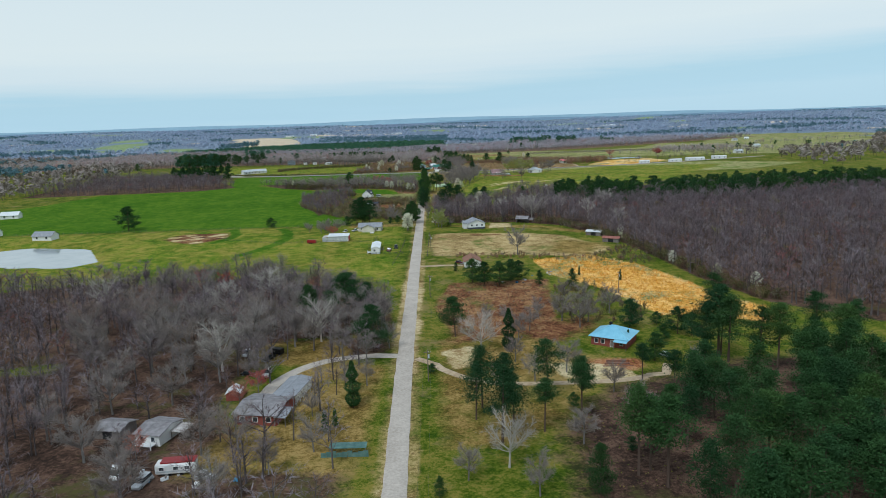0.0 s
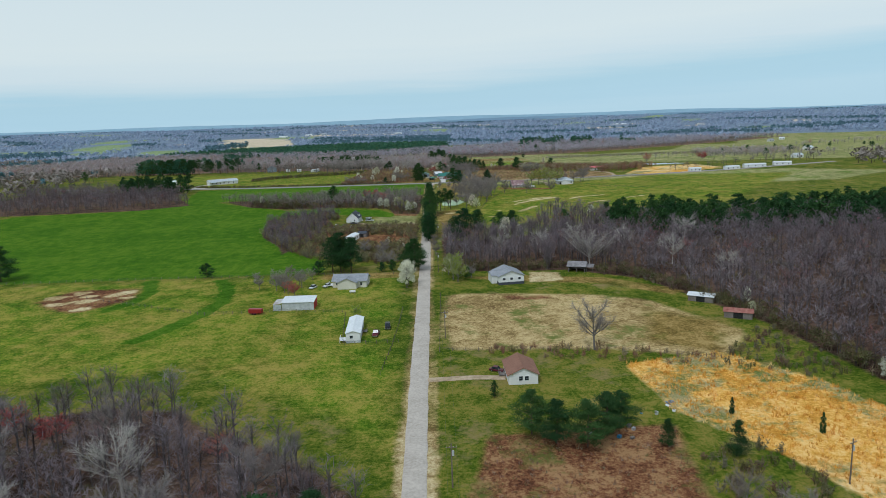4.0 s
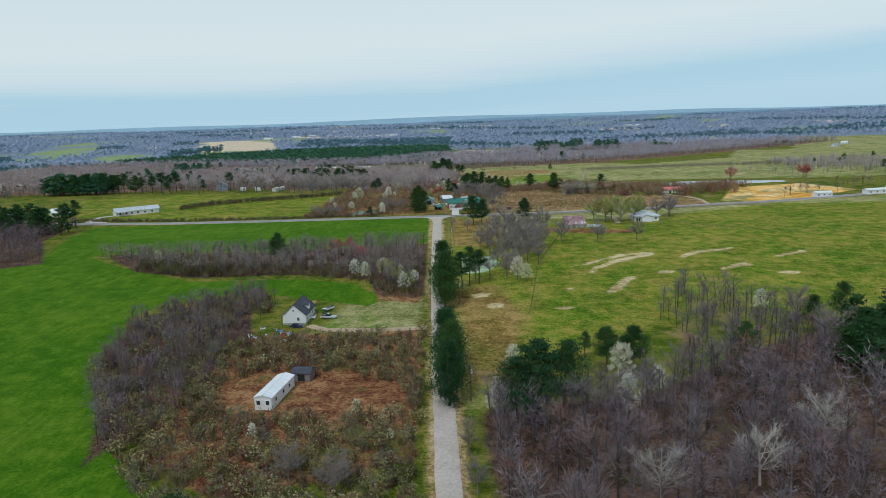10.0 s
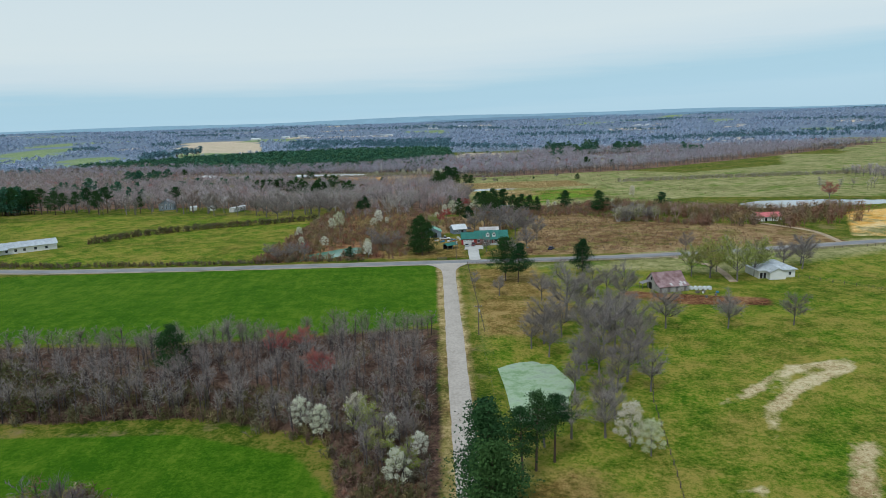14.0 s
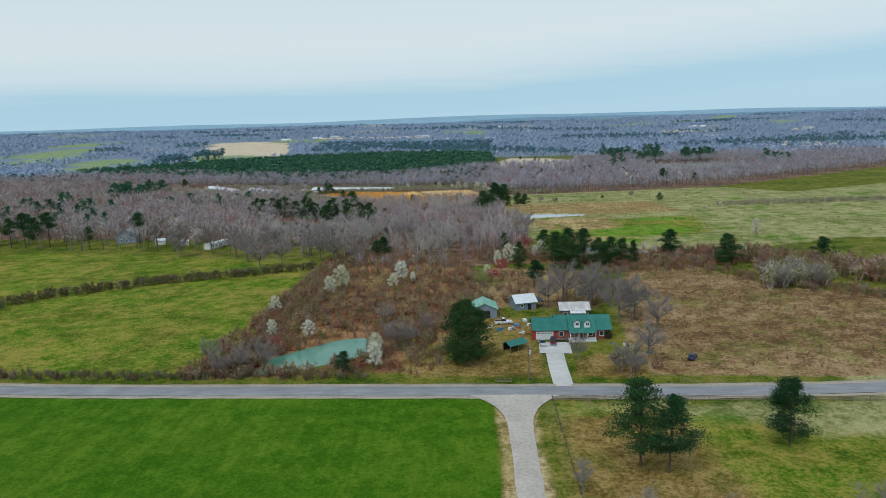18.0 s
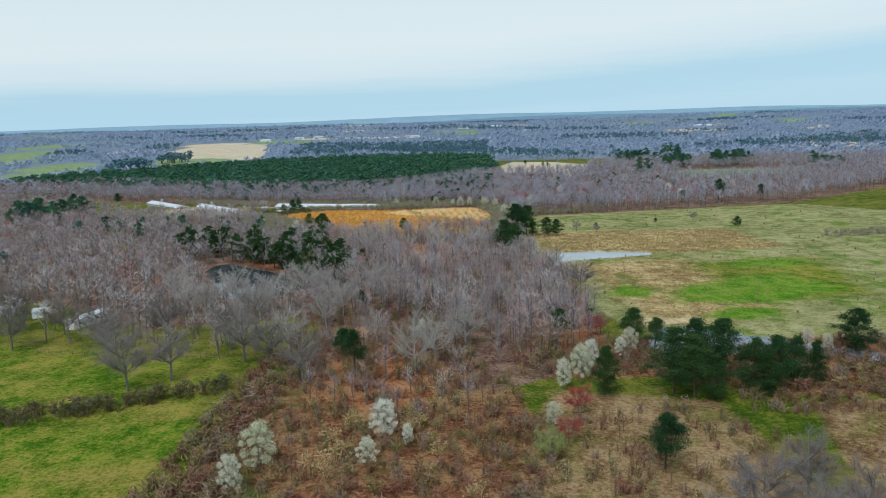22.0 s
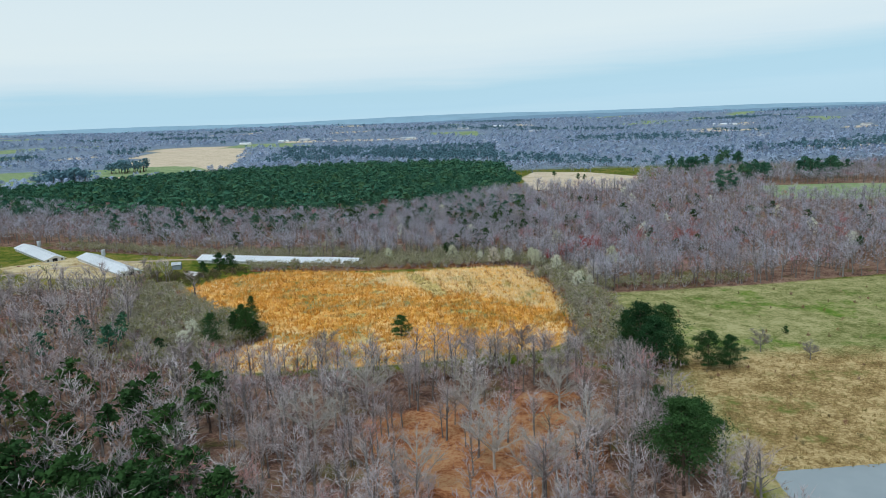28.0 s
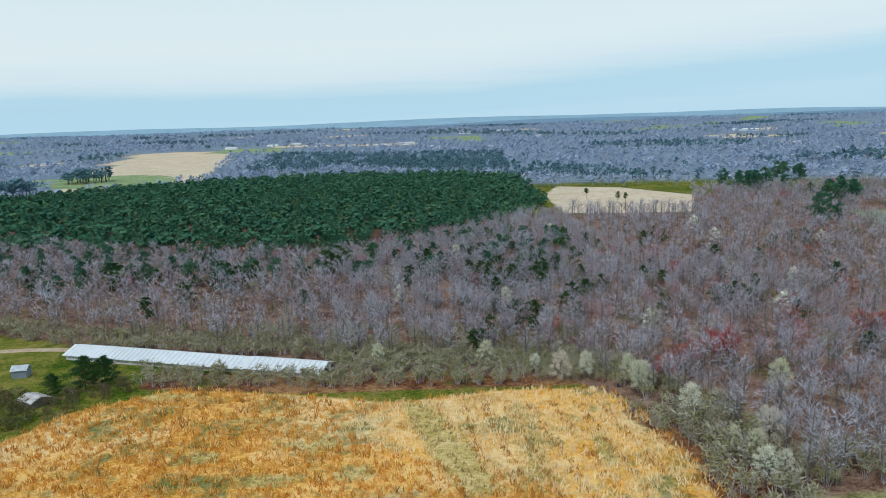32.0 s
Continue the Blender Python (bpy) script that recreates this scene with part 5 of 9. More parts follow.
wood("bare_woodland", [(-127, 622), (-103, 646), (-82, 650), (-82, 540), (-95, 525), (-108, 545), (-119, 574)], 4.4, 8, 4, NEAR, GREY, [HOUSEYARD, CLEARING])
wood("bare_woodland", [(-195, 738), (-160, 702), (-126, 684), (-82, 684), (-50, 670), (-44, 658), (-28, 650), (-28, 740), (-70, 735), (-111, 731)], 3.9, 8.5, 5, NEAR, GREY, (), [M["dark_bark"], M["stem_twig"], M["blossom"]])
wood("thicket", [(-158, 700), (-128, 683), (-112, 686), (-118, 706), (-150, 716)], 3.2, 5.5, 271, SHRUBS, "dark olive shrubs at the wood's corner", (), DARKSHRUB, "thicket", 0.8)
wood("thicket", [(-160, 700), (-126, 682), (-82, 682), (-50, 668), (-44, 650), (-28, 643), (-28, 690), (-160, 715)], 2.6, 3.4, 6, BUSHES, "brown thicket of bare shrubs", (), DARKSHRUB, "thicket")
BARN = [(38, 470), (60, 470), (60, 440), (38, 440)]
wood("bare_woodland", [(-9, 542), (33, 552), (66, 578), (95, 592), (112, 578), (163, 585), (400, 600), (400, 250), (150, 240), (124, 262), (112, 300), (104, 350), (98, 385), (86, 415), (75, 447), (49, 466), (4, 470), (-9, 475)], 4.9, 12, 7, NEAR, GREY, [BARN])
wood("bare_woodland", [(48, 600), (70, 640), (84, 635), (100, 600), (90, 585), (66, 575)], 5, 10, 8, NEAR, GREY)
wood("pine_woodland", [(84, 552), (92, 572), (119, 588), (400, 615), (400, 562), (185, 537), (117, 532)], 7, 14, 9, WIDEPINES, "dark green band of pines behind the bare wood", (), EVERGREEN)
CENTRE = [(-330, 1085), (-201, 1072), (-120, 1015), (-96, 1040), (-60, 1040), (-40, 1000), (-20, 1000), (-4, 1015), (0, 1086), (-8, 1118), (-14, 1150), (-14, 1195), (-34, 1210), (-122, 1206), (-138, 1216), (-125, 1240), (-178, 1305), (-190, 1330), (-215, 1320), (-330, 1320)]
GLADE = [(-150, 1030), (-119, 1040), (-101, 1045), (-91, 1035), (-86, 1008), (-105, 1003), (-136, 1002), (-156, 1014)]
HOLLOW = [(-82, 1174), (-52, 1184), (-32, 1186), (-38, 1145), (-58, 1124), (-78, 1143)]
BANK = [(-172, 1128), (-150, 1085), (-136, 1058), (-112, 1056), (-100, 1086), (-110, 1108), (-160, 1150)]
wood("bare_woodland", CENTRE, 4.9, 11.5, 10, NEAR, GREY, [GLADE, HOLLOW, BANK, [(-122, 1240), (-136, 1212), (-160, 1212), (-178, 1265), (-200, 1322), (-180, 1312), (-158, 1280), (-142, 1265)]])
wood("bare_woodland", BANK, 9, 10, 93, NEAR, "few pale bare trees leaning over the wood pond")
wood("bare_woodland", HOLLOW, 8, 11, 84, NEAR, "open stand of pale bare trees over russet leaf litter")
wood("bare_woodland", GLADE, 12, 12, 85, NEAR, "thin stand of bare trees in a mossy glade")
wood("red_budding_trees", [(-60, 1050), (-40, 990), (-6, 1010), (-2, 1090), (-30, 1110), (-60, 1090)], 7, 9, 86, NEAR, "slender trees with reddish spring twigs", (), [M["bark"], M["red_twig"], M["blossom"]], "woodland", 0.6)
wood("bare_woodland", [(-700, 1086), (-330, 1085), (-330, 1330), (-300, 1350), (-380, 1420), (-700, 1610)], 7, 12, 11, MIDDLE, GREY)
wood("bare_woodland", [(-100, 1000), (-96, 1048), (-60, 1044), (-40, 1000), (-36, 960), (-60, 955), (-80, 970)], 8, 8, 12, NEAR, GREY)
wood("thicket", [(-100, 985), (-96, 1050), (-60, 1050), (-31, 970), (-24, 905), (-36, 890), (-50, 850), (-100, 846), (-94, 892)], 2.9, 3.6, 13, BUSHES + SHRUBS[:1] + NEAR[:1], "russet thicket of shrubs and brambles", (), SHRUBBY, "thicket", 0.8)
wood("thicket", [(-100, 985), (-92, 985), (-84, 900), (-92, 846), (-110, 846), (-104, 900)], 2.6, 4.2, 14, BUSHES, "bare hedgerow at the edge of the pasture", (), SHRUBBY, "hedge")
wood("thicket", [(-34, 985), (-30, 1010), (90, 1008), (100, 985), (62, 972), (30, 972), (0, 985)], 2.8, 4.0, 15, BUSHES, "bare hedgerow between two fields", (), SHRUBBY, "hedge")
wood("thicket", [(-160, 1347), (-113, 1341), (-62, 1342), (-30, 1343), (-20, 1325), (-14, 1330), (-30, 1362), (-113, 1368), (-105, 1350), (-160, 1357)], 2.6, 3.8, 16, SHRUBS, "olive hedge behind the sedge field", (), OLIVE, "hedge")
BAND = [(-122, 1240), (-136, 1212), (-168, 1212), (-188, 1265), (-208, 1322), (-180, 1312), (-158, 1280), (-142, 1265)]
wood("thicket", BAND, 3.0, 4.8, 51, SHRUBS + BUSHES[:1], "olive and grey shrubs at the edge of the sedge field", (), OLIVE, "hedge")
wood("thicket", [(-138, 1214), (-122, 1206), (-80, 1208), (-44, 1213), (-22, 1222), (-14, 1205), (-34, 1196), (-80, 1195), (-140, 1200)], 4.0, 3.8, 52, SHRUBS + NEAR[:1], "shrubs at the near edge of the sedge field", (), OLIVE, "hedge")
wood("thicket", [(-9, 470), (4, 466), (49, 462), (75, 443), (86, 413), (98, 383), (104, 348), (112, 298), (124, 262), (132, 264), (118, 300), (110, 350), (104, 388), (90, 420), (78, 450), (50, 472), (4, 477), (-9, 482)], 2.6, 4.6, 53, SHRUBS + BUSHES[:2], "olive undergrowth along the wood's edge", [BARN], DARKSHRUB, "undergrowth")
wood("thicket", [(70, 345), (88, 372), (100, 380), (104, 340), (96, 330)], 3.4, 2.6, 54, BUSHES, "brown brambles beside the sedge", (), DARKSHRUB, "thicket")
wood("thicket", [(40, 240), (46, 300), (62, 296), (78, 252), (70, 240)], 4.2, 3.2, 55, BUSHES, "grey shrubs near the sedge", (), DARKSHRUB, "thicket")
wood("thicket", [(-270, 864), (-200, 849), (-110, 844), (-58, 843), (-58, 847), (-110, 849), (-200, 855), (-270, 870)], 1.7, 2.2, 56, BUSHES + SHRUBS[:1], "dark brown hedge along the crossing road", (), DARKSHRUB, "hedge")
wood("thicket", [(-215, 908), (-200, 930), (-168, 951), (-146, 960), (-121, 968), (-102, 978), (-102, 986), (-121, 975), (-146, 967), (-168, 959), (-203, 938), (-218, 914)], 2.0, 3.6, 58, SHRUBS + BUSHES[:1], "olive hedge between two pastures", (), DARKSHRUB, "hedge")
wood("thicket", [(76, 928), (80, 948), (104, 946), (100, 930)], 3.6, 8.0, 263, SHRUBS, "tall olive shrubs behind the fallow field", (), OLIVE, "thicket")
wood("thicket", [(112, 938), (116, 962), (150, 950), (150, 934)], 4.0, 6.5, 264, SHRUBS + NEAR[:1], "shrubs with reddish spring twigs beside the pond", (), [M["red_twig"], M["red_twig"], M["olive"]], "thicket", 0.8)
wood("thicket", [(70, 985), (90, 1000), (130, 960), (180, 935), (215, 950), (225, 935), (180, 915), (120, 935), (95, 950)], 3.4, 7.5, 59, BUSHES[:2] + NEAR[:3], "grey shrubs and small trees round the far ponds", (), SHRUBBY, "thicket")
wood("bare_woodland", [(-330, 880), (-250, 842), (-250, 800), (-262, 770), (-340, 780), (-420, 820), (-420, 900)], 6, 9, 60, MIDDLE, GREY)
wood("thicket", [(-40, 850), (-60, 862), (-62, 880), (-50, 905), (-34, 900), (-38, 870)], 3.4, 3.4, 61, BUSHES + NEAR[:1], "grey shrubs beside the green pond", (), SHRUBBY, "thicket")
wood("thicket", [(-108, 846), (-60, 846), (-58, 849), (-86, 851), (-98, 862), (-106, 860)], 2.8, 3.6, 62, BUSHES, "bare shrubs on the pond's bank", (), SHRUBBY, "thicket")
wood("thicket", [(-27, 1208), (-25, 1300), (-34, 1324), (-12, 1324), (-9, 1282), (-9, 1200)], 2.7, 5.0, 17, SHRUBS + BUSHES[:1] + NEAR[:1], "bare hedgerow between two fields", (), OLIVE, "hedge")
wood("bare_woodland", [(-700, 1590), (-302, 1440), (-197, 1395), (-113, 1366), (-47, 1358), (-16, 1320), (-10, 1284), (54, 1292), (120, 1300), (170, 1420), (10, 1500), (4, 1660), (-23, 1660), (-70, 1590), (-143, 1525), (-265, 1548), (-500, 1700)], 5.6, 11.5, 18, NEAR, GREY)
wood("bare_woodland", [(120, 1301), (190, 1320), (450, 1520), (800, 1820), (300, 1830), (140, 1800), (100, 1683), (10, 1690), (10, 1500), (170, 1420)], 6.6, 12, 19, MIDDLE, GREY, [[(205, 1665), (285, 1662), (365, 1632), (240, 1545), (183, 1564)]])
PLANTATION = [(-640, 1722), (-612, 1795), (-545, 1850), (-462, 1985), (-384, 2040), (-250, 2080), (-100, 2060), (-2, 1990), (4, 1740), (-23, 1657), (-69, 1610), (-143, 1545), (-264, 1554), (-373, 1560), (-520, 1625)]
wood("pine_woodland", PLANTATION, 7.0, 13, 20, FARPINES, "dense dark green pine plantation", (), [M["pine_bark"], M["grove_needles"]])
wood("pine_woodland", [(-60, 1400), (0, 1420), (6, 1600), (-70, 1560), (-140, 1500), (-130, 1440)], 26, 10, 21, PINES, "scattered young pines among bare trees", (), EVERGREEN)
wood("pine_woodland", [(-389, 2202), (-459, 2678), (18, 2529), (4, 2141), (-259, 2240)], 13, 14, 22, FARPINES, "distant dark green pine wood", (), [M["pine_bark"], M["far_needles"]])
wood("pine_woodland", [(-112, 1106), (-105, 1088), (-92, 1085), (-85, 1110), (-105, 1140), (-140, 1150), (-150, 1140), (-135, 1130)], 5.5, 11, 23, WIDEPINES, "dark grove of pines round the wood pond", (), [M["pine_bark"], M["young_needles"]])
for k_, spots in enumerate(([(170, 1798), (225, 1793), (230, 1835), (175, 1840)], [(205, 1690), (252, 1712), (250, 1748), (212, 1742)], [(275, 1708), (328, 1718), (326, 1755), (280, 1750)], [(256, 1890), (290, 1895), (285, 1925), (260, 1920)], [(150, 1600), (175, 1600), (175, 1622), (150, 1622)], [(362, 1640), (400, 1640), (400, 1670), (370, 1665)])):
    wood("pine_woodland", spots, 10.5, 17, 240 + k_, WIDEPINES, "group of tall dark pines among bare trees", (), [M["pine_bark"], M["grove_needles"]])
wood("pine_woodland", [(-374, 1294), (-333, 1298), (-328, 1348), (-368, 1352)], 7.5, 15, 250, WIDEPINES, "dark clump of pines in the bare wood", (), [M["pine_bark"], M["grove_needles"]])
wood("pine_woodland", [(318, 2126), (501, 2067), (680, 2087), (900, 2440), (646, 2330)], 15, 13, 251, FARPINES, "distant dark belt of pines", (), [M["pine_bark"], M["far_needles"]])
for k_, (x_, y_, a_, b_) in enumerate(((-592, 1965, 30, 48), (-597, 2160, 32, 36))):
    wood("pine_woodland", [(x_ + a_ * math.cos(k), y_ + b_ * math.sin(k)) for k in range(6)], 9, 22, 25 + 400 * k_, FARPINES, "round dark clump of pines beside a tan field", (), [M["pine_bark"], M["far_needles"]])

wood("red_budding_trees", [(-60, 1360), (-10, 1330), (60, 1300), (160, 1330), (200, 1420), (20, 1560), (-100, 1520)], 22, 10, 64, NEAR, "trees with red spring buds scattered in the wood", (), [M["bark"], M["red_bud"], M["blossom"]], "woodland", 0.6)
wood("pine_woodland", [(-250, 1420), (-120, 1400), (-20, 1380), (60, 1330), (180, 1360), (200, 1480), (20, 1600), (-140, 1520), (-300, 1500)], 24, 9, 65, WIDEPINES, "young pines scattered in the bare wood", (), [M["pine_bark"], M["young_needles"]], "woodland", 0.5)
for k_, (x_, y_, r_) in enumerate(((-45, 1472, 20), (-62, 1450, 14), (-30, 1490, 16), (-64, 1372, 9), (-50, 1396, 10), (-170, 1470, 14), (-222, 1470, 12), (-205, 1522, 16), (30, 1418, 8), (-75, 1500, 14), (-130, 1500, 14))):
    wood("pine_woodland", [(x_ + r_ * math.cos(k), y_ + 0.8 * r_ * math.sin(k)) for k in range(6)], 6.5, 10, 140 + k_, WIDEPINES, "clump of young green pines in the bare wood", (), [M["pine_bark"], M["young_needles"]], "woodland", 0.8)
wood("thicket", [(-205, 1325), (-178, 1318), (-158, 1346), (-164, 1352), (-182, 1340), (-202, 1346)], 2.8, 3.2, 160, SHRUBS, "dark olive shrubs beside the collapsed shed", (), DARKSHRUB, "thicket")
wood("red_budding_trees", [(-12, 1340), (10, 1340), (70, 1360), (60, 1385), (0, 1370)], 7, 10, 161, NEAR[:3], "trees with deep red spring buds behind the field", (), [M["bark"], M["red_bud"], M["blossom"]], "woodland", 0.35)
wood("thicket", [(-300, 1432), (-197, 1384), (-113, 1366), (-47, 1356), (-14, 1312), (-8, 1284), (54, 1292), (56, 1300), (0, 1300), (-10, 1330), (-47, 1370), (-113, 1380), (-197, 1400), (-296, 1446)], 3.4, 4.2, 66, SHRUBS, "olive undergrowth along the wood's edge", (), OLIVE, "undergrowth")
wood("blossoming_trees", [(-100, 1560), (-100, 1400), (150, 1330), (250, 1450), (0, 1650)], 48, 9, 67, [BLOSSOMING], "white blossoming trees scattered in the wood", (), WOOD, "woodland", 0.6)
wood("pine_woodland", [(-197, 1207), (-156, 1190), (-118, 1187), (-103, 1152), (-102, 1130), (-125, 1114), (-150, 1126), (-188, 1160)], 7, 12, 68, WIDEPINES + PINES, "dark grove of pines behind the wood pond", (), [M["pine_bark"], M["young_needles"]], "woodland", 0.42)
wood("pine_woodland", [(-215, 1240), (-160, 1250), (-150, 1205), (-200, 1190), (-260, 1200), (-300, 1260)], 13, 11, 87, PINES, "dark pines among the bare wood", (), [M["pine_bark"], M["grove_needles"]], "woodland", 0.5)
wood("pine_woodland", [(-420, 1180), (-330, 1090), (-240, 1090), (-250, 1130), (-400, 1300)], 16, 13, 69, PINES, "dark pines among the bare wood", (), [M["pine_bark"], M["grove_needles"]], "woodland", 0.5)
wood("thicket", [(36, 350), (80, 342), (76, 350), (40, 364), (-8, 366), (-8, 362)], 3.2, 2.6, 70, BUSHES, "bare bushes at the foot of the dry field", (), SHRUBBY, "thicket", 0.6)
wood("thicket", [(-46, 656), (-28, 664), (-28, 640), (-42, 644)], 1.9, 1.6, 71, BUSHES, "dry russet reeds beside the lane", (), SHRUBBY, "thicket")

wood("thicket", [(0, 1040), (-2, 1110), (-6, 1160), (-8, 1280), (60, 1288), (200, 1300), (200, 1060), (100, 1020)], 11, 1.3, 72, BUSHES, "low brown shrubs dotted over the open field", (), SHRUBBY, "shrubs", 0.6)
wood("thicket", [(18, 850), (16, 880), (30, 955), (60, 960), (100, 905), (150, 890), (150, 856)], 8, 1.4, 73, BUSHES, "low brown shrubs dotted over the fallow field", (), SHRUBBY, "shrubs", 0.6)
wood("thicket", [(140, 1170), (206, 1176), (287, 1180), (355, 1180), (412, 1188), (412, 1198), (355, 1190), (287, 1190), (206, 1186), (140, 1178)], 2.6, 3.6, 74, SHRUBS + BUSHES[:1], "olive hedgerow across the far pasture", (), OLIVE, "hedge")
wood("bare_woodland", [(335, 1090), (352, 1186), (440, 1212), (490, 1130), (400, 1045)], 5.5, 9, 75, MIDDLE, GREY)
wood("thicket", [(110, 900), (128, 950), (190, 930), (205, 905), (160, 890), (150, 900)], 4.5, 7.5, 260, BUSHES[:2] + NEAR[:3], "grey bare trees and shrubs round the red-roofed shed", [[(146, 908), (168, 908), (168, 928), (146, 928)]], SHRUBBY, "thicket", 0.8)
wood("bare_woodland", [(-275, 1046), (-200, 1030), (-120, 1004), (-104, 1014), (-150, 1046), (-201, 1076), (-275, 1080)], 8.0, 14, 265, NEAR, GREY, [[(-186, 1034), (-158, 1034), (-158, 1052), (-186, 1052)], [(-242, 1056), (-218, 1056), (-218, 1078), (-242, 1078)]])
wood("bare_woodland", [(-420, 1062), (-330, 1066), (-215, 1062), (-201, 1074), (-330, 1090), (-700, 1090), (-700, 1062)], 6, 12, 261, MIDDLE, GREY)
wood("pine_woodland", [(-404, 1062), (-334, 1056), (-330, 1068), (-404, 1078)], 5.2, 18, 262, WIDEPINES, "dense row of dark pines behind the pasture", (), [M["pine_bark"], M["grove_needles"]])
wood("bare_woodland", [(210, 870), (260, 885), (350, 930), (420, 950), (420, 975), (330, 950), (240, 905)], 8, 9, 76, MIDDLE, GREY, (), None, "woodland", 0.6)
wood("bare_woodland", [(250, 1050), (420, 1010), (700, 1150), (720, 1180), (430, 1040), (260, 1070)], 8, 9, 77, MIDDLE, GREY, (), None, "woodland", 0.7)
wood("bare_woodland", [(540, 1250), (900, 1500), (920, 1530), (540, 1280)], 9, 10, 78, MIDDLE, GREY, (), None, "woodland", 0.8)
wood("pine_woodland", [(300, 1060), (420, 1020), (660, 1150), (600, 1300), (420, 1200)], 40, 11, 79, PINES, "scattered dark pines across the far pasture", (), EVERGREEN, "woodland", 0.5)

wood("thicket", [(4, 843.5), (6, 856), (18, 858), (16, 845)], 2.6, 3.2, 80, BUSHES, "grey bare shrubs on the lawn", (), SHRUBBY, "thicket", 0.7)
wood("thicket", [(-38, 905), (-24, 908), (-10, 916), (12, 908), (26, 930), (8, 965), (-28, 960), (-36, 930)], 3.6, 3.6, 81, BUSHES + NEAR[:2] + LEAFY[:1], "bare shrubs behind the sheds", (), SHRUBBY, "thicket", 0.75)
wood("thicket", [(-48, 846), (-40, 850), (-42, 885), (-52, 880)], 3.0, 3.0, 82, BUSHES, "shrubs between pond and conifer", (), SHRUBBY, "thicket", 0.7)
wood("thicket", [(18, 958), (62, 962), (82, 928), (120, 905), (128, 915), (90, 945), (64, 974), (18, 970)], 3.0, 3.4, 83, BUSHES, "dark bare hedge behind the fallow field", (), SHRUBBY, "hedge")

wood("thicket", [(-90, 900), (-84, 960), (-60, 1000), (-40, 960), (-34, 905), (-60, 890)], 8, 4.6, 89, SHRUBS, "tall straw-coloured shrubs in the russet thicket", (), [M["straw_blade"], M["straw_blade"], M["straw_blade"]], "thicket", 0.5)
wood("pine_woodland", [(-300, 1470), (-200, 1440), (-160, 1460), (-30, 1480), (0, 1560), (-60, 1600), (-200, 1530), (-330, 1540)], 11, 10, 90, WIDEPINES, "young pines between plantation and bare wood", (), [M["pine_bark"], M["grove_needles"]], "woodland", 0.65)
wood("thicket", [(-160, 1352), (-60, 1352), (-30, 1350), (-20, 1330), (-10, 1340), (-40, 1380), (-110, 1400), (-190, 1410), (-190, 1392)], 3.2, 3.4, 91, SHRUBS, "olive shrubs behind the poultry house", [[(-205, 1390), (-108, 1366), (-104, 1348), (-200, 1370)]], OLIVE, "undergrowth", 0.8)

wood("bare_woodland", [(-420, 690), (-250, 704), (-216, 724), (-252, 790), (-262, 838), (-420, 850)], 5.5, 9, 94, MIDDLE, GREY)
wood("pine_woodland", [(-330, 856), (-300, 848), (-255, 826), (-244, 812), (-256, 800), (-300, 812), (-335, 840)], 8.5, 15, 95, WIDEPINES, "dark clump of pines above the bare wood", (), EVERGREEN, "woodland", 0.8)

# far countryside: bare woods, broken by belts of pines, out to the horizon
rng = np.random.RandomState(99)
fy = rng.uniform(250, 4450, 46000)
fx = rng.uniform(-1, 1, 46000) * (0.72 * fy + 330)
ok = (np.hypot(fx, fy - 700) > 1180) | ((np.abs(fx) > 420) & (fy > 250))
for name, width, points in FIELDS:
    if name in ("straw", "stubble", "sedge", "pale", "bright", "lush", "meadow"):
        ok &= outline(points, fx, fy) < 2
for q in (PLANTATION, [(-700, 1085), (-330, 1085), (-300, 1350), (-700, 1610)], [(10, 1500), (120, 1300), (450, 1520), (800, 1820), (100, 1700)]):
    ok &= outline(q, fx, fy) < 2
noise_at = np.sin(fx / 190 + 2 * np.sin(fy / 410)) * np.sin(fy / 230 + 1.7 * np.sin(fx / 330))
ok &= (noise_at < 0.74 + 0.12 * rng.rand(len(fx))) & (noise_at > -0.86 - 0.06 * rng.rand(len(fx)))
fx, fy = fx[ok][:30000], fy[ok][:30000]
belts = np.sin(fx / 170 + 1.6 * np.sin(fy / 260) + 0.6) + np.sin(fy / 105 + 1.9 * np.sin(fx / 240)) + 0.55 * np.sin(fx / 60 + fy / 80) + rng.normal(0, 0.10, len(fx))
dark = (belts > 1.18) | (rng.rand(len(fx)) < 0.02)
hh = rng.uniform(9, 14, len(fx))
rows = np.stack([fx, fy, hh, rng.randint(0, 4, len(fx))], 1)
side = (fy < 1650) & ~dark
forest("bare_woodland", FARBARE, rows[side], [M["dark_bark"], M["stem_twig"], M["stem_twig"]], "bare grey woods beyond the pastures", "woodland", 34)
# Haze blue sits in the twig colour of the woods past y 1650.
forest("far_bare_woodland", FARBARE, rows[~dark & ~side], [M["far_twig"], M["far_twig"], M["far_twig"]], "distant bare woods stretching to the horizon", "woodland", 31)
# The pine belts take their haze tint from the needle colour.
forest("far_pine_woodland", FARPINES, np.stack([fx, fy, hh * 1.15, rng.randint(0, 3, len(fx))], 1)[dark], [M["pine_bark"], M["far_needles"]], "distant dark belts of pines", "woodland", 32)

# ---- helpers for things ----


def part(name, bm, material, parent, label=""):
    """Link a bmesh as one mesh object under a thing or a part."""
    me = bpy.data.meshes.new(name)
    bm.to_mesh(me), bm.free()
    me.materials.append(material)
    ob = new(name, me)
    ob.parent = parent
    return tagged(ob, label)


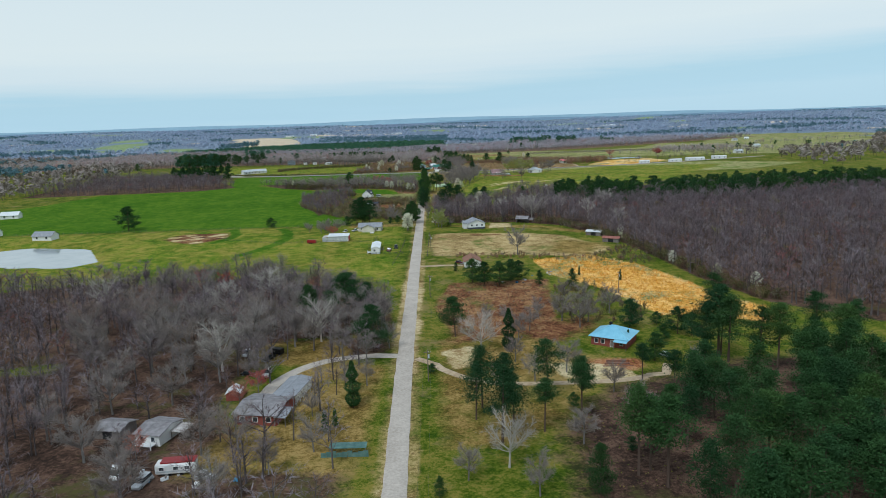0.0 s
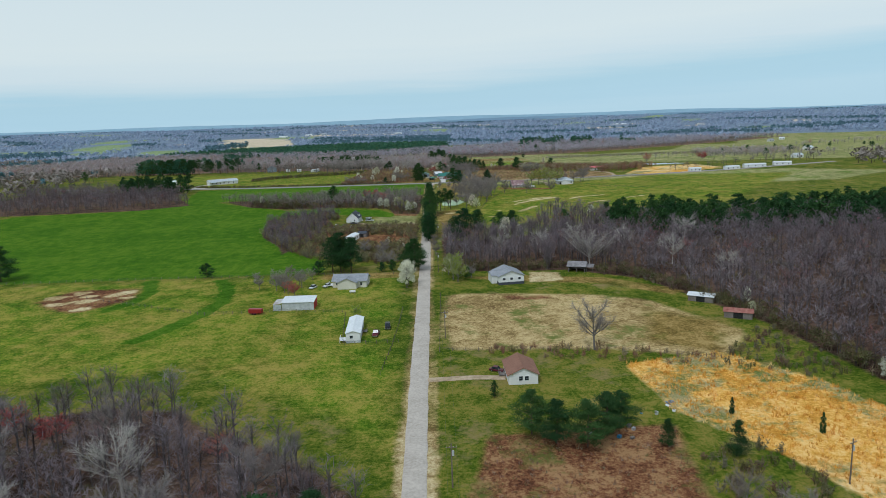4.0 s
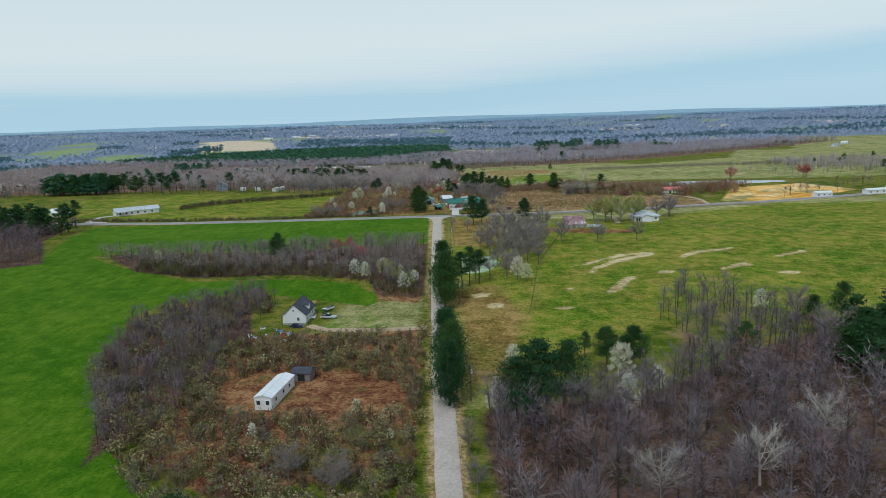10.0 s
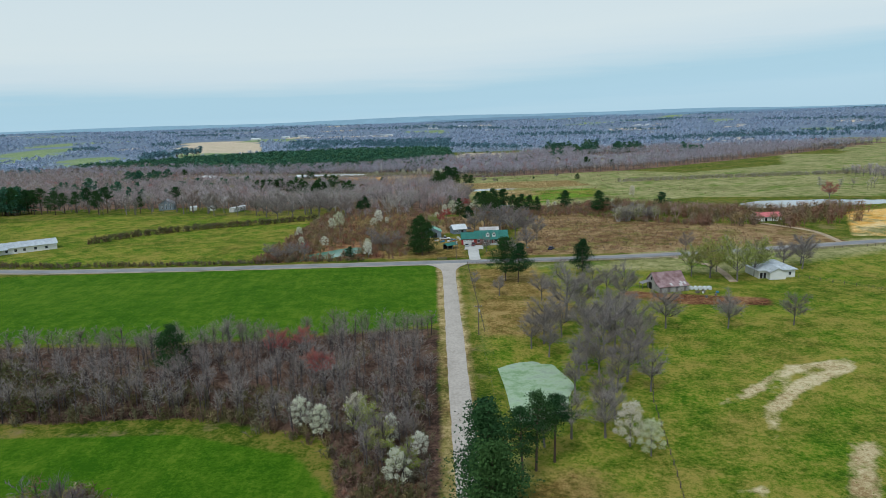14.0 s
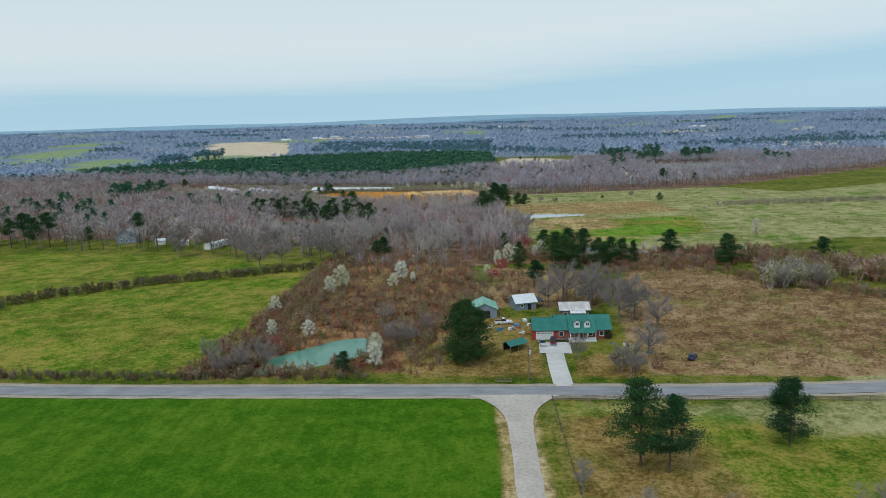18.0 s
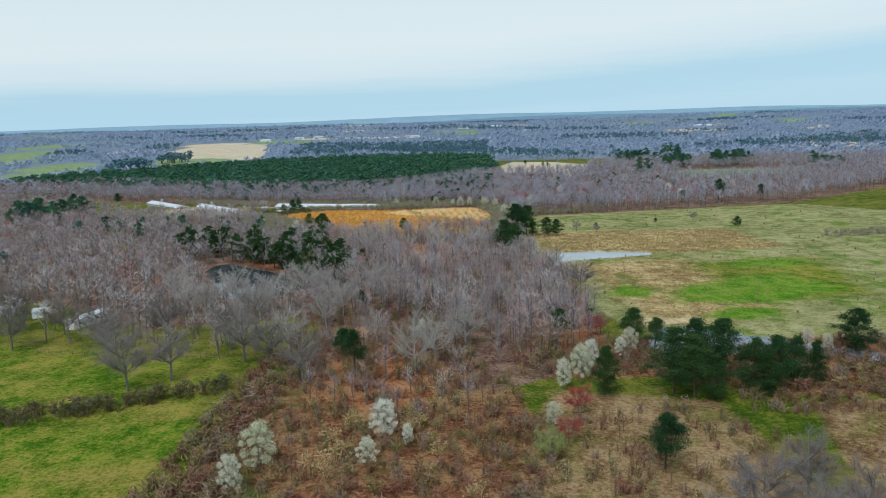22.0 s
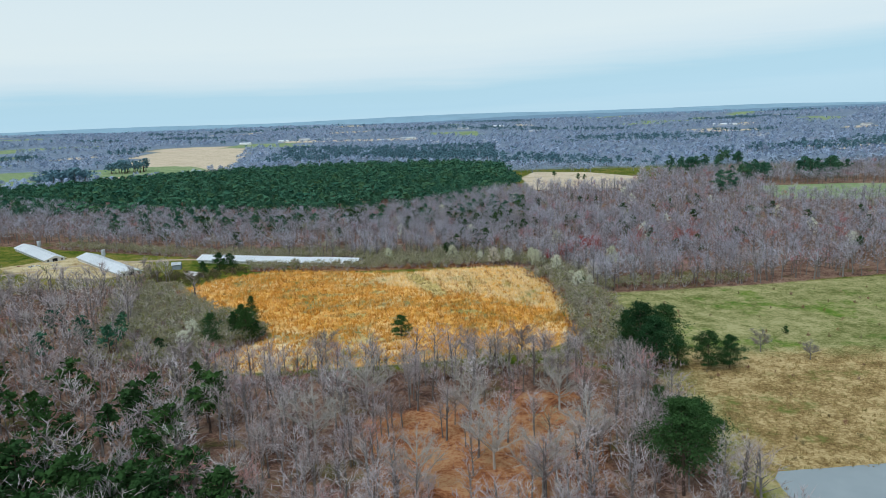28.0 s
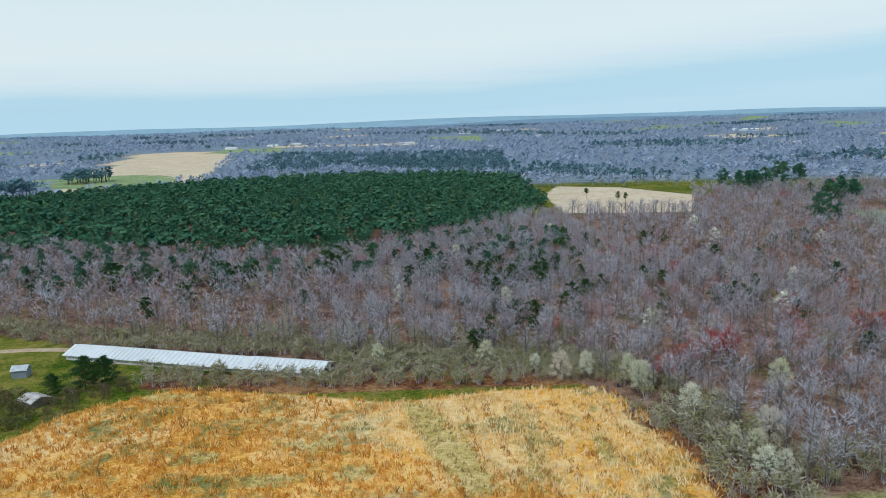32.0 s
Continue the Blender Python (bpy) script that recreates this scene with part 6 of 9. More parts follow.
def thing(name, x, y, rot, label, category, group="", lift=0.0):
    """An empty at a thing's base, standing on the ground."""
    e = new(name)
    e.empty_display_size = 0.3
    z = float(ground_height(np.array([float(x)]), np.array([float(y)]))[0])
    e.matrix_basis = pose(x, y, z + lift, 0, 0, rot)
    return tagged(e, label, category, group)


def box(bm, x, y, z, w, d, h, rz=0.0, bevel=0.0):
    """A box standing with its base's middle at x, y, z."""
    r = bmesh.ops.create_cube(bm, size=1.0)
    bmesh.ops.transform(bm, matrix=Matrix.Translation((x, y, z + h / 2)) @ Matrix.Rotation(rz, 4, "Z") @ Matrix.Diagonal((w, d, h, 1)), verts=r["verts"])
    if bevel:
        bmesh.ops.bevel(bm, geom=list({e for v in r["verts"] for e in v.link_edges}), offset=bevel, segments=1, affect="EDGES")
    return bm


def boxed(*args, **kw):
    return box(bmesh.new(), *args, **kw)


def prism(bm, points, depth, place):
    """Push a flat outline (x, z) back along y, about its middle."""
    f = [bm.verts.new(place @ Vector((x, -depth / 2, z))) for x, z in points]
    b = [bm.verts.new(place @ Vector((x, depth / 2, z))) for x, z in points]
    bm.faces.new(f), bm.faces.new(b[::-1])
    for i in range(len(points)):
        j = (i + 1) % len(points)
        bm.faces.new((f[j], f[i], b[i], b[j]))
    bmesh.ops.recalc_face_normals(bm, faces=bm.faces)
    return bm


def tube(bm, a, b, r1, r2, sides=8):
    a, b = Vector(a), Vector(b)
    d = b - a
    m = Matrix.Translation((a + b) / 2) @ d.to_track_quat("Z", "Y").to_matrix().to_4x4()
    bmesh.ops.create_cone(bm, cap_ends=True, segments=sides, radius1=r1, radius2=r2, depth=d.length, matrix=m)
    return bm




def slab(bm, corners, thick):
    """A roof slope of some thickness out of three or four corners."""
    v = [Vector(c) for c in corners]
    n = (v[1] - v[0]).cross(v[-1] - v[0]).normalized()
    n = n if n.z > 0 else -n
    top, low = [bm.verts.new(c + n * thick) for c in v], [bm.verts.new(c) for c in v]
    bm.faces.new(top), bm.faces.new(low[::-1])
    for i in range(len(v)):
        j = (i + 1) % len(v)
        bm.faces.new((low[i], low[j], top[j], top[i]))
    bmesh.ops.recalc_face_normals(bm, faces=bm.faces)
    return bm


def seamed(corners, step, thick=0.12, r=0.05):
    """A sheet-metal slope in one piece with raised seams: eave a to b, ridge d to c."""
    a, b, c, d = (Vector(q) for q in corners)
    n = (b - a).cross(d - a).normalized()
    n = n if n.z > 0 else -n
    k = max(2, int((b - a).length / step))
    stops = []
    for i in range(k + 1):
        t, e = i / k, 0.06 / (b - a).length
        stops += [(max(0, t - e), 0.0), (t, r), (min(1, t + e), 0.0)]
    bm = bmesh.new()
    rows = []
    for t, up in stops:
        p, q = a.lerp(b, t), d.lerp(c, t)
        rows.append([bm.verts.new(v) for v in (p, p + n * (thick + up), q + n * (thick + up), q)])
    for u, v in zip(rows, rows[1:]):
        for i in range(4):
            j = (i + 1) % 4
            bm.faces.new((u[i], u[j], v[j], v[i]))
    bm.faces.new(rows[0]), bm.faces.new(rows[-1][::-1])
    bmesh.ops.remove_doubles(bm, verts=bm.verts[:], dist=0.0005)
    bmesh.ops.recalc_face_normals(bm, faces=bm.faces[:])
    return bm


def window(parent, side, u, z, w, h, W, D, kind="window"):
    """A window or door on one side of a W by D building: side s (front, -y), n, e or w; u metres along it."""
    rot = {"s": 0, "e": 90, "n": 180, "w": 270}[side]
    out = D / 2 if side in "sn" else W / 2
    m = Matrix.Rotation(radians(rot), 4, "Z") @ Matrix.Translation((u, -out, z))
    # An open door is a near-black panel painting the shade within; wall stays solid.
    if kind == "open":
        bm = boxed(0, 0.0, 0, w, 0.10, h)
        bm.transform(m)
        return part("doorway", bm, M["dark"], parent, "near-black panel painted for the shade inside an open door")
    bm = bmesh.new()
    for x, zz, ww, hh in ((0, -0.1, w + 0.24, 0.12), (0, h, w + 0.24, 0.12), (-w / 2 - 0.06, 0, 0.12, h), (w / 2 + 0.06, 0, 0.12, h)):
        box(bm, x, -0.05, zz, ww, 0.12, hh)
    bm.transform(m)
    frame_ob = part("window" if kind == "window" else kind, bm, M["white_trim"], parent)
    if kind == "window":
        for k in (0, 1):
            bm = boxed(0, -0.03, k * h / 2 + 0.02, w, 0.06, h / 2 - 0.05)
            bm.transform(m)
            part("pane", bm, M["glass"], frame_ob)
    else:
        n = 4 if kind == "garage_door" else 1
        for k in range(n):
            bm = boxed(0, -0.03, k * h / n + 0.02, w, 0.07, h / n - 0.04)
            bm.transform(m)
            part("panel", bm, M["white_trim"] if kind == "garage_door" else M["old_wood"], frame_ob)


def gable(parent, W, D, wall, rise, wallm, roofm, over=0.45, along="x", base=0.0, seam=0.0, open_walls=False, at=(0, 0)):
    """Walls and a two-sloped roof; the ridge runs along x or y."""
    T = Matrix.Translation((at[0], at[1], 0))
    R = T if along == "x" else T @ Matrix.Rotation(radians(90), 4, "Z")
    L, S = (W, D) if along == "x" else (D, W)
    if not open_walls:
        bm = bmesh.new()
        prism(bm, [(-S / 2, base - 0.3), (S / 2, base - 0.3), (S / 2, wall), (0, wall + rise), (-S / 2, wall)], L, R @ Matrix.Rotation(radians(90), 4, "Z"))
        part("wall", bm, wallm, parent)
    else:
        for sx in (-1, 0, 1):
            for sy in (-1, 1):
                part("post", boxed(at[0] + sx * (W / 2 - 0.2), at[1] + sy * (D / 2 - 0.2), -0.3, 0.2, 0.2, wall + 0.3), M["old_wood"], parent)
    for s in (-1, 1):
        lo = wall - rise * over / (S / 2)
        cs = [(-L / 2 - over, s * (S / 2 + over), lo + 0.02), (L / 2 + over, s * (S / 2 + over), lo + 0.02), (L / 2 + over, 0, wall + rise + 0.02), (-L / 2 - over, 0, wall + rise + 0.02)]
        bm = seamed(cs, seam) if seam else slab(bmesh.new(), cs, 0.12)
        bm.transform(R)
        part("roof", bm, roofm, parent)
    bm = tube(bmesh.new(), (-L / 2 - over, 0, wall + rise + 0.12), (L / 2 + over, 0, wall + rise + 0.12), 0.11, 0.11, 6)
    bm.transform(R)
    part("ridge_cap", bm, roofm, parent)


def hip(parent, W, D, wall, rise, wallm, roofm, over=0.6, seam=0.0):
    """Walls under a roof that slopes on all four sides."""
    bm = boxed(0, 0, -0.3, W, D, wall + 0.3)
    part("wall", bm, wallm, parent)
    w, d, r = W / 2 + over, D / 2 + over, (W - D) / 2 if W > D else 0.0
    r2 = (D - W) / 2 if D > W else 0.0
    z, t = wall, wall + rise
    A, B, C, E_ = (-w, -d, z), (w, -d, z), (w, d, z), (-w, d, z)
    P, Q = (Vector((-r, -r2, t)), Vector((r, r2, t)))
    slopes = [(A, B, Vector((r, -r2, t)), P), (B, C, Q, Vector((r, -r2, t))), (C, E_, Vector((-r, r2, t)), Q), (E_, A, P, Vector((-r, r2, t)))]
    for cs in slopes:
        clean = []
        for c in cs:
            if not clean or (Vector(c) - Vector(clean[-1])).length > 0.01:
                clean.append(c)
        bm = seamed(clean, seam) if seam and len(clean) == 4 else slab(bmesh.new(), clean, 0.12)
        part("roof", bm, roofm, parent)


def chimney(parent, x, y, z, h, mat):
    bm = boxed(x, y, z, 0.8, 0.8, h)
    box(bm, x, y, z + h, 1.0, 1.0, 0.15)
    part("chimney", bm, mat, parent)


def lean_to(parent, x, y, w, d, high, low, roofm, wallm=None):
    """A one-sloped roof on posts, low at the front."""
    cs = [(x - w / 2, y - d / 2, low), (x + w / 2, y - d / 2, low), (x + w / 2, y + d / 2, high), (x - w / 2, y + d / 2, high)]
    bm = seamed(cs, 0.8, 0.1)
    part("lean_to_roof", bm, roofm, parent)
    for sx in (-1, 1):
        part("post", boxed(x + sx * (w / 2 - 0.2), y - d / 2 + 0.2, -0.3, 0.16, 0.16, low + 0.28), M["old_wood"], parent)


def deck(parent, x, y, w, d, z, mat):
    n = max(3, int(w / 0.4))
    for i in range(n):
        part("plank", boxed(x - w / 2 + (i + 0.5) * w / n, y, z, w / n - 0.04, d, 0.06), mat, parent)
    for sx in (-1, 1):
        for sy in (-1, 1):
            part("post", boxed(x + sx * (w / 2 - 0.1), y + sy * (d / 2 - 0.1), -0.3, 0.14, 0.14, z + 1.2), mat, parent)
    for sx in (-1, 1):
        part("rail", boxed(x + sx * (w / 2 - 0.1), y, z + 0.9, 0.08, d, 0.1), mat, parent)


# ---- houses and barns ----
h = thing("house", 54, 221.5, -31, "brick house with a sky-blue metal hip roof among pines", "house")
hip(h, 11.8, 10.5, 2.9, 2.9, M["brick_red"], M["blue_metal"], 0.8, 0.9)
chimney(h, -1.2, 0.5, 4.8, 1.6, M["dark"])
for u in (-4.2, -2, 4.0):
    window(h, "s", u, 0.9, 1.1, 1.3, 11.8, 10.5)
window(h, "s", 1.0, 0.1, 1.0, 2.05, 11.8, 10.5, "door")
for u in (-3, 3):
    window(h, "w", u, 0.9, 1.1, 1.3, 11.8, 10.5)
lean_to(h, 4.2, -6.4, 4.4, 2.4, 2.9, 2.4, M["blue_metal"])
wall_ob = thing("retaining_wall", 50, 199.5, -3, "low worn brick terrace with steps below the house", "wall")
for k in range(3):
    part("course", boxed(0, k * 1.6, -0.2, 9 - k * 1.5, 0.35, 0.45 + 0.3 * k), M["brown_shingle"], wall_ob)

h = thing("house", 12.2, 341, 2, "small white house with a brown shingle gable roof", "house")
gable(h, 8, 12, 2.7, 1.9, M["white_siding"], M["brown_shingle"], along="y")
for u in (-0.7, 0.9):
    window(h, "s", u, 1.0, 1.0, 1.2, 8, 12)
window(h, "w", 2, 0.9, 1.0, 1.2, 8, 12), window(h, "w", -2.5, 0.1, 1.0, 2.05, 8, 12, "door")
deck(h, -5.0, 1.5, 2.0, 3.5, 0.5, M["old_wood"])

h = thing("mobile_home", -39.2, 382.8, 3, "long pale blue-white mobile home with a white metal roof", "mobile home")
gable(h, 4.6, 19, 3.0, 0.7, M["white_siding"], M["white_metal"], 0.25, "y", seam=1.2)
part("skirting", boxed(0, 0, -0.2, 4.66, 19.06, 0.8), M["grey_metal"], h)
for u in (-6, -2, 2, 6):
    window(h, "e", u, 1.2, 1.0, 1.0, 4.6, 19)
window(h, "e", 0, 0.5, 0.95, 2.0, 4.6, 19, "door")
window(h, "s", -0.6, 1.3, 1.0, 1.0, 4.6, 19)
deck(h, -3.4, -7.5, 2.2, 3.6, 0.6, M["white_trim"])
deck(h, 3.2, 1.0, 1.6, 2.4, 0.5, M["old_wood"])

h = thing("barn", -65.7, 416.5, 0, "low barn with a white sheet-metal roof and a red end wall", "barn")
cs = [(-5.4, -3.9, 3.0), (7.2, -3.9, 3.0), (7.2, 3.9, 3.7), (-5.4, 3.9, 3.7)]
bm = seamed(cs, 0.9, 0.12)
part("roof", bm, M["white_metal"], h)
part("wall", boxed(0.9, -3.5, -0.3, 12.2, 0.15, 3.3), M["grey_metal"], h, "grey corrugated wall")
part("wall", boxed(0.9, 3.5, -0.3, 12.2, 0.15, 3.9), M["grey_metal"], h)
part("wall", boxed(6.93, 0, -0.3, 0.15, 6.8, 3.35), M["barn_red"], h, "red painted end wall")
part("wall", boxed(-5.1, 0, -0.3, 0.15, 6.8, 3.3), M["old_wood"], h)
cs = [(-8.6, -3.6, 2.3), (-5.5, -3.6, 2.6), (-5.5, 3.4, 2.9), (-8.6, 3.4, 2.6)]
bm = seamed(cs, 0.7, 0.1)
part("lean_to_roof", bm, M["patch_metal"], h)
for x_, y_ in ((-8.3, -3.3), (-8.3, 3.1)):
    part("post", boxed(x_, y_, -0.3, 0.16, 0.16, 2.7), M["old_wood"], h)
part("wall", boxed(-7, -3.45, -0.3, 3.1, 0.12, 2.5), M["grey_metal"], h)

h = thing("house", -49, 449.5, -4, "cream house with grey gable roofs and a side deck", "house")
gable(h, 14.5, 8.5, 2.8, 2.0, M["cream_siding"], M["grey_shingle"], 0.5, "x")
gable(h, 8, 5, 2.8, 1.7, M["cream_siding"], M["grey_shingle"], 0.5, "y", at=(-0.5, -5.0))
for u in (-5.2, 5.0):
    window(h, "s", u, 0.9, 1.1, 1.2, 14.5, 8.5)
window(h, "e", 0, 0.9, 1.1, 1.2, 14.5, 8.5), window(h, "e", -2.6, 0.1, 1.0, 2.05, 14.5, 8.5, "door")
deck(h, -8.6, -1.5, 2.6, 4.5, 0.7, M["white_trim"])

h = thing("house", 18.4, 448, 9, "white house with blue-grey shingle roofs on a dark basement", "house")
gable(h, 10.8, 13, 3.6, 2.1, M["white_siding"], M["grey_shingle"], 0.5, "y")
gable(h, 5, 7, 3.4, 1.2, M["white_siding"], M["grey_shingle"], 0.4, "x", at=(-5.2, 0.5))
part("basement", boxed(0, 0, -0.4, 10.86, 13.06, 1.4), M["dark_shingle"], h, "dark block basement")
for u in (-3.2, 0, 3.4):
    window(h, "s", u, 1.9, 1.1, 0.95, 10.8, 13)
window(h, "w", -4, 1.8, 1.1, 1.1, 10.8, 13)

h = thing("barn", 51.0, 462.5, -18, "weathered open pole barn with a grey tin roof", "barn")
gable(h, 7.6, 6.6, 2.7, 1.5, M["old_wood"], M["old_tin"], 0.5, "x", seam=0.9, open_walls=True)
part("wall", boxed(0, 3.1, -0.3, 7.4, 0.12, 3.0), M["old_wood"], h)
part("wall", boxed(-3.6, 0, -0.3, 0.12, 6.0, 3.0), M["old_wood"], h)
lean_to(h, 5.6, 0.6, 3.2, 5, 2.6, 2.0, M["old_tin"])

h = thing("mobile_home", -62.2, 554, -9, "white single-wide mobile home in a thicket clearing", "mobile home")
gable(h, 4.4, 15.5, 3.0, 0.6, M["white_siding"], M["white_metal"], 0.2, "y", seam=1.2)
for u in (-5, 0, 4):
    window(h, "e", u, 1.2, 1.0, 1.0, 4.4, 15.5)
for u in (-1.2, 1.2):
    window(h, "s", u, 1.2, 0.9, 1.1, 4.4, 15.5)
h = thing("shed", -57.2, 566, -9, "dark open shed behind the mobile home", "shed")
gable(h, 5, 4, 2.3, 1.0, M["old_wood"], M["dark_shingle"], 0.3, "x")
window(h, "s", 0, 0, 2.0, 1.9, 5, 4, "open")

h = thing("house", -69.0, 620.6, -3, "white house with a steep charcoal gable roof and one dormer", "house")
h.matrix_basis = h.matrix_basis @ Matrix.Diagonal((0.87, 0.87, 0.90, 1))
gable(h, 9.2, 15.5, 3.4, 4.0, M["white_siding"], M["dark_shingle"], 0.4, "y")
part("foundation", boxed(0, 0, -0.4, 9.26, 15.56, 0.8), M["block"], h)
gable(h, 3.2, 2.6, 5.6, 1.1, M["white_siding"], M["dark_shingle"], 0.25, "x", base=4.2, at=(2.6, 0.5))
window(h, "s", 1.6, 1.3, 0.9, 1.2, 9.2, 15.5), window(h, "s", -0.2, 4.8, 0.5, 0.6, 9.2, 15.5)
for u in (-6, -3, 3, 6):
    window(h, "e", u, 1.3, 0.9, 1.3, 9.2, 15.5)
window(h, "e", 0, 0.4, 1.0, 2.05, 9.2, 15.5, "door")
deck(h, 5.6, 0, 1.8, 3.0, 0.4, M["white_trim"])

for x_, y_, r_, m_, lb in ((87.5, 409, -32, "white_metal", "low shed with a white metal roof at the wood's edge"), (92.5, 388, -25, "rust_metal", "low shed with a rusty red roof at the wood's edge")):
    h = thing("shed", x_, y_, r_, lb, "shed")
    gable(h, 9, 5, 2.2, 0.7, M["old_wood"], M[m_], 0.4, "x", seam=0.9)
    window(h, "s", 0, 0, 3.0, 2.0, 9, 5, "open")

h = thing("long_building", -243, 897, 36, "long white building with a pale green-grey roof and a porch", "building")
gable(h, 30, 10, 3.2, 2.0, M["white_siding"], M["grey_metal"], 0.6, "x", seam=1.5)
for u in (-12, -8, -4, 0, 5, 10):
    window(h, "s", u, 0.9, 1.2, 1.3, 30, 10)
for u in (-2.5, 2.5):
    window(h, "w", u, 0.9, 1.2, 1.3, 30, 10)
lean_to(h, -11, -6.4, 7, 2.8, 3.2, 2.6, M["grey_metal"])

h = thing("barn", 57.0, 781.5, 11, "old barn with a weathered mauve-red roof and silvered boards", "barn")
h.matrix_basis = h.matrix_basis @ Matrix.Diagonal((0.86, 0.88, 0.92, 1))
gable(h, 13.2, 7.4, 3.3, 3.1, M["grey_boards"], M["weathered_red"], 0.35, "x", seam=0.9)
cs = [(-6.9, -7.4, 2.0), (6.9, -7.4, 2.0), (6.9, -3.8, 3.2), (-6.9, -3.8, 3.2)]
part("lean_to_roof", seamed(cs, 0.9, 0.1), M["weathered_red"], h)
for k, (x_, y_, w_) in enumerate(((-1.2, -5.8, 1.0), (2.6, -6.4, 1.4), (5.2, -5.4, 0.9), (3.9, -4.7, 0.8))):
    z_ = 2.0 + (y_ + 7.4) / 3
    part("roof_patch", slab(bmesh.new(), [(x_, y_ - 0.9, z_ - 0.3 + 0.10), (x_ + w_, y_ - 0.9, z_ - 0.3 + 0.10), (x_ + w_, y_ + 0.9, z_ + 0.3 + 0.10), (x_, y_ + 0.9, z_ + 0.3 + 0.10)], 0.05), M["patch_metal"], h, "pale bare roof sheet")
for k in range(11):
    part("board", boxed(-6.2 + k * 1.22, -7.2, -0.3, 1.1, 0.06, 1.7 + 0.35 * ((k * 7) % 3)), M["grey_boards"] if k % 3 else M["old_wood"], h)
part("wall", boxed(-6.5, -5.5, -0.3, 0.1, 3.4, 2.6), M["grey_boards"], h)
window(h, "w", -0.6, 0, 2.2, 2.6, 13.2, 7.4, "open")
window(h, "w", 0.2, 3.6, 1.2, 1.4, 13.2, 7.4, "open")
part("open_shed_roof", seamed([(-10.4, 0.6, 2.1), (-6.6, 0.6, 2.9), (-6.6, 4.0, 2.9), (-10.4, 4.0, 2.1)], 0.8, 0.1), M["old_tin"], h, "sagging tin side roof")
for y_ in (0.9, 3.7):
    part("post", boxed(-10.1, y_, -0.3, 0.16, 0.16, 2.4), M["old_wood"], h)

h = thing("house", 101.8, 796, 2, "white farmhouse with a silver tin hip roof and open carport", "house")
hip(h, 14, 11, 3.0, 2.8, M["white_siding"], M["grey_metal"], 0.8, 1.1)
gable(h, 6, 4, 2.8, 1.4, M["white_siding"], M["grey_metal"], 0.4, "y", at=(-1, -6.2))
for k in range(5):
    window(h, "s", -6 + k * 1.3, 0, 0.9, 2.1, 14, 11.1, "open")
window(h, "s", 5, 0.9, 1.0, 1.2, 14, 11)

h = thing("shed", 157, 918, 3, "white shed with a faded red metal roof near a pond", "shed")
gable(h, 13.5, 8, 2.6, 1.7, M["white_siding"], M["pink_metal"], 0.5, "x", seam=1.2)
window(h, "s", -2, 0, 1.2, 2.0, 13.5, 8, "open"), window(h, "s", 3, 0.9, 1.0, 1.0, 13.5, 8)

h = thing("house", -2.4, 879, 0, "brick house with dark green metal roof, two dormers and garage", "house")
gable(h, 16, 9.5, 3.0, 2.9, M["brick_red"], M["green_metal"], 0.45, "x", seam=0.8, at=(3.2, 0))
gable(h, 6.9, 8.5, 2.8, 2.5, M["barn_red"], M["green_metal"], 0.35, "x", seam=0.8, at=(-8.1, -0.3))
cs = [(-1.2, -7.6, 2.6), (6.8, -7.6, 2.6), (6.8, -0.3, 5.95), (-1.2, -0.3, 5.95)]
bm = seamed(cs, 0.8, 0.12)
part("porch_roof", bm, M["green_metal"], h)
for x_ in (-0.9, 1.6, 4.1, 6.5):
    part("porch_post", boxed(x_, -7.3, -0.2, 0.2, 0.2, 2.85), M["white_trim"], h)
part("porch_floor", boxed(2.8, -6.2, -0.2, 8, 2.8, 0.5), M["concrete"], h)
for x_, w_ in ((0.3, 2.2), (5.4, 2.0)):
    for k in range(8):
        part("baluster", boxed(x_ - w_ / 2 + k * w_ / 7, -7.35, 0.3, 0.07, 0.07, 0.9), M["white_trim"], h)
    part("rail", boxed(x_, -7.35, 1.18, w_, 0.1, 0.1), M["white_trim"], h)
for x_ in (1.3, 4.3):
    gable(h, 1.7, 2.4, 5.2, 0.8, M["white_siding"], M["green_metal"], 0.2, "y", base=3.9, at=(x_, -4.3))
    fr = boxed(x_, -5.53, 4.35, 1.0, 0.1, 0.95)
    pane_parent = part("dormer_window", fr, M["white_trim"], h)
    for k in (-1, 1):
        part("pane", boxed(x_ + k * 0.23, -5.6, 4.45, 0.38, 0.05, 0.75), M["glass"], pane_parent)
window(h, "s", -8.1, 0.05, 4.9, 2.2, 22, 9.1, "garage_door")
for k in range(6):
    part("garage_light", boxed(-10.1 + k * 0.8, -4.66, 1.75, 0.5, 0.04, 0.25), M["glass"], h)
for u in (-3.2, 8.6):
    window(h, "s", u, 1.0, 1.2, 1.3, 22, 9.5)
for u in (0.2, 5.4):
    window(h, "s", u, 1.0, 1.0, 1.3, 22, 9.5)
window(h, "s", 2.8, 0.3, 1.0, 2.05, 22, 9.5, "door")
deck(h, -3.6, -6.3, 3.2, 1.6, 0.5, M["post"])

h = thing("shed", -28.2, 901, 3, "blue-grey shed with a faded green gable roof, front open", "shed")
gable(h, 8.3, 9, 3.0, 1.9, M["blue_grey"], M["pale_green_metal"], 0.4, "y", seam=0.8)
window(h, "s", 0.3, 0, 3.2, 2.5, 8.3, 9, "open")
h = thing("shed", -14.6, 909, 18, "grey shed with a sagging white metal roof", "shed")
gable(h, 7.2, 6.5, 2.7, 1.9, M["blue_grey"], M["white_metal"], 0.5, "x", seam=0.8)
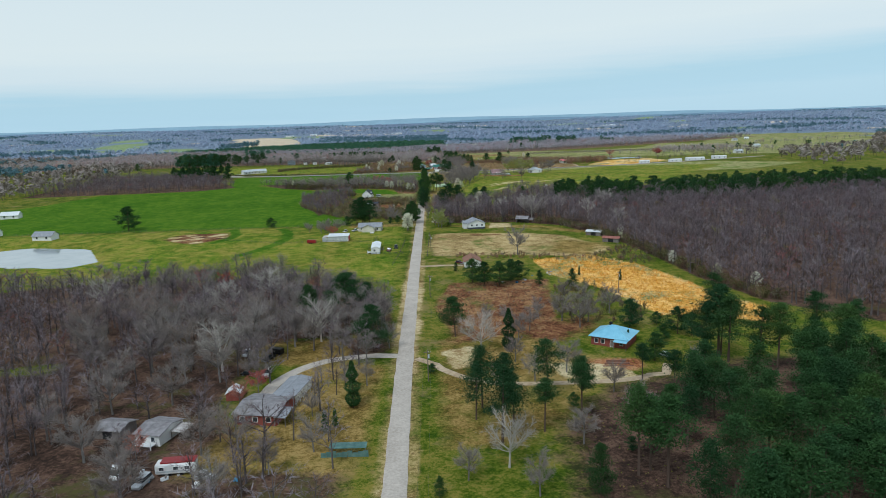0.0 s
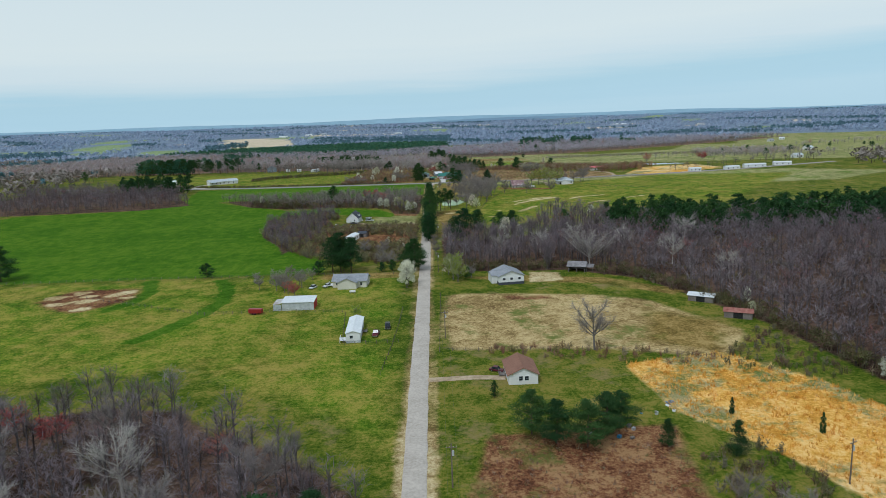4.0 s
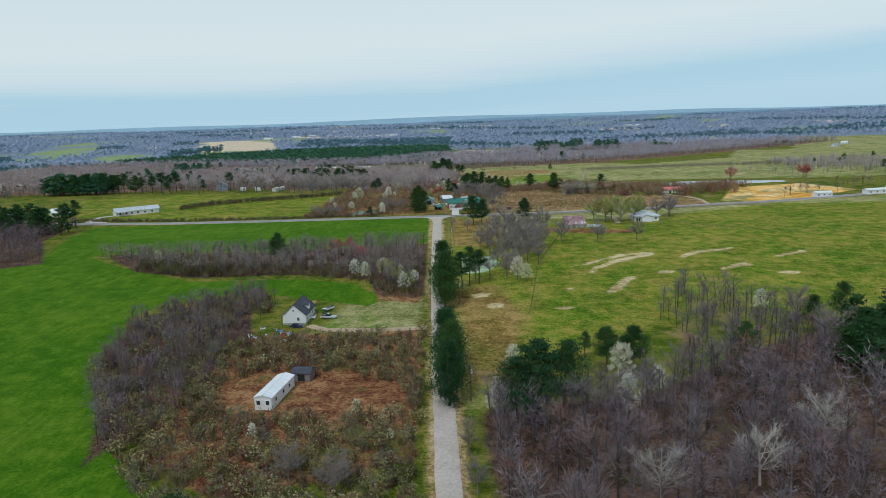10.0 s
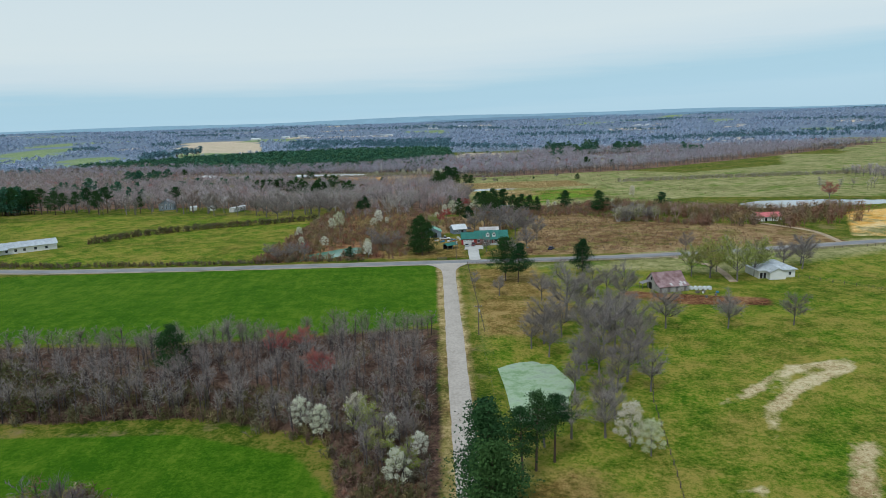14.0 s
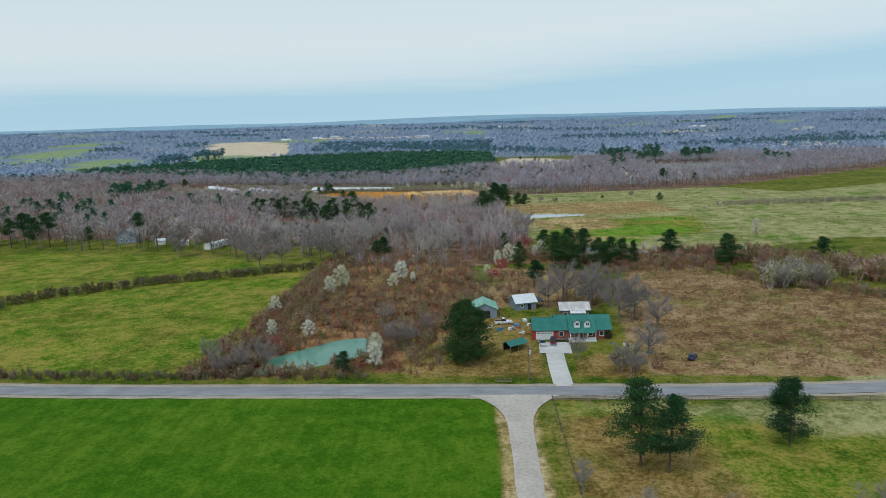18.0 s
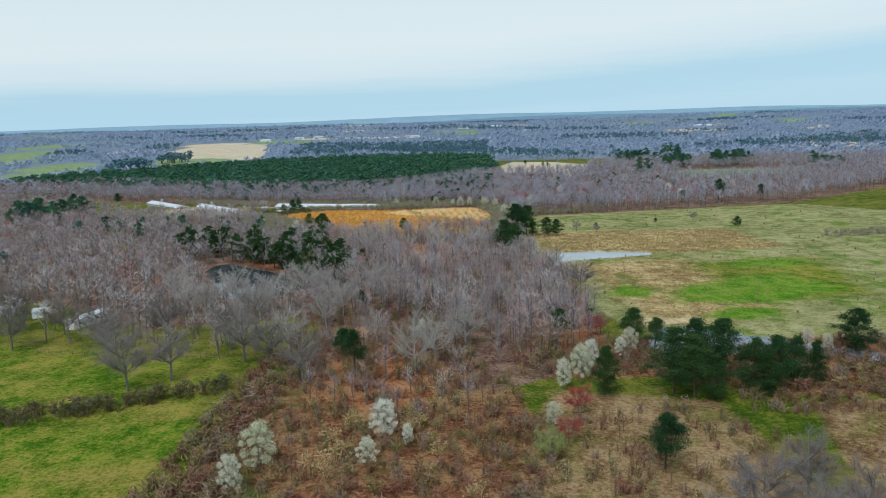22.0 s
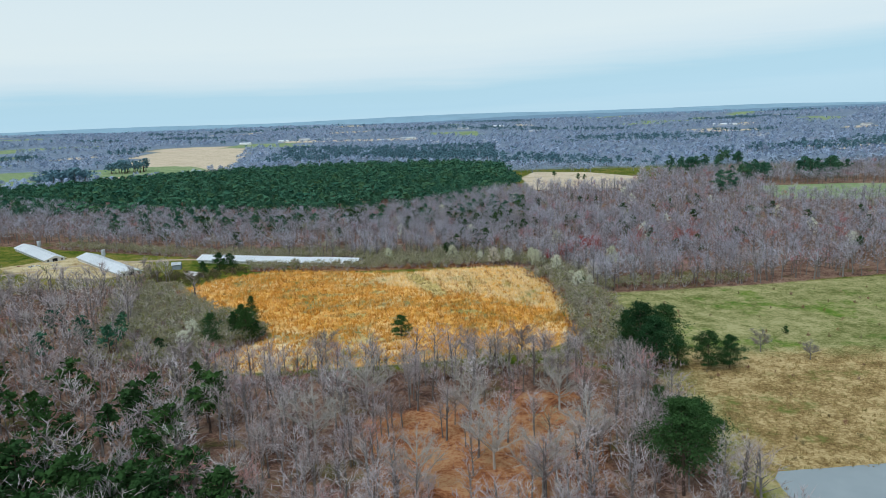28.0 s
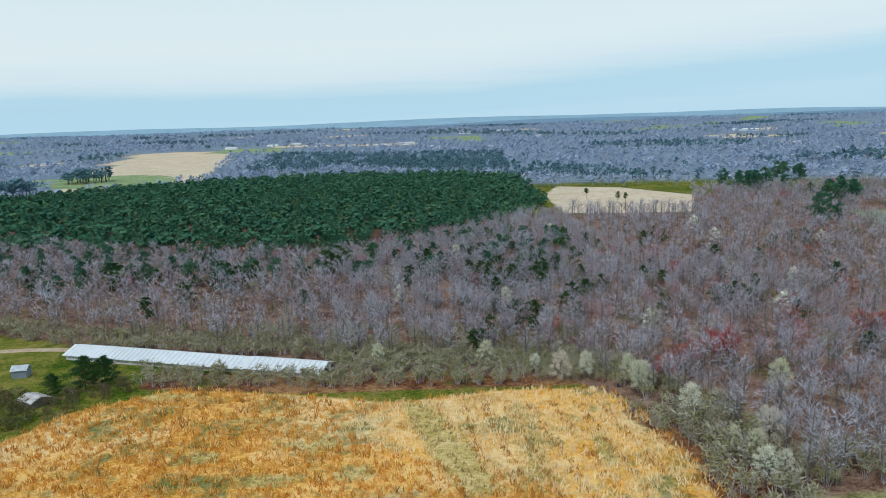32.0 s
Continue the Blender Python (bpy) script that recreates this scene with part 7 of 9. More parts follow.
window(h, "s", 1.2, 0, 1.2, 2.0, 7.2, 6.5, "open"), window(h, "s", -1.5, 1.0, 0.8, 0.8, 7.2, 6.5)
lean_to(h, 5.4, 0.5, 3.4, 5, 2.4, 1.9, M["dark_shingle"])
h = thing("shed", 1.4, 899, 0, "old shed with a patched metal roof and a front awning", "shed")
gable(h, 9.2, 6.5, 2.7, 1.6, M["old_wood"], M["patch_metal"], 0.5, "x", seam=0.8)
lean_to(h, 0.8, -4.4, 5, 2.2, 2.5, 2.0, M["white_metal"])
window(h, "s", -3, 0.9, 0.9, 0.9, 9.2, 6.5)
h = thing("shed", -19.8, 866, 38, "dark green tarp-roofed shelter with open sides", "shelter")
gable(h, 6.5, 3.6, 2.0, 0.9, M["dark"], M["green_metal"], 0.2, "x", open_walls=True)
part("wall", boxed(0, 1.7, -0.2, 6.2, 0.08, 2.2), M["dark"], h)


def poultry_house(x, y, rot, length, label, bin_at=True):
    h = thing("poultry_house", x, y, rot, label, "poultry house", "poultry houses")
    gable(h, length, 9.5, 1.7, 1.6, M["white_siding"], M["white_metal"], 0.7, "x", seam=1.6)
    for k in range(int(length / 1.6)):
        for s in (-1, 1):
            part("roof_rib", slab(bmesh.new(), [(-length / 2 + 0.8 + 1.6 * k, s * 5.4, 1.62), (-length / 2 + 1.05 + 1.6 * k, s * 5.4, 1.62), (-length / 2 + 1.05 + 1.6 * k, s * 0.12, 3.40), (-length / 2 + 0.8 + 1.6 * k, s * 0.12, 3.40)], 0.05), M["grey_metal"], h)
    for k in range(int(length / 6)):
        u = -length / 2 + 3 + 6 * k
        for s in ("s", "n"):
            m = boxed(u if s == "s" else -u, -4.77 if s == "s" else 4.77, 0.5, 4.6, 0.06, 1.0)
            part("curtain", m, M["grey_metal"], h)
    window(h, "e", 0, 0, 2.4, 2.0, length, 9.5, "open")
    for u in (-3.4, 3.4):
        window(h, "e", u, 0.7, 1.0, 0.9, length, 9.5)
    if bin_at:
        part("feed_bin", tube(boxed(-length / 2 + 3, 7.4, -0.2, 1.2, 1.2, 1.4), (-length / 2 + 3, 7.4, 1.2), (-length / 2 + 3, 7.4, 4.2), 1.1, 1.1, 10), M["grey_metal"], h)
    return h


poultry_house(-300, 1413, -45, 62, "long white metal-roofed poultry house beside the wood")
poultry_house(-239, 1370, -46, 66, "long white metal-roofed poultry house with an open end")
poultry_house(-163, 1369, -15.5, 62, "long low poultry house with ribbed white roof behind a hedge", False)
poultry_house(-121, 1357.5, -15.5, 23, "short end section of a ribbed white-roofed poultry house", False)
h = thing("shed", -182, 1336, -30, "collapsed shed with striped rusty roof sheets", "shed")
gable(h, 6, 5, 1.6, 0.9, M["old_wood"], M["patch_metal"], 0.3, "x", seam=0.8)
h = thing("shed", -199, 1358, 10, "small blue-grey pump shed", "shed")
gable(h, 4, 3.5, 2.4, 0.9, M["blue_grey"], M["grey_metal"], 0.3, "x")

h = thing("mobile_home", -171, 1042, 70, "white mobile home on blocks under bare trees", "mobile home")
gable(h, 15, 4, 3.0, 0.4, M["white_siding"], M["white_metal"], 0.2, "x")
for u in (-5, -2, 2, 5):
    window(h, "n", u, 1.3, 1.0, 0.9, 15, 4), window(h, "s", u, 1.3, 1.0, 0.9, 15, 4)
deck(h, 2, -3.2, 4, 2.2, 0.7, M["old_wood"])
h = thing("house", -231, 1066, 10, "blue-grey two-storey house among bare trees", "house")
gable(h, 11, 9, 5.0, 2.8, M["blue_grey"], M["grey_shingle"], 0.5, "y")
for u in (-3, 0, 3):
    window(h, "s", u, 1.0, 1.1, 1.3, 11, 9), window(h, "s", u, 3.4, 1.0, 1.0, 11, 9)
for x_, y_ in ((-208, 1056), (-193, 1052)):
    h = thing("shed", x_, y_, 15, "small white shed beside the trees", "shed", "sheds by the trees")
    gable(h, 5, 4, 2.3, 0.9, M["white_siding"], M["white_metal"], 0.3, "x")

h = thing("house", -48.5, 172, -9, "low house with a grey-mauve metal roof and a porch", "house")
gable(h, 11, 13, 2.8, 1.1, M["brick_red"], M["old_tin"], 0.6, "x", seam=1.0)
gable(h, 6, 15, 2.7, 0.6, M["white_siding"], M["grey_shingle"], 0.4, "y", at=(2.4, 12.5))
lean_to(h, 6.6, -4.0, 3.2, 6, 2.8, 2.3, M["grey_shingle"])
for u in (-3.5, 0, 3.5):
    window(h, "s", u, 0.9, 1.2, 1.2, 11, 13)
for k in range(5):
    part("baluster", boxed(6.2, 6 + k * 2.6, -0.2, 0.14, 0.14, 2.6), M["white_trim"], h)
h = thing("house", -71.5, 160.5, -14, "small cottage with a white front porch and rusty grey roof", "cottage")
gable(h, 6.5, 9.5, 2.8, 1.0, M["white_siding"], M["old_tin"], 0.5, "x", seam=0.9)
deck(h, 0, -6.0, 5, 2.2, 0.8, M["white_trim"])
for u in (-1.5, 1.5):
    window(h, "s", u, 1.0, 1.0, 1.2, 6.5, 9.5)
lean_to(h, 5.2, 1.5, 3.6, 4.5, 2.4, 2.0, M["patch_metal"])
h = thing("shed", -83.5, 163, -12, "leaning shed with a rusty grey tin roof", "shed")
gable(h, 7, 6.5, 2.4, 0.8, M["old_wood"], M["old_tin"], 0.5, "x", seam=0.8)
window(h, "s", 0, 0, 2.6, 2.0, 7, 6.5, "open")
h = thing("shed", -60, 184, 5, "small round-topped white shed", "shed")
gable(h, 4, 4.5, 2.0, 1.2, M["brick_red"], M["white_metal"], 0.2, "y")
h = thing("camper", -60.5, 142, 6, "old white and grey camper with a red-edged roof", "camper")
part("body", boxed(0, 0, 0.5, 8.5, 3.0, 2.3, bevel=0.25), M["white_siding"], h)
part("roof", boxed(0.6, 0.3, 2.82, 7.4, 2.8, 0.25), M["paint_red"], h)
part("stripe", boxed(0, -1.52, 1.0, 8.2, 0.05, 0.4), M["grey_metal"], h)
for u in (-2.8, 0.2, 2.6):
    window(h, "s", u, 1.5, 1.0, 0.7, 8.5, 3.0)
for u in (-1.2, 1.2):
    part("wheel", tube(bmesh.new(), (u, -1.3, 0.35), (u, 1.3, 0.35), 0.38, 0.38, 12), M["rubber"], h)
h = thing("shed", -24.5, 148.5, 0, "low teal-green metal enclosure beside the lane", "shed")
for k in range(9):
    part("panel", boxed(-4.8 + k * 1.2, -1.5 + 0.1 * (k % 2), -0.2, 1.15, 0.08, 1.3 + 0.2 * (k % 3)), M["teal_metal"], h)
lean_to(h, 0.6, 0.6, 8.5, 2.6, 1.9, 1.7, M["teal_metal"])
h = thing("shed", 109.5, 191, 5, "small white and blue garden shed", "shed")
gable(h, 4.4, 4, 2.2, 1.0, M["white_siding"], M["blue_metal"], 0.4, "x")
window(h, "s", 0, 0, 1.4, 1.8, 4.4, 4, "open")
for x_, y_, r_, L_ in ((286, 874, 12, 16), (316, 890, 8, 24), (246, 868, 5, 12), (352, 905, -6, 18)):
    h = thing("mobile_home", x_, y_, r_, "white mobile home at the far edge of the pasture", "mobile home", "far mobile homes")
    gable(h, L_, 5, 2.9, 0.9, M["white_siding"], M["white_metal"], 0.3, "x")
    for u in (-L_ / 3, 0, L_ / 3):
        window(h, "s", u, 1.1, 1.1, 1.0, L_, 5)
frng = random.Random(5)
for x_, y_ in ((-300, 900), (-325, 880), (-350, 560), (-262, 452), (-310, 470), (420, 1010), (520, 1180), (640, 1560), (700, 1640), (-508, 3117), (-439, 3088), (-204, 3059), (-38, 3536), (88, 3589), (178, 3254), (-261, 2999), (22, 2795), (-1015, 3787), (-883, 3957), (1217, 3898), (955, 2810), (711, 3130), (607, 2609), (-193, 3077), (-518, 3139), (-560, 3060), (740, 3110), (-120, 2860), (-640, 2960)):
    big = y_ > 2000
    h = thing("house", x_, y_, frng.uniform(-25, 25), "distant white farm building among woods" if big else "white farmhouse with a pale roof among trees", "farmhouse", "far farm buildings")
    W_ = frng.uniform(22, 42) if big else frng.uniform(10, 14)
    gable(h, W_, 12 if big else 8, 4.0 if big else 2.9, 2.4, M["white_siding"], M[frng.choice(["white_metal", "grey_metal", "white_metal", "grey_shingle"])], 0.5, "x")
    for u in (-W_ / 4, W_ / 4):
        window(h, "s", u, 1.0, 1.4, 1.4, W_, 12 if big else 8)

# ---- vehicles ----


def vehicle(name, x, y, rot, paint, label, kind="car"):
    """A car, van or pickup: body, cabin, windows, wheels, lamps; nose towards -y."""
    L, Wd, H = {"car": (4.5, 1.75, 1.45), "suv": (4.7, 1.85, 1.8), "pickup": (5.6, 1.95, 1.8), "van": (5.2, 1.95, 2.0)}[kind]
    c = thing(name, x, y, rot, label, "truck" if kind == "pickup" else "car")
    side = Matrix.Rotation(radians(90), 4, "Z")
    hood = H * 0.58
    tail = hood if kind == "car" else (hood if kind == "pickup" else H * 0.62)
    bm = prism(bmesh.new(), [(-L / 2, 0.32), (L / 2, 0.32), (L / 2, tail * 0.92), (L / 2 - 0.2, tail), (-L / 2 + 0.25, hood * 0.95), (-L / 2, hood * 0.72)], Wd, side)
    bmesh.ops.bevel(bm, geom=bm.edges[:], offset=0.06, segments=1, affect="EDGES")
    part("body", bm, paint, c)
    a, b = {"car": (-0.75, 1.55), "suv": (-0.7, 2.2), "pickup": (-0.9, 0.75), "van": (-1.3, 2.45)}[kind]
    bm = prism(bmesh.new(), [(a, hood - 0.02), (b, hood - 0.02), (b - 0.3, H), (a + 0.55, H)], Wd - 0.25, side)
    part("glazing", bm, M["glass"], c, "dark tinted windows")
    part("roof", boxed(0, (a + b) / 2 + 0.12, H - 0.03, Wd - 0.3, b - a - 0.85, 0.07, bevel=0.02), paint, c)
    if kind == "pickup":
        part("bed", boxed(0, 1.75, hood - 0.02, Wd - 0.3, 1.9, 0.04), M["dark"], c, "dark open truck bed")
        for sx in (-1, 1):
            part("bed_rail", boxed(sx * (Wd / 2 - 0.08), 1.75, hood - 0.02, 0.1, 2.0, 0.12), paint, c)
    for sx in (-1, 1):
        for yy in (-L * 0.31, L * 0.30):
            w = part("wheel", tube(bmesh.new(), (sx * (Wd / 2 - 0.2), yy, 0.33), (sx * (Wd / 2 + 0.02), yy, 0.33), 0.34, 0.34, 12), M["rubber"], c)
            part("rim", tube(bmesh.new(), (sx * (Wd / 2 + 0.0), yy, 0.33), (sx * (Wd / 2 + 0.04), yy, 0.33), 0.2, 0.18, 8), M["chrome"], w)
        part("headlight", boxed(sx * (Wd / 2 - 0.3), -L / 2 + 0.02, hood * 0.62, 0.4, 0.08, 0.16), M["chrome"], c)
        part("tail_light", boxed(sx * (Wd / 2 - 0.25), L / 2 - 0.02, tail * 0.7, 0.25, 0.06, 0.2), M["paint_red"], c)
    part("bumper", boxed(0, -L / 2 - 0.03, 0.35, Wd - 0.1, 0.14, 0.2), M["chrome"], c)
    return c


P = {k[6:]: v for k, v in M.items() if k.startswith("paint_")}
vehicle("car", -65.0, 445.5, -20, P["white"], "white sedan parked on the grass beside the cream house")
vehicle("car", -59.2, 447.5, -30, P["white"], "white car parked beside the deck of the cream house")
vehicle("truck", -32.0, 380.5, -5, P["maroon"], "maroon pickup truck beside the mobile home", "pickup")
vehicle("car", -28.6, 387.5, 5, P["black"], "dark grey sport utility parked on the grass", "suv")
vehicle("truck", -58.6, 619.5, 78, P["silver"], "silver pickup truck in the yard of the white house", "pickup")
vehicle("car", -68.0, 610.5, 85, P["navy"], "dark blue car at the foot of the white house", "car")
vehicle("car", -66.3, 219.0, -8, P["silver"], "silver car under bare trees", "suv")
vehicle("truck", -58.0, 214.0, -20, P["black"], "black pickup truck in front of a trailer", "pickup")
vehicle("car", -55.3, 200.5, 0, P["white"], "white van on the gravel drive", "van")
vehicle("car", -61.0, 201.0, 80, P["black"], "black car beside a tree on the drive")
vehicle("car", 66.5, 206.5, 40, P["silver"], "silver-blue car on the drive of the blue-roofed house")
vehicle("car", 27.5, 857, 150, P["navy"], "dark blue car parked alone in the brown field")
vehicle("car", -11.6, 869.8, 5, P["silver"], "pale blue car in front of the garage", "car")
vehicle("truck", -8.4, 870.5, -6, P["maroon"], "maroon pickup truck in front of the house", "suv")
vehicle("car", -73.5, 141, 15, P["white"], "white car among trees beside the old camper", "van")
vehicle("car", -66.0, 137, -10, P["silver"], "old silver van among trees", "van")
vehicle("truck", -22.0, 890.5, 95, P["white"], "white pickup truck near the blue-grey shed", "pickup")
vehicle("car", 6.0, 345, 60, P["maroon"], "dark red car beside the small white house")
vehicle("car", -53.5, 139.5, 70, P["silver"], "dull grey car under the trees")

h = thing("stock_trailer", -80, 409.5, 82, "red livestock trailer at the fence", "trailer")
part("body", boxed(0, 0, 0.5, 2.0, 5.2, 1.7, bevel=0.15), P["red"], h)
part("fender", boxed(0, 0.4, 0.35, 2.3, 1.8, 0.25), P["maroon"], h)
for s in (-1, 1):
    for yy in (-0.1, 0.9):
        part("wheel", tube(bmesh.new(), (s * 0.85, yy, 0.35), (s * 1.1, yy, 0.35), 0.36, 0.36, 12), M["rubber"], h)
part("hitch", tube(bmesh.new(), (0, -2.6, 0.55), (0, -3.8, 0.5), 0.08, 0.06, 6), M["dark"], h)
h = thing("box_trailer", -56.6, 219.0, 65, "black box trailer under the trees", "trailer")
part("body", boxed(0, 0, 0.5, 2.1, 4.6, 1.8, bevel=0.08), P["black"], h)
for s in (-1, 1):
    part("wheel", tube(bmesh.new(), (s * 0.9, 0, 0.35), (s * 1.15, 0, 0.35), 0.36, 0.36, 12), M["rubber"], h)
h = thing("boat", -60.2, 629, -35, "white fishing boat on a trailer behind the pickup", "boat")
bm = prism(bmesh.new(), [(-2.3, 0.95), (-1.6, 0.5), (2.1, 0.45), (2.3, 1.1), (-2.5, 1.2)], 1.8, Matrix.Rotation(radians(90), 4, "Z"))
part("hull", bm, P["white"], h)
part("deck", boxed(0, 0.3, 1.16, 1.4, 3.4, 0.06), P["navy"], h)
part("motor", boxed(0, 2.5, 0.6, 0.4, 0.4, 0.9, bevel=0.06), P["black"], h)
for s in (-1, 1):
    part("wheel", tube(bmesh.new(), (s * 0.8, 0.6, 0.3), (s * 1.0, 0.6, 0.3), 0.3, 0.3, 10), M["rubber"], h)
part("trailer_frame", boxed(0, 0, 0.34, 0.2, 5.0, 0.1), M["dark"], h)
h = thing("propane_tank", -46.8, 435.5, 85, "white horizontal propane tank on the lawn", "tank")
bm = tube(bmesh.new(), (0, -0.9, 0.75), (0, 0.9, 0.75), 0.5, 0.5, 14)
for s in (-1, 1):
    bmesh.ops.create_uvsphere(bm, u_segments=12, v_segments=6, radius=0.5, matrix=Matrix.Translation((0, s * 0.9, 0.75)))
part("tank", bm, P["white"], h)
for s in (-1, 1):
    part("foot", boxed(0, s * 0.7, -0.1, 0.7, 0.14, 0.5), M["block"], h)
for x_, y_, r_ in ((-61.2, 624.5, 0), (-60.4, 623.2, 20)):
    h = thing("rubbish_bin", x_, y_, r_, "dark green wheeled rubbish bin beside the house", "bin", "bins")
    part("body", boxed(0, 0, 0.05, 0.65, 0.7, 1.0, bevel=0.04), P["bin_green"], h)
    part("lid", boxed(0, 0, 1.06, 0.7, 0.75, 0.08), P["bin_green"], h)
h = thing("brush_pile", -66, 638, 10, "heap of cut yellow timber behind the white house", "log pile")
for k in range(14):
    part("log", tube(bmesh.new(), (-1.8 + 0.3 * (k % 5), -1.2 + 0.15 * k % 1, 0.2 + 0.28 * (k // 5)), (-1.6 + 0.3 * (k % 5) + 0.3, 1.6, 0.22 + 0.28 * (k // 5)), 0.17, 0.14, 7), M["paint_yellow"] if k % 3 else M["track"], h)
for k in range(8):
    b = thing("hay_bale", 60.2 + k * 1.55, 777.8 - 0.2 * k, 4 + 7 * math.sin(k), "white-wrapped round hay bale in a row beside the barn", "hay bale", "hay bales")
    bm = tube(bmesh.new(), (0, -0.65, 0.72), (0, 0.65, 0.72), 0.75, 0.75, 14)
    bmesh.ops.bevel(bm, geom=[e for e in bm.edges if len(e.link_faces) == 2 and e.calc_face_angle(0) > 1], offset=0.08, segments=1, affect="EDGES")
    part("wrap", bm, M["white_metal"], b)
jr = random.Random(12)
for x_, y_, n_, lb in ((-74, 607, 9, "white discarded junk in the yard"), (-69, 601, 10, "white and blue discarded junk beside the house"), (-79, 603, 9, "odds and ends strewn over the yard"), (-22, 884, 9, "grey scrap heap beside the conifer"), (-65, 141, 8, "scrap under the trees"), (-12, 890, 6, "odds and ends on the lawn"), (-50, 136, 6, "scrap under the trees"), (70, 770, 6, "scrap timber behind the barn"), (-285, 1378, 6, "scrap beside the poultry house"), (29, 306, 5, "scrap beside the evergreen clump"), (42, 318, 5, "grey junk at the edge of the sedge"), (14, 866, 4, "odds and ends on the lawn")):
    for k in range(n_):
        h = thing("scrap", x_ + jr.uniform(-6, 6), y_ + jr.uniform(-4, 4), jr.uniform(0, 180), lb, "scrap", lb)
        w_, d_, t_ = jr.uniform(0.5, 2.2), jr.uniform(0.4, 1.2), jr.uniform(0.2, 0.9)
        bm = boxed(0, 0, -0.05, w_, d_, t_, bevel=0.05)
        for v in bm.verts:
            v.co += Vector((jr.uniform(-0.12, 0.12), jr.uniform(-0.12, 0.12), jr.uniform(-0.05, 0.1)))
        part("piece", bm, jr.choice([M["white_siding"], M["grey_metal"], M["old_wood"], M["rust_metal"], P["blue_tarp"], M["white_metal"]]), h)
        part("piece", boxed(jr.uniform(-0.5, 0.5), 0, t_ * 0.6, w_ * 0.5, d_ * 0.6, 0.3, rz=0.6), M["old_wood"], h)
h = thing("red_tractor", -34.8, 886.5, 20, "small red tractor beside a trailer near the sheds", "tractor")
part("body", boxed(0, 0, 0.5, 0.8, 2.4, 0.7, bevel=0.1), P["red"], h)
part("seat", boxed(0, 0.8, 1.15, 0.5, 0.5, 0.35), P["black"], h)
for s in (-1, 1):
    part("rear_wheel", tube(bmesh.new(), (s * 0.5, 0.8, 0.6), (s * 0.85, 0.8, 0.6), 0.62, 0.62, 14), M["rubber"], h)
    part("front_wheel", tube(bmesh.new(), (s * 0.45, -0.9, 0.35), (s * 0.7, -0.9, 0.35), 0.36, 0.36, 12), M["rubber"], h)

# ---- poles, wires, fences ----
POLES = [(-5.5, 100), (-6.5, 192), (-7.6, 284), (-8.7, 375), (-11.6, 468), (-12.3, 548), (-12.8, 630), (-14, 735), (-17.6, 843)]


def pole(x, y, rot, lamp=False):
    p = thing("utility_pole", x, y, rot, "weathered wooden utility pole with a crossarm", "utility pole", "poles along the lane")
    part("shaft", tube(bmesh.new(), (0, 0, -0.5), (0, 0, 9.5), 0.17, 0.12, 8), M["post"], p)
    part("crossarm", boxed(0, -0.14, 8.7, 2.2, 0.12, 0.14), M["post"], p)
    for u in (-1.0, -0.4, 0.4, 1.0):
        part("insulator", tube(bmesh.new(), (u, -0.14, 8.84), (u, -0.14, 9.06), 0.06, 0.03, 6), M["white_trim"], p)
    part("transformer", tube(bmesh.new(), (0.3, 0, 7.0), (0.3, 0, 8.0), 0.26, 0.26, 10), M["grey_metal"], p)
    return p


def strand(name, line, r, mat):
    """One unbroken three-sided strand through a row of places."""
    V, F = [], []
    for i, (x, y, z) in enumerate(line):
        V += [(x - r, y - r, z - r), (x + r, y + r, z - r), (x, y, z + r)]
        for k in range(3 if i else 0):
            p, o = 3 * (i - 1) + k, 3 * (i - 1) + (k + 1) % 3
            F.append((p, o, o + 3, p + 3))
    me = bpy.data.meshes.new(name)
    me.from_pydata(V, [], F)
    me.materials.append(mat)
    return me


def wire(a, b, sag=0.9):
    line = []
    for i in range(9):
        q = Vector(a).lerp(Vector(b), i / 8) - Vector((0, 0, sag * 4 * i / 8 * (1 - i / 8)))
        line.append(tuple(q))
    tagged(new("power_line", strand("power_line", line, 0.013, M["cable"])), "thin sagging power line between the poles", "cable", "power lines")


for x_, y_ in POLES:
    pole(x_, y_, 1)
pole(70.2, 281, 30)
for (ax, ay), (bx, by) in zip(POLES, POLES[1:]):
    za, zb = (float(land(np.array([q[0]]), np.array([q[1]]))[0]) for q in ((ax, ay), (bx, by)))
    for u in (-1.0, 1.0):
        wire((ax + u, ay, za + 9.05), (bx + u, by, zb + 9.05))


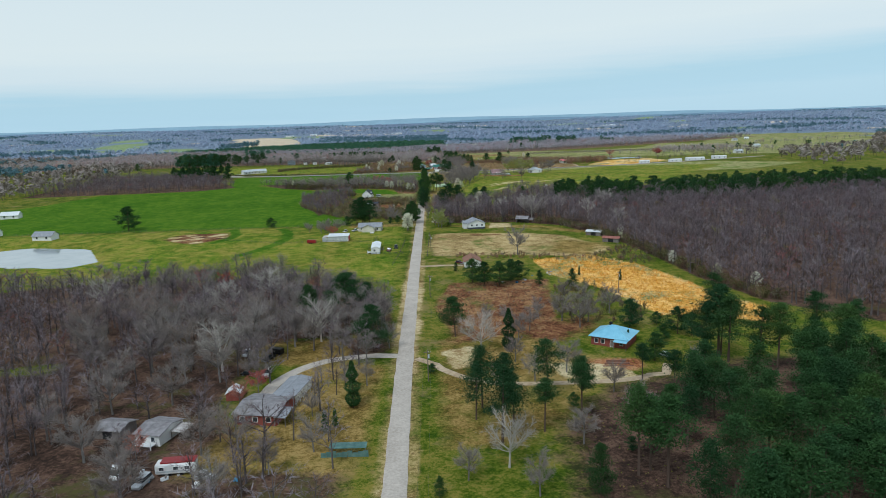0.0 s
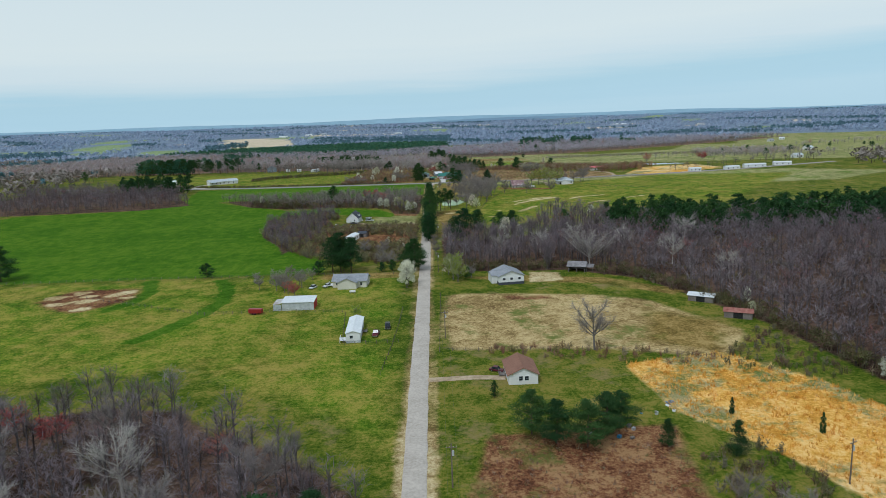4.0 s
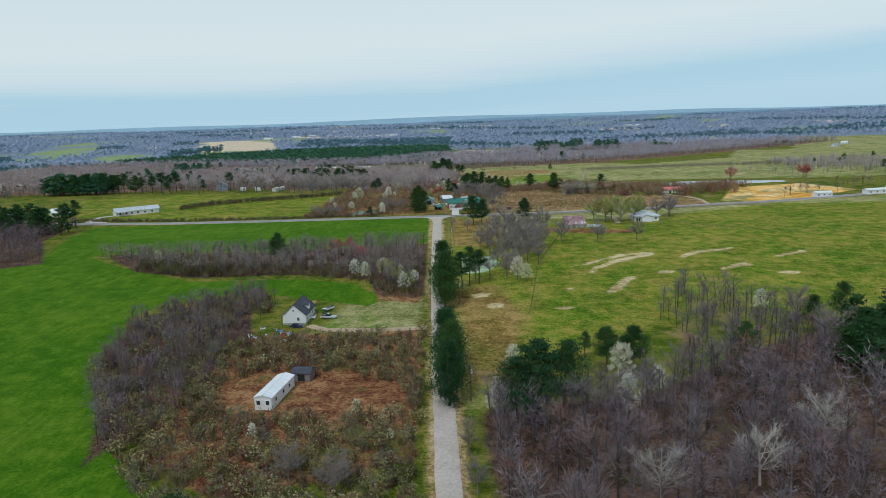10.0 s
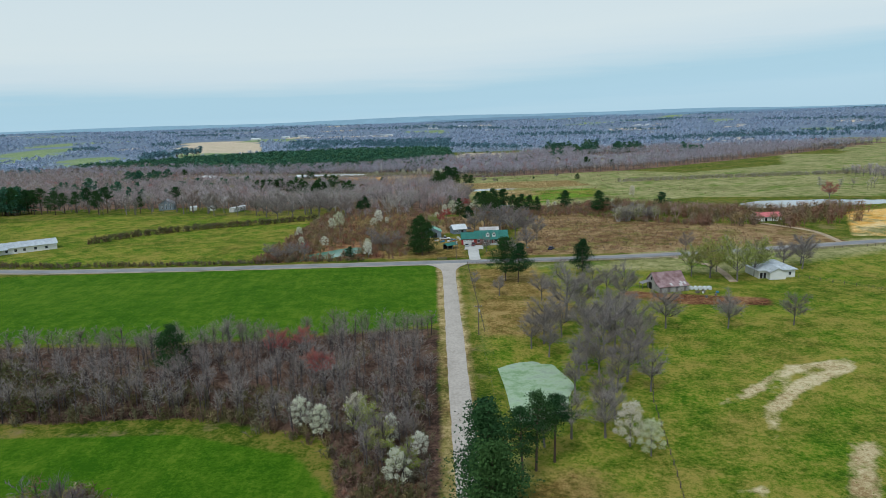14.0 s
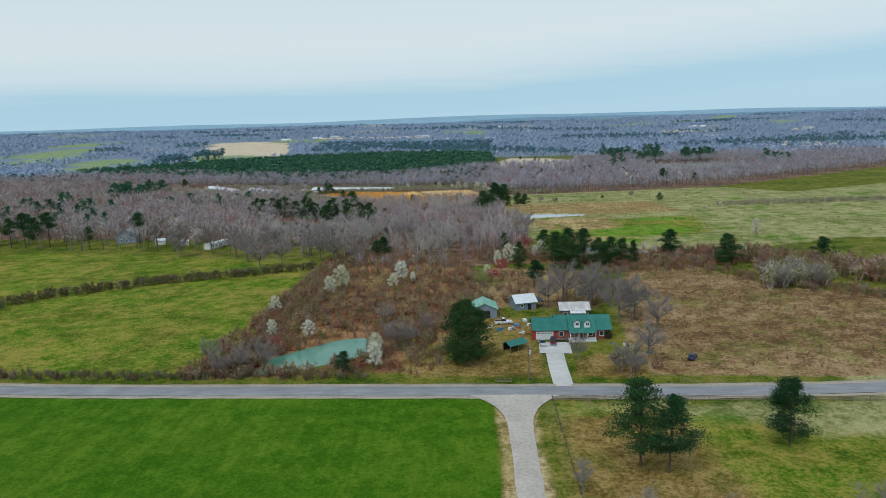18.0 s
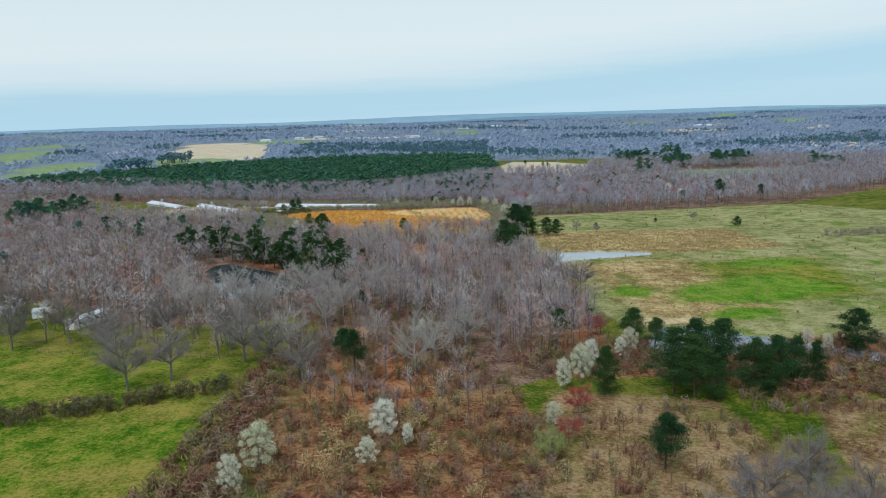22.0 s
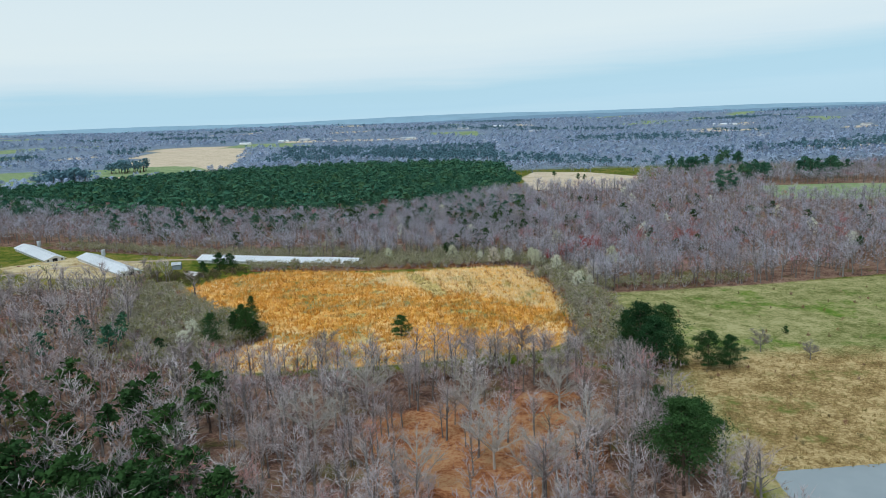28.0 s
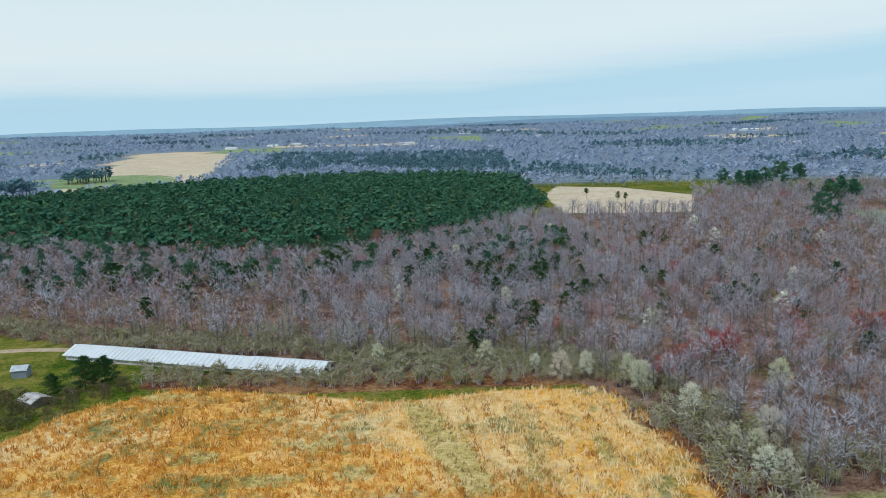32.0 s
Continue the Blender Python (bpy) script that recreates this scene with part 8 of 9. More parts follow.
def fence(line, gap, label, rails=0, height=1.25):
    f = None
    p = np.array(line, float)
    d = np.r_[0, np.cumsum(np.hypot(*np.diff(p, axis=0).T))]
    s = np.arange(0, d[-1], gap)
    x, y = np.interp(s, d, p[:, 0]), np.interp(s, d, p[:, 1])
    z = ground_height(x, y)
    f = thing("fence", x[0], y[0], 0, label, "fence")
    o = f.matrix_basis.translation.copy()
    r = random.Random(int(x[0] * 7 + y[0]))
    me = None
    for a, b, c in zip(x, y, z):
        if me is None:
            ob = part("post", tube(bmesh.new(), (0, 0, -0.4), (0, 0, height), 0.10, 0.08, 6), M["post"], f)
            me = ob.data
        else:
            ob = new("post", me)
            ob.parent = f
        ob.matrix_basis = Matrix.Translation((a - o.x, b - o.y, c - o.z)) @ pose(0, 0, 0, r.uniform(-5, 5), r.uniform(-5, 5), 0)
    for k in range(3):
        h0, r0 = height * (0.35 + 0.3 * k), 0.06 if rails else 0.018
        me = strand("rail", [(u - o.x, v - o.y, w - o.z + h0) for u, v, w in zip(x, y, z)], r0, M["post"] if rails else M["cable"])
        new("rail" if rails else "wire", me).parent = f


fence([(-24, 372.5), (-42, 371.5), (-46, 408), (-72, 411), (-100, 410), (-160, 440)], 3.5, "post and wire fence round the pasture")
fence([(-28, 466.5), (-70, 469), (-145, 471), (-300, 470)], 4.0, "post and wire fence between two fields")
fence([(11, 617), (18, 655), (23, 685), (40, 741), (50.5, 775), (60, 783)], 4.0, "post and wire fence up the hillside pasture")
fence([(-13, 830.5), (62, 828.5), (110, 833), (206, 845)], 4.0, "wooden fence along the crossing road", 1)
fence([(-13, 832), (-12.6, 790), (-12, 735)], 3.5, "post and wire fence along the lane")
fence([(-27.5, 345), (-25.5, 372), (-24.5, 410)], 4.0, "post and wire fence along the lane")
fence([(-10.5, 362), (-10.5, 430)], 3.5, "post and wire fence along the dry field")
fence([(-10.5, 363), (40, 360), (74, 349)], 4.0, "post and wire fence at the foot of the dry field")
fence([(110, 790), (135, 760), (175, 735)], 4.0, "post and wire fence across the pasture")
fence([(-199, 985), (-172, 1012), (-130, 1004), (-108, 1005)], 4.0, "post and wire fence between pastures")
fence([(-26, 841.5), (-20, 841.5)], 2.0, "short wooden fence by the junction", 1)

# ---- single trees ----


def tree_parts(shape, mats, names):
    """Split a tree's shape into one mesh a part, by its material numbers."""
    V, F, mi = shape.arrays()
    out = []
    for k, nm in names:
        pick = F[np.isin(mi, k)]
        if not len(pick):
            continue
        used, inv = np.unique(pick, return_inverse=True)
        me = bpy.data.meshes.new(nm)
        me.from_pydata(V[used].tolist(), [], inv.reshape(-1, 3).tolist())
        me.materials.append(mats[k[0]])
        out.append((nm, me))
    return out


TB, TC = ((0,), "trunk"), ((1, 2), "crown")
KINDS = {
    "pine": ("pine_tree", [tree_parts(pine_tree(200 + k, 30, 170, 0.21, (0.36, 0.45, 0.5, 0.4, 0.55)[k], (0.24, 0.2, 0.22, 0.27, 0.2)[k]), EVERGREEN, (TB, TC)) for k in range(5)], "tall pine with dark green needle clumps"),
    "fullpine": ("pine_tree", [tree_parts(pine_tree(210 + k, 64, 150, 0.21, 0.08, 0.30, False), [M["pine_bark"], M["young_needles"]], (TB, TC)) for k in range(4)], "full dark pine, branched low to the ground"),
    "column": ("pine_tree", [tree_parts(pine_tree(310 + k, 66, 140, 0.21, 0.10, 0.19), EVERGREEN, (TB, TC)) for k in range(3)], "tall dark pine with a narrow dense crown"),
    "broad": ("pine_tree", [tree_parts(pine_tree(214 + k, 68, 160, 0.21, (0.16, 0.3, 0.22, 0.36)[k], (0.36, 0.33, 0.38, 0.32)[k]), EVERGREEN, (TB, TC)) for k in range(4)], "broad dark pine with a full rounded crown"),
    "round": ("evergreen_tree", [tree_parts(pine_tree(220 + k, 64, 170, 0.26, 0.12, 0.44), EVERGREEN, (TB, TC)) for k in range(3)], "broad round dark evergreen tree"),
    "cedar": ("cedar_tree", [tree_parts(cedar_tree(230 + k, 3600, 0.30, 0.20), EVERGREEN, (TB, TC)) for k in range(3)], "dense dark green cedar"),
    "bare": ("bare_tree", [tree_parts(bare_tree(240 + k, 14, 9, 14, 0.030, 0.41), [M["bark"], M["stem_twig"]], (TB, TC)) for k in range(5)], "leafless grey tree with spreading limbs"),
    "slim": ("bare_tree", [tree_parts(bare_tree(250 + k, 11, 8, 13, 0.030, 0.25), [M["bark"], M["stem_twig"]], (TB, TC)) for k in range(4)], "slim leafless tree"),
    "pale": ("bare_tree", [tree_parts(bare_tree(260 + k, 14, 8, 11, 0.028, 0.46), [M["pale_bark"], M["pale_bark"]], (TB, TC)) for k in range(3)], "pale-barked leafless tree with a wide crown"),
    "spreading": ("bare_tree", [tree_parts(bare_tree(266, 20, 9, 11, 0.028, 0.74, low=0.12), [M["pale_bark"], M["stem_twig"]], (TB, TC))], "old pale bare tree with low, far-spreading limbs"),
    "pear": ("blossoming_tree", [tree_parts(pear_tree(270 + k, 4600, 0.22, (0.30, 0.26, 0.33, 0.28)[k]), WOOD, (TB, ((2,), "blossom"))) for k in range(4)], "wild pear tree in white blossom"),
    "willow": ("budding_tree", [tree_parts(bare_tree(280 + k, 12, 8, 6, 0.04, 0.46, 16, 0.32, 0.14), [M["bark"], M["twig"], M["lime_leaf"]], (TB, ((1,), "branching"), ((2,), "foliage"))) for k in range(3)], "tree with fresh yellow-green leaves"),
    "red": ("budding_tree", [tree_parts(bare_tree(290 + k, 11, 8, 14, 0.07, 0.40), [M["bark"], M["red_bud"]], (TB, TC)) for k in range(2)], "tree with red spring buds"),
}
tr = random.Random(77)


def tree(kind, *spots):
    name, variants, label = KINDS[kind]
    for x, y, hgt in spots:
        parts = tr.choice(variants)
        where = " beside the lane" if abs(x + 18) < 12 and y < 835 else " beside the crossing road" if abs(y - 840) < 25 else " at the field's edge" if x > 0 else " by the wood"
        e = thing(name, x, y, tr.uniform(0, 360), label + where, name.replace("_", " "), name.replace("_tree", "") + " trees")
        s = hgt / 10
        w = s * tr.uniform(0.92, 1.12)
        e.matrix_basis = e.matrix_basis @ Matrix.Diagonal((w, w, s, 1))
        for nm, me in parts:
            ob = new(nm, me)
            ob.parent = e


# around the first houses
tree("pine", (8, 172, 17), (11.5, 152, 19), (22, 157, 13.5), (32, 163, 15), (26, 178, 16.5), (33, 168, 15), (38.5, 135, 20), (41.5, 137, 17), (43, 130, 20), (54, 188, 11), (59, 176, 13), (82, 205, 23), (83, 200, 21), (93, 190, 21), (91, 173, 18), (115, 197, 18), (99, 255, 14), (83, 206, 19), (89, 193, 19), (117, 215, 17))
tree("pine", (62, 140, 17), (70, 148, 18), (78, 140, 17), (68, 130, 19), (86, 150, 19), (96, 158, 18), (104, 148, 17), (55, 126, 17), (76, 165, 18), (102, 172, 19), (110, 165, 17), (124, 180, 18), (60, 160, 15), (80, 122, 17), (94, 132, 18), (50, 150, 14), (122, 205, 17), (6, 165, 15), (13.5, 172, 15), (15, 160, 14))
tree("pine", (46, 116, 17), (57, 112, 18), (66, 116, 17), (74, 108, 18), (88, 112, 19), (98, 118, 18), (110, 128, 18), (118, 140, 18), (126, 152, 19), (64, 152, 16), (90, 142, 18), (104, 138, 18), (112, 150, 17), (118, 168, 18), (128, 165, 18), (84, 132, 17), (72, 122, 16), (108, 182, 18), (100, 185, 17))
stand = random.Random(31)
for k in range(44):
    tree("pine", (stand.uniform(48, 132), stand.uniform(98, 176), stand.uniform(14, 20)))
tree("bare", (24, 190, 9), (34, 196, 10), (14, 184, 8), (44, 180, 9), (20, 206, 8), (70, 190, 9), (30, 150, 9), (46, 160, 10))
tree("broad", (2, 232, 14.5), (-37, 250, 20), (-25, 219, 16), (79, 208, 17), (-53, 256, 14), (-31, 262, 13))
tree("round", (63, 236, 10.5), (77, 228, 9.5), (81, 226, 8), (70, 221, 6), (62, 203, 9), (73, 238, 5))
tree("bare", (-62, 216, 18), (-89, 215, 17), (-53, 232, 16), (-24.5, 244, 14), (-110, 258, 15), (-95, 240, 16), (-60, 264, 15), (-122, 296, 14), (-82, 300, 14), (-46, 280, 14), (-102, 284, 14), (46, 238, 11), (41, 246, 10), (50, 244, 9), (-70, 246, 16), (-130, 240, 15))
tree("bare", (-98, 226, 18), (-84, 232, 17), (-108, 236, 17), (-72, 226, 17), (-118, 222, 17), (-92, 206, 17), (-106, 200, 16), (-80, 206, 16), (-116, 250, 17), (-66, 238, 15), (-40, 236, 15), (-34, 244, 15), (-28, 232, 14), (-68, 196, 15))
tree("pale", (-44, 231, 16), (-74, 284, 15), (-86, 262, 15), (-140, 276, 14))
tree("red", (-112, 312, 9), (-100, 306, 8), (-58, 296, 8))
tree("fullpine", (4, 327, 4.8), (40, 298, 6.8), (53, 293, 8.4), (29, 128, 11), (-3, 129, 4.5))
tree("round", (11, 306, 10.8), (16, 301, 10.6), (22.5, 299, 11), (28, 304, 10.7), (32, 308, 9), (-219, 478, 17), (-5.5, 198, 3.2), (31.5, 171, 4), (40, 146, 3.5))
tree("cedar", (19, 217, 14), (-26, 175, 13), (60, 313, 4.5), (76, 302, 5.2), (-31, 160, 6), (-29, 163, 5), (58, 219, 5))
tree("pale", (10, 214, 14), (12, 140, 13), (-70, 205, 16))
tree("pear", (-24.2, 446, 11.5), (-7, 462, 7.6), (-24.6, 441, 12), (101, 402, 7), (108, 330, 7), (118, 300, 7), (126, 280, 8), (98, 390, 5))
tree("bare", (37, 360, 15.5), (23, 226, 10), (28, 236, 9), (-20, 222, 9), (52, 262, 10), (60, 254, 11), (46, 272, 9), (-56, 193, 11), (-62, 208, 15), (-76, 180, 12), (-90, 175, 13), (-84, 148, 13), (-58, 150, 12), (-50, 152, 11), (-36, 170, 8), (-66, 128, 12), (-48, 128, 11), (-32, 150, 9), (-95, 190, 13), (17, 128, 9), (3, 135, 8))
tree("slim", (-30, 225, 14), (-34, 212, 13), (-26, 208, 12), (33, 250, 9), (40, 258, 8), (-45, 222, 13), (-52, 226, 14), (-78, 196, 13), (-24, 190, 9), (-28, 184, 10), (-99, 160, 13), (-72, 140, 12), (-40, 140, 9), (20, 244, 8), (14, 250, 7))
tree("red", (-54, 186, 7), (-57, 178, 6.5), (-72, 148, 7), (-70, 432, 6.5))
# along the lane to the tongue field
tree("broad", (-57, 474, 19), (-52, 472, 17), (-61, 475, 17), (-22.5, 472, 15.5), (-25, 475, 13))
tree("round", (-56, 476, 15), (-23, 474, 12))
tree("round", (-67, 471, 6.5), (-33, 474, 5.5), (-119, 472, 7), (-38, 473, 4.5))
tree("column", (-17.6, 545, 17), (-17.4, 551, 20), (-17.6, 558, 21), (-17.4, 566, 19), (-17.8, 572, 17), (-18.0, 628, 21), (-18.2, 635, 23), (-18.4, 643, 21))
tree("broad", (2, 534, 20), (9, 538, 18.5), (-2, 538, 15), (31, 560, 14), (25, 563, 13), (62, 563, 13), (93, 560, 17), (102, 566, 17), (114, 563, 17), (124, 566, 16))
tree("pine", (21, 574, 8), (92, 586, 13), (104, 592, 15), (-305, 855, 15), (-283, 844, 14), (-258, 839, 18.5), (-408, 937, 15), (-270, 850, 15), (-265, 836, 16), (-292, 838, 14), (-330, 860, 14))
tree("willow", (-5, 453, 12), (-3, 449, 9), (-6, 470, 7), (-41, 401, 4.4), (-33, 655, 7), (-38, 662, 7.5), (-42, 672, 8))
tree("pear", (27, 556, 11), (24, 538, 10), (0, 566, 8), (-6, 541, 9), (34, 548, 8), (88, 612, 8), (-7, 540, 7), (-62, 531, 3.9), (-40, 542, 4.2), (-31, 528, 3), (-56, 676, 8), (-51, 672, 8), (-44, 676, 8.5), (-34, 652, 8), (-36, 668, 7), (-30, 662, 6), (-155, 715, 7), (-59, 861, 7.5), (12, 664, 10), (15, 660, 8))
tree("bare", (-76, 446, 9), (-70, 447, 8.5), (-38, 479, 10), (-34, 482, 8), (-80, 443, 7), (3, 456, 6))
tree("round", (1, 455, 5.5))
tree("spreading", (58, 470, 16))
tree("pale", (96, 470, 14), (118, 520, 14), (82, 505, 13), (60, 520, 12), (40, 505, 12), (20, 500, 11), (110, 440, 12))
tree("bare", (-82, 452, 7), (-88, 446, 6), (-76, 440, 6), (-40, 505, 9), (-50, 512, 8), (14, 745, 19), (16, 722, 14), (22, 716, 16), (24, 730, 14), (36, 760, 15), (60, 733, 11.5), (80, 734, 10), (42, 735, 12), (118, 803, 13.5), (122, 812, 12), (86, 843, 9), (90, 570, 14), (94, 600, 12))
tree("slim", (6, 690, 11), (9, 700, 12), (12, 705, 12), (10, 680, 10), (8, 668, 11), (18, 735, 12), (28, 745, 11), (-5, 665, 10), (1, 668, 11), (-14, 520, 9), (-13, 505, 8), (-12, 790, 7), (-4, 778, 8))
tree("bare", (4, 725, 13), (10, 730, 12), (18, 712, 14), (14, 700, 12), (20, 696, 13), (26, 708, 12), (30, 722, 13), (20, 750, 13), (28, 770, 11), (10, 770, 10), (34, 775, 10), (-80, 470, 5), (64, 742, 6), (104, 812, 10), (112, 806, 11))
tree("slim", (4, 716, 11), (0, 722, 11), (16, 690, 11), (12, 676, 10), (24, 690, 11), (30, 735, 10), (34, 744, 10), (6, 734, 10))
tree("bare", (-78, 446, 5.5), (-72, 452, 6), (-92, 458, 5), (-68, 461, 5))
tree("red", (-55, 701, 9), (-58, 704, 8), (-70, 718, 9), (-64, 722, 9), (-74, 438, 6))
tree("pine", (-8, 656, 16), (-4, 659, 14), (-11, 652, 15), (34, 816, 11), (-94, 714, 6))
tree("broad", (-96, 710, 14), (0.5, 800, 17.5), (5, 797, 15.5), (32, 808, 14))
tree("willow", (78, 794, 15), (86, 788, 15.5), (95, 794, 15), (84, 803, 14), (72, 797, 12))
# the crossing and the green-roofed house
tree("fullpine", (-36, 857, 17), (-33, 853, 19), (-30, 858, 15))
tree("round", (-66, 850, 6), (8, 874, 2.8), (60, 999, 12), (76, 970, 14), (115, 969, 12))
tree("pear", (-58, 852, 8), (-82, 878, 6.4), (-83, 938, 10.5), (-86, 930, 8), (-61, 951, 9), (-63, 940, 6), (-56, 948, 5), (-16, 980, 10.1), (-21, 976, 8), (-12, 990, 8), (53, 1000, 5.2), (49, 1003, 6), (88, 985, 7), (-100, 905, 7), (-94, 880, 6), (118, 1047, 9), (-26, 955, 6))
tree("willow", (-29, 940, 6.5), (-27, 943, 5))
tree("bare", (82, 928, 9), (88, 936, 10), (80, 940, 9), (94, 930, 9), (-60, 890, 8), (-56, 870, 8), (-52, 866, 9), (-105, 858, 7), (-94, 863, 6), (7, 848, 7), (10, 846, 6))
tree("broad", (10, 976, 17), (4, 972, 16), (17, 977, 16.5), (8, 970, 15), (27, 974, 13), (-8, 937, 11), (33, 976, 12), (22, 972, 13))
tree("fullpine", (12, 968, 11), (24, 970, 11), (-12, 972, 12), (38, 976, 11))
tree("bare", (20, 893, 14), (8, 904, 14), (24, 880, 12), (-6, 908, 12), (16, 915, 13), (10, 850, 8), (14, 889, 15), (16, 858, 11), (-3, 856, 7.4), (0, 914, 15), (8, 910, 13), (6, 847, 7), (-88, 855, 8), (-94, 850, 8), (-99, 848, 7), (-50, 870, 7), (-46, 880, 7), (20, 900, 12), (12, 925, 12))
tree("bare", (-128, 980, 16), (-105, 1000, 16), (-120, 987, 14), (-85, 983, 15), (-140, 1000, 16), (-150, 1012, 15), (-165, 1020, 16), (-112, 1012, 14), (-180, 1015, 15), (-190, 1035, 15), (-205, 1045, 16), (-97, 995, 14), (-108, 1022, 15), (-135, 1020, 15))
tree("pale", (-44, 1006, 14), (-52, 996, 13), (-70, 1012, 11), (-110, 1052, 14), (-94, 1062, 13), (-85, 1044, 13), (-74, 1062, 14), (-48, 1140, 13), (-56, 1150, 13), (-70, 1140, 12), (-84, 1180, 13), (-92, 1160, 13), (-40, 1176, 11), (-57, 988, 15), (-95, 1010, 13), (-130, 1040, 14), (-142, 1052, 13), (-125, 1058, 15), (-112, 1040, 13), (-88, 1030, 13), (-30, 1040, 12), (-104, 1070, 14), (-150, 1070, 14), (-38, 1155, 12), (-60, 1170, 12), (-20, 1160, 10))
tree("pine", (-72, 984, 13.5), (-79, 1048, 8), (-17, 1026, 8), (-6, 1026, 6), (-134, 1222, 13), (-120, 1170, 10))
tree("red", (-14, 1030, 7), (-20, 960, 7), (-24, 948, 6), (-90, 868, 5))
# the row of pines behind the pasture
tree("red", (232, 990, 13), (300, 1000, 13), (306, 1006, 11))
tree("broad", (-399, 1066, 19), (-392, 1071, 18), (-384, 1062, 20), (-377, 1069, 19), (-371, 1061, 20), (-364, 1067, 20), (-358, 1062, 21), (-350, 1067, 20), (-343, 1058, 21), (-336, 1063, 19), (-311, 1056, 18), (-276, 1050, 18))
tree("pine", (-330, 1062, 19), (-324, 1061, 20), (-306, 1060, 16), (-295, 1056, 17), (-284, 1052, 20), (-271, 1054, 20), (-242, 1043, 13), (-221, 1058, 18), (-373, 1400, 15), (-335, 1400, 14))
# the last wood and the sedge field
tree("broad", (-24, 1139, 18), (-20, 1146, 15), (-16, 1202, 18), (-9, 1205, 16.5), (-13, 1195, 16), (-17, 1015, 9), (2, 1003, 12), (-77, 1000, 9), (7, 1000, 10))
tree("fullpine", (-16, 1216, 12), (-23, 1160, 12), (-19, 1200, 12), (-12, 1204, 10.6), (-6, 1201, 9.3), (-128, 1234, 11), (-133, 1238, 9), (-134, 1261, 8.5))
tree("round", (-174, 1346, 9.5), (-170, 1349, 8.5), (-180, 1341, 6.5), (2, 1201, 10), (7, 1200, 9), (-131, 1241, 10.5), (-80, 1234, 7.5), (-126, 1236, 7), (-150, 1222, 6), (34, 1228, 2.4), (72, 1240, 2.6), (111, 1215, 6))
tree("pear", (0, 999, 8), (-3, 997, 6), (-57, 1019, 6), (-63, 1054, 9), (-65, 1357, 8), (-9, 1302, 9), (5, 1330, 10), (-28, 1334, 9), (-143, 1223, 8), (-46, 1343, 9), (-39, 1345, 8), (-29, 1341, 8.5), (-26, 1336, 8), (-21, 1316, 9.5), (-17, 1302, 5.5), (-14, 1298, 6.5), (-17, 1287, 8.3), (-12, 1290, 6), (120, 1351, 10), (-55, 1420, 9), (-8, 1308, 7), (-52, 1350, 6), (-96, 1360, 7), (-145, 1235, 8))
tree("pine", (147, 1345, 16), (152, 1349, 13), (118, 1340, 9), (176, 1340, 12), (42, 1783, 10), (62, 1750, 10), (68, 1748, 9), (-25, 1420, 11), (-18, 1428, 11), (-60, 1400, 10), (-70, 1410, 9), (-130, 1420, 10), (-15, 1290, 5))
tree("bare", (20, 1212, 6.7), (-8, 1088, 10), (-2, 1067, 12), (-6, 1078, 9), (30, 1205, 5), (-100, 1215, 9), (-60, 1214, 9), (-45, 1213, 10), (-30, 1213, 9), (95, 1242, 6), (-140, 1213, 9))
tree("red", (-2, 1351, 11), (2, 1356, 10), (48, 1367, 11), (54, 1370, 10), (-12, 1347, 9), (-7, 1015, 7), (-4, 1018, 6), (184, 1716, 11), (-20, 1340, 7), (-14, 1348, 7), (-10, 1352, 8), (40, 1400, 9), (70, 1420, 9), (20, 1460, 9))

# ---- grass and reeds that stand up from the fields ----


def tuft(seed, n, wide, tall):
    s = Shape(seed)
    for i in range(n):
        a, o = s.r.uniform(0, 6.28), s.r.uniform(0, wide)
        s.blade(Vector((math.cos(a) * o, math.sin(a) * o, -0.5)), (s.r.gauss(0, 0.3), s.r.gauss(0, 0.3), 1), tall * s.r.uniform(0.6, 1.1), 1.6, 0)
    return s.arrays()


TUFTS = [tuft(300 + k, 8, 6, 10) for k in range(3)]
SEDGE = [p for n, w, p in FIELDS if n == "sedge"]
STRAW = [p for n, w, p in FIELDS if n == "straw"]
SWATHS = [p for n, w, p in FIELDS if n == "thin"]
PALE_SEDGE = [(-104, 1318), (-89, 1331), (-62, 1338), (-35, 1338), (-28, 1314), (-24, 1284), (-24, 1252), (-60, 1290), (-84, 1300)]
wood("sedge_grass", SEDGE[1], 1.35, 1.5, 41, TUFTS, "tall golden broom sedge in clumps", [PALE_SEDGE, *SWATHS], [M["sedge_blade"]], "grass", 0.7)
wood("sedge_grass", PALE_SEDGE, 1.35, 1.5, 92, TUFTS, "tall pale broom sedge in clumps", SWATHS, [M["cream_blade"]], "grass", 0.7)
for k_, swath in enumerate(SWATHS):
    wood("dry_grass", swath, 1.7, 1.0, 120 + k_, TUFTS, "thin short grass in a worn swath of the sedge", (), [M["straw_blade"]], "grass", 0.75)
wood("sedge_grass", SEDGE[1], 3.6, 1.7, 270, TUFTS, "dark rust-coloured sedge stems among the golden clumps", [PALE_SEDGE, *SWATHS], [M["rust_blade"]], "grass", 0.45)
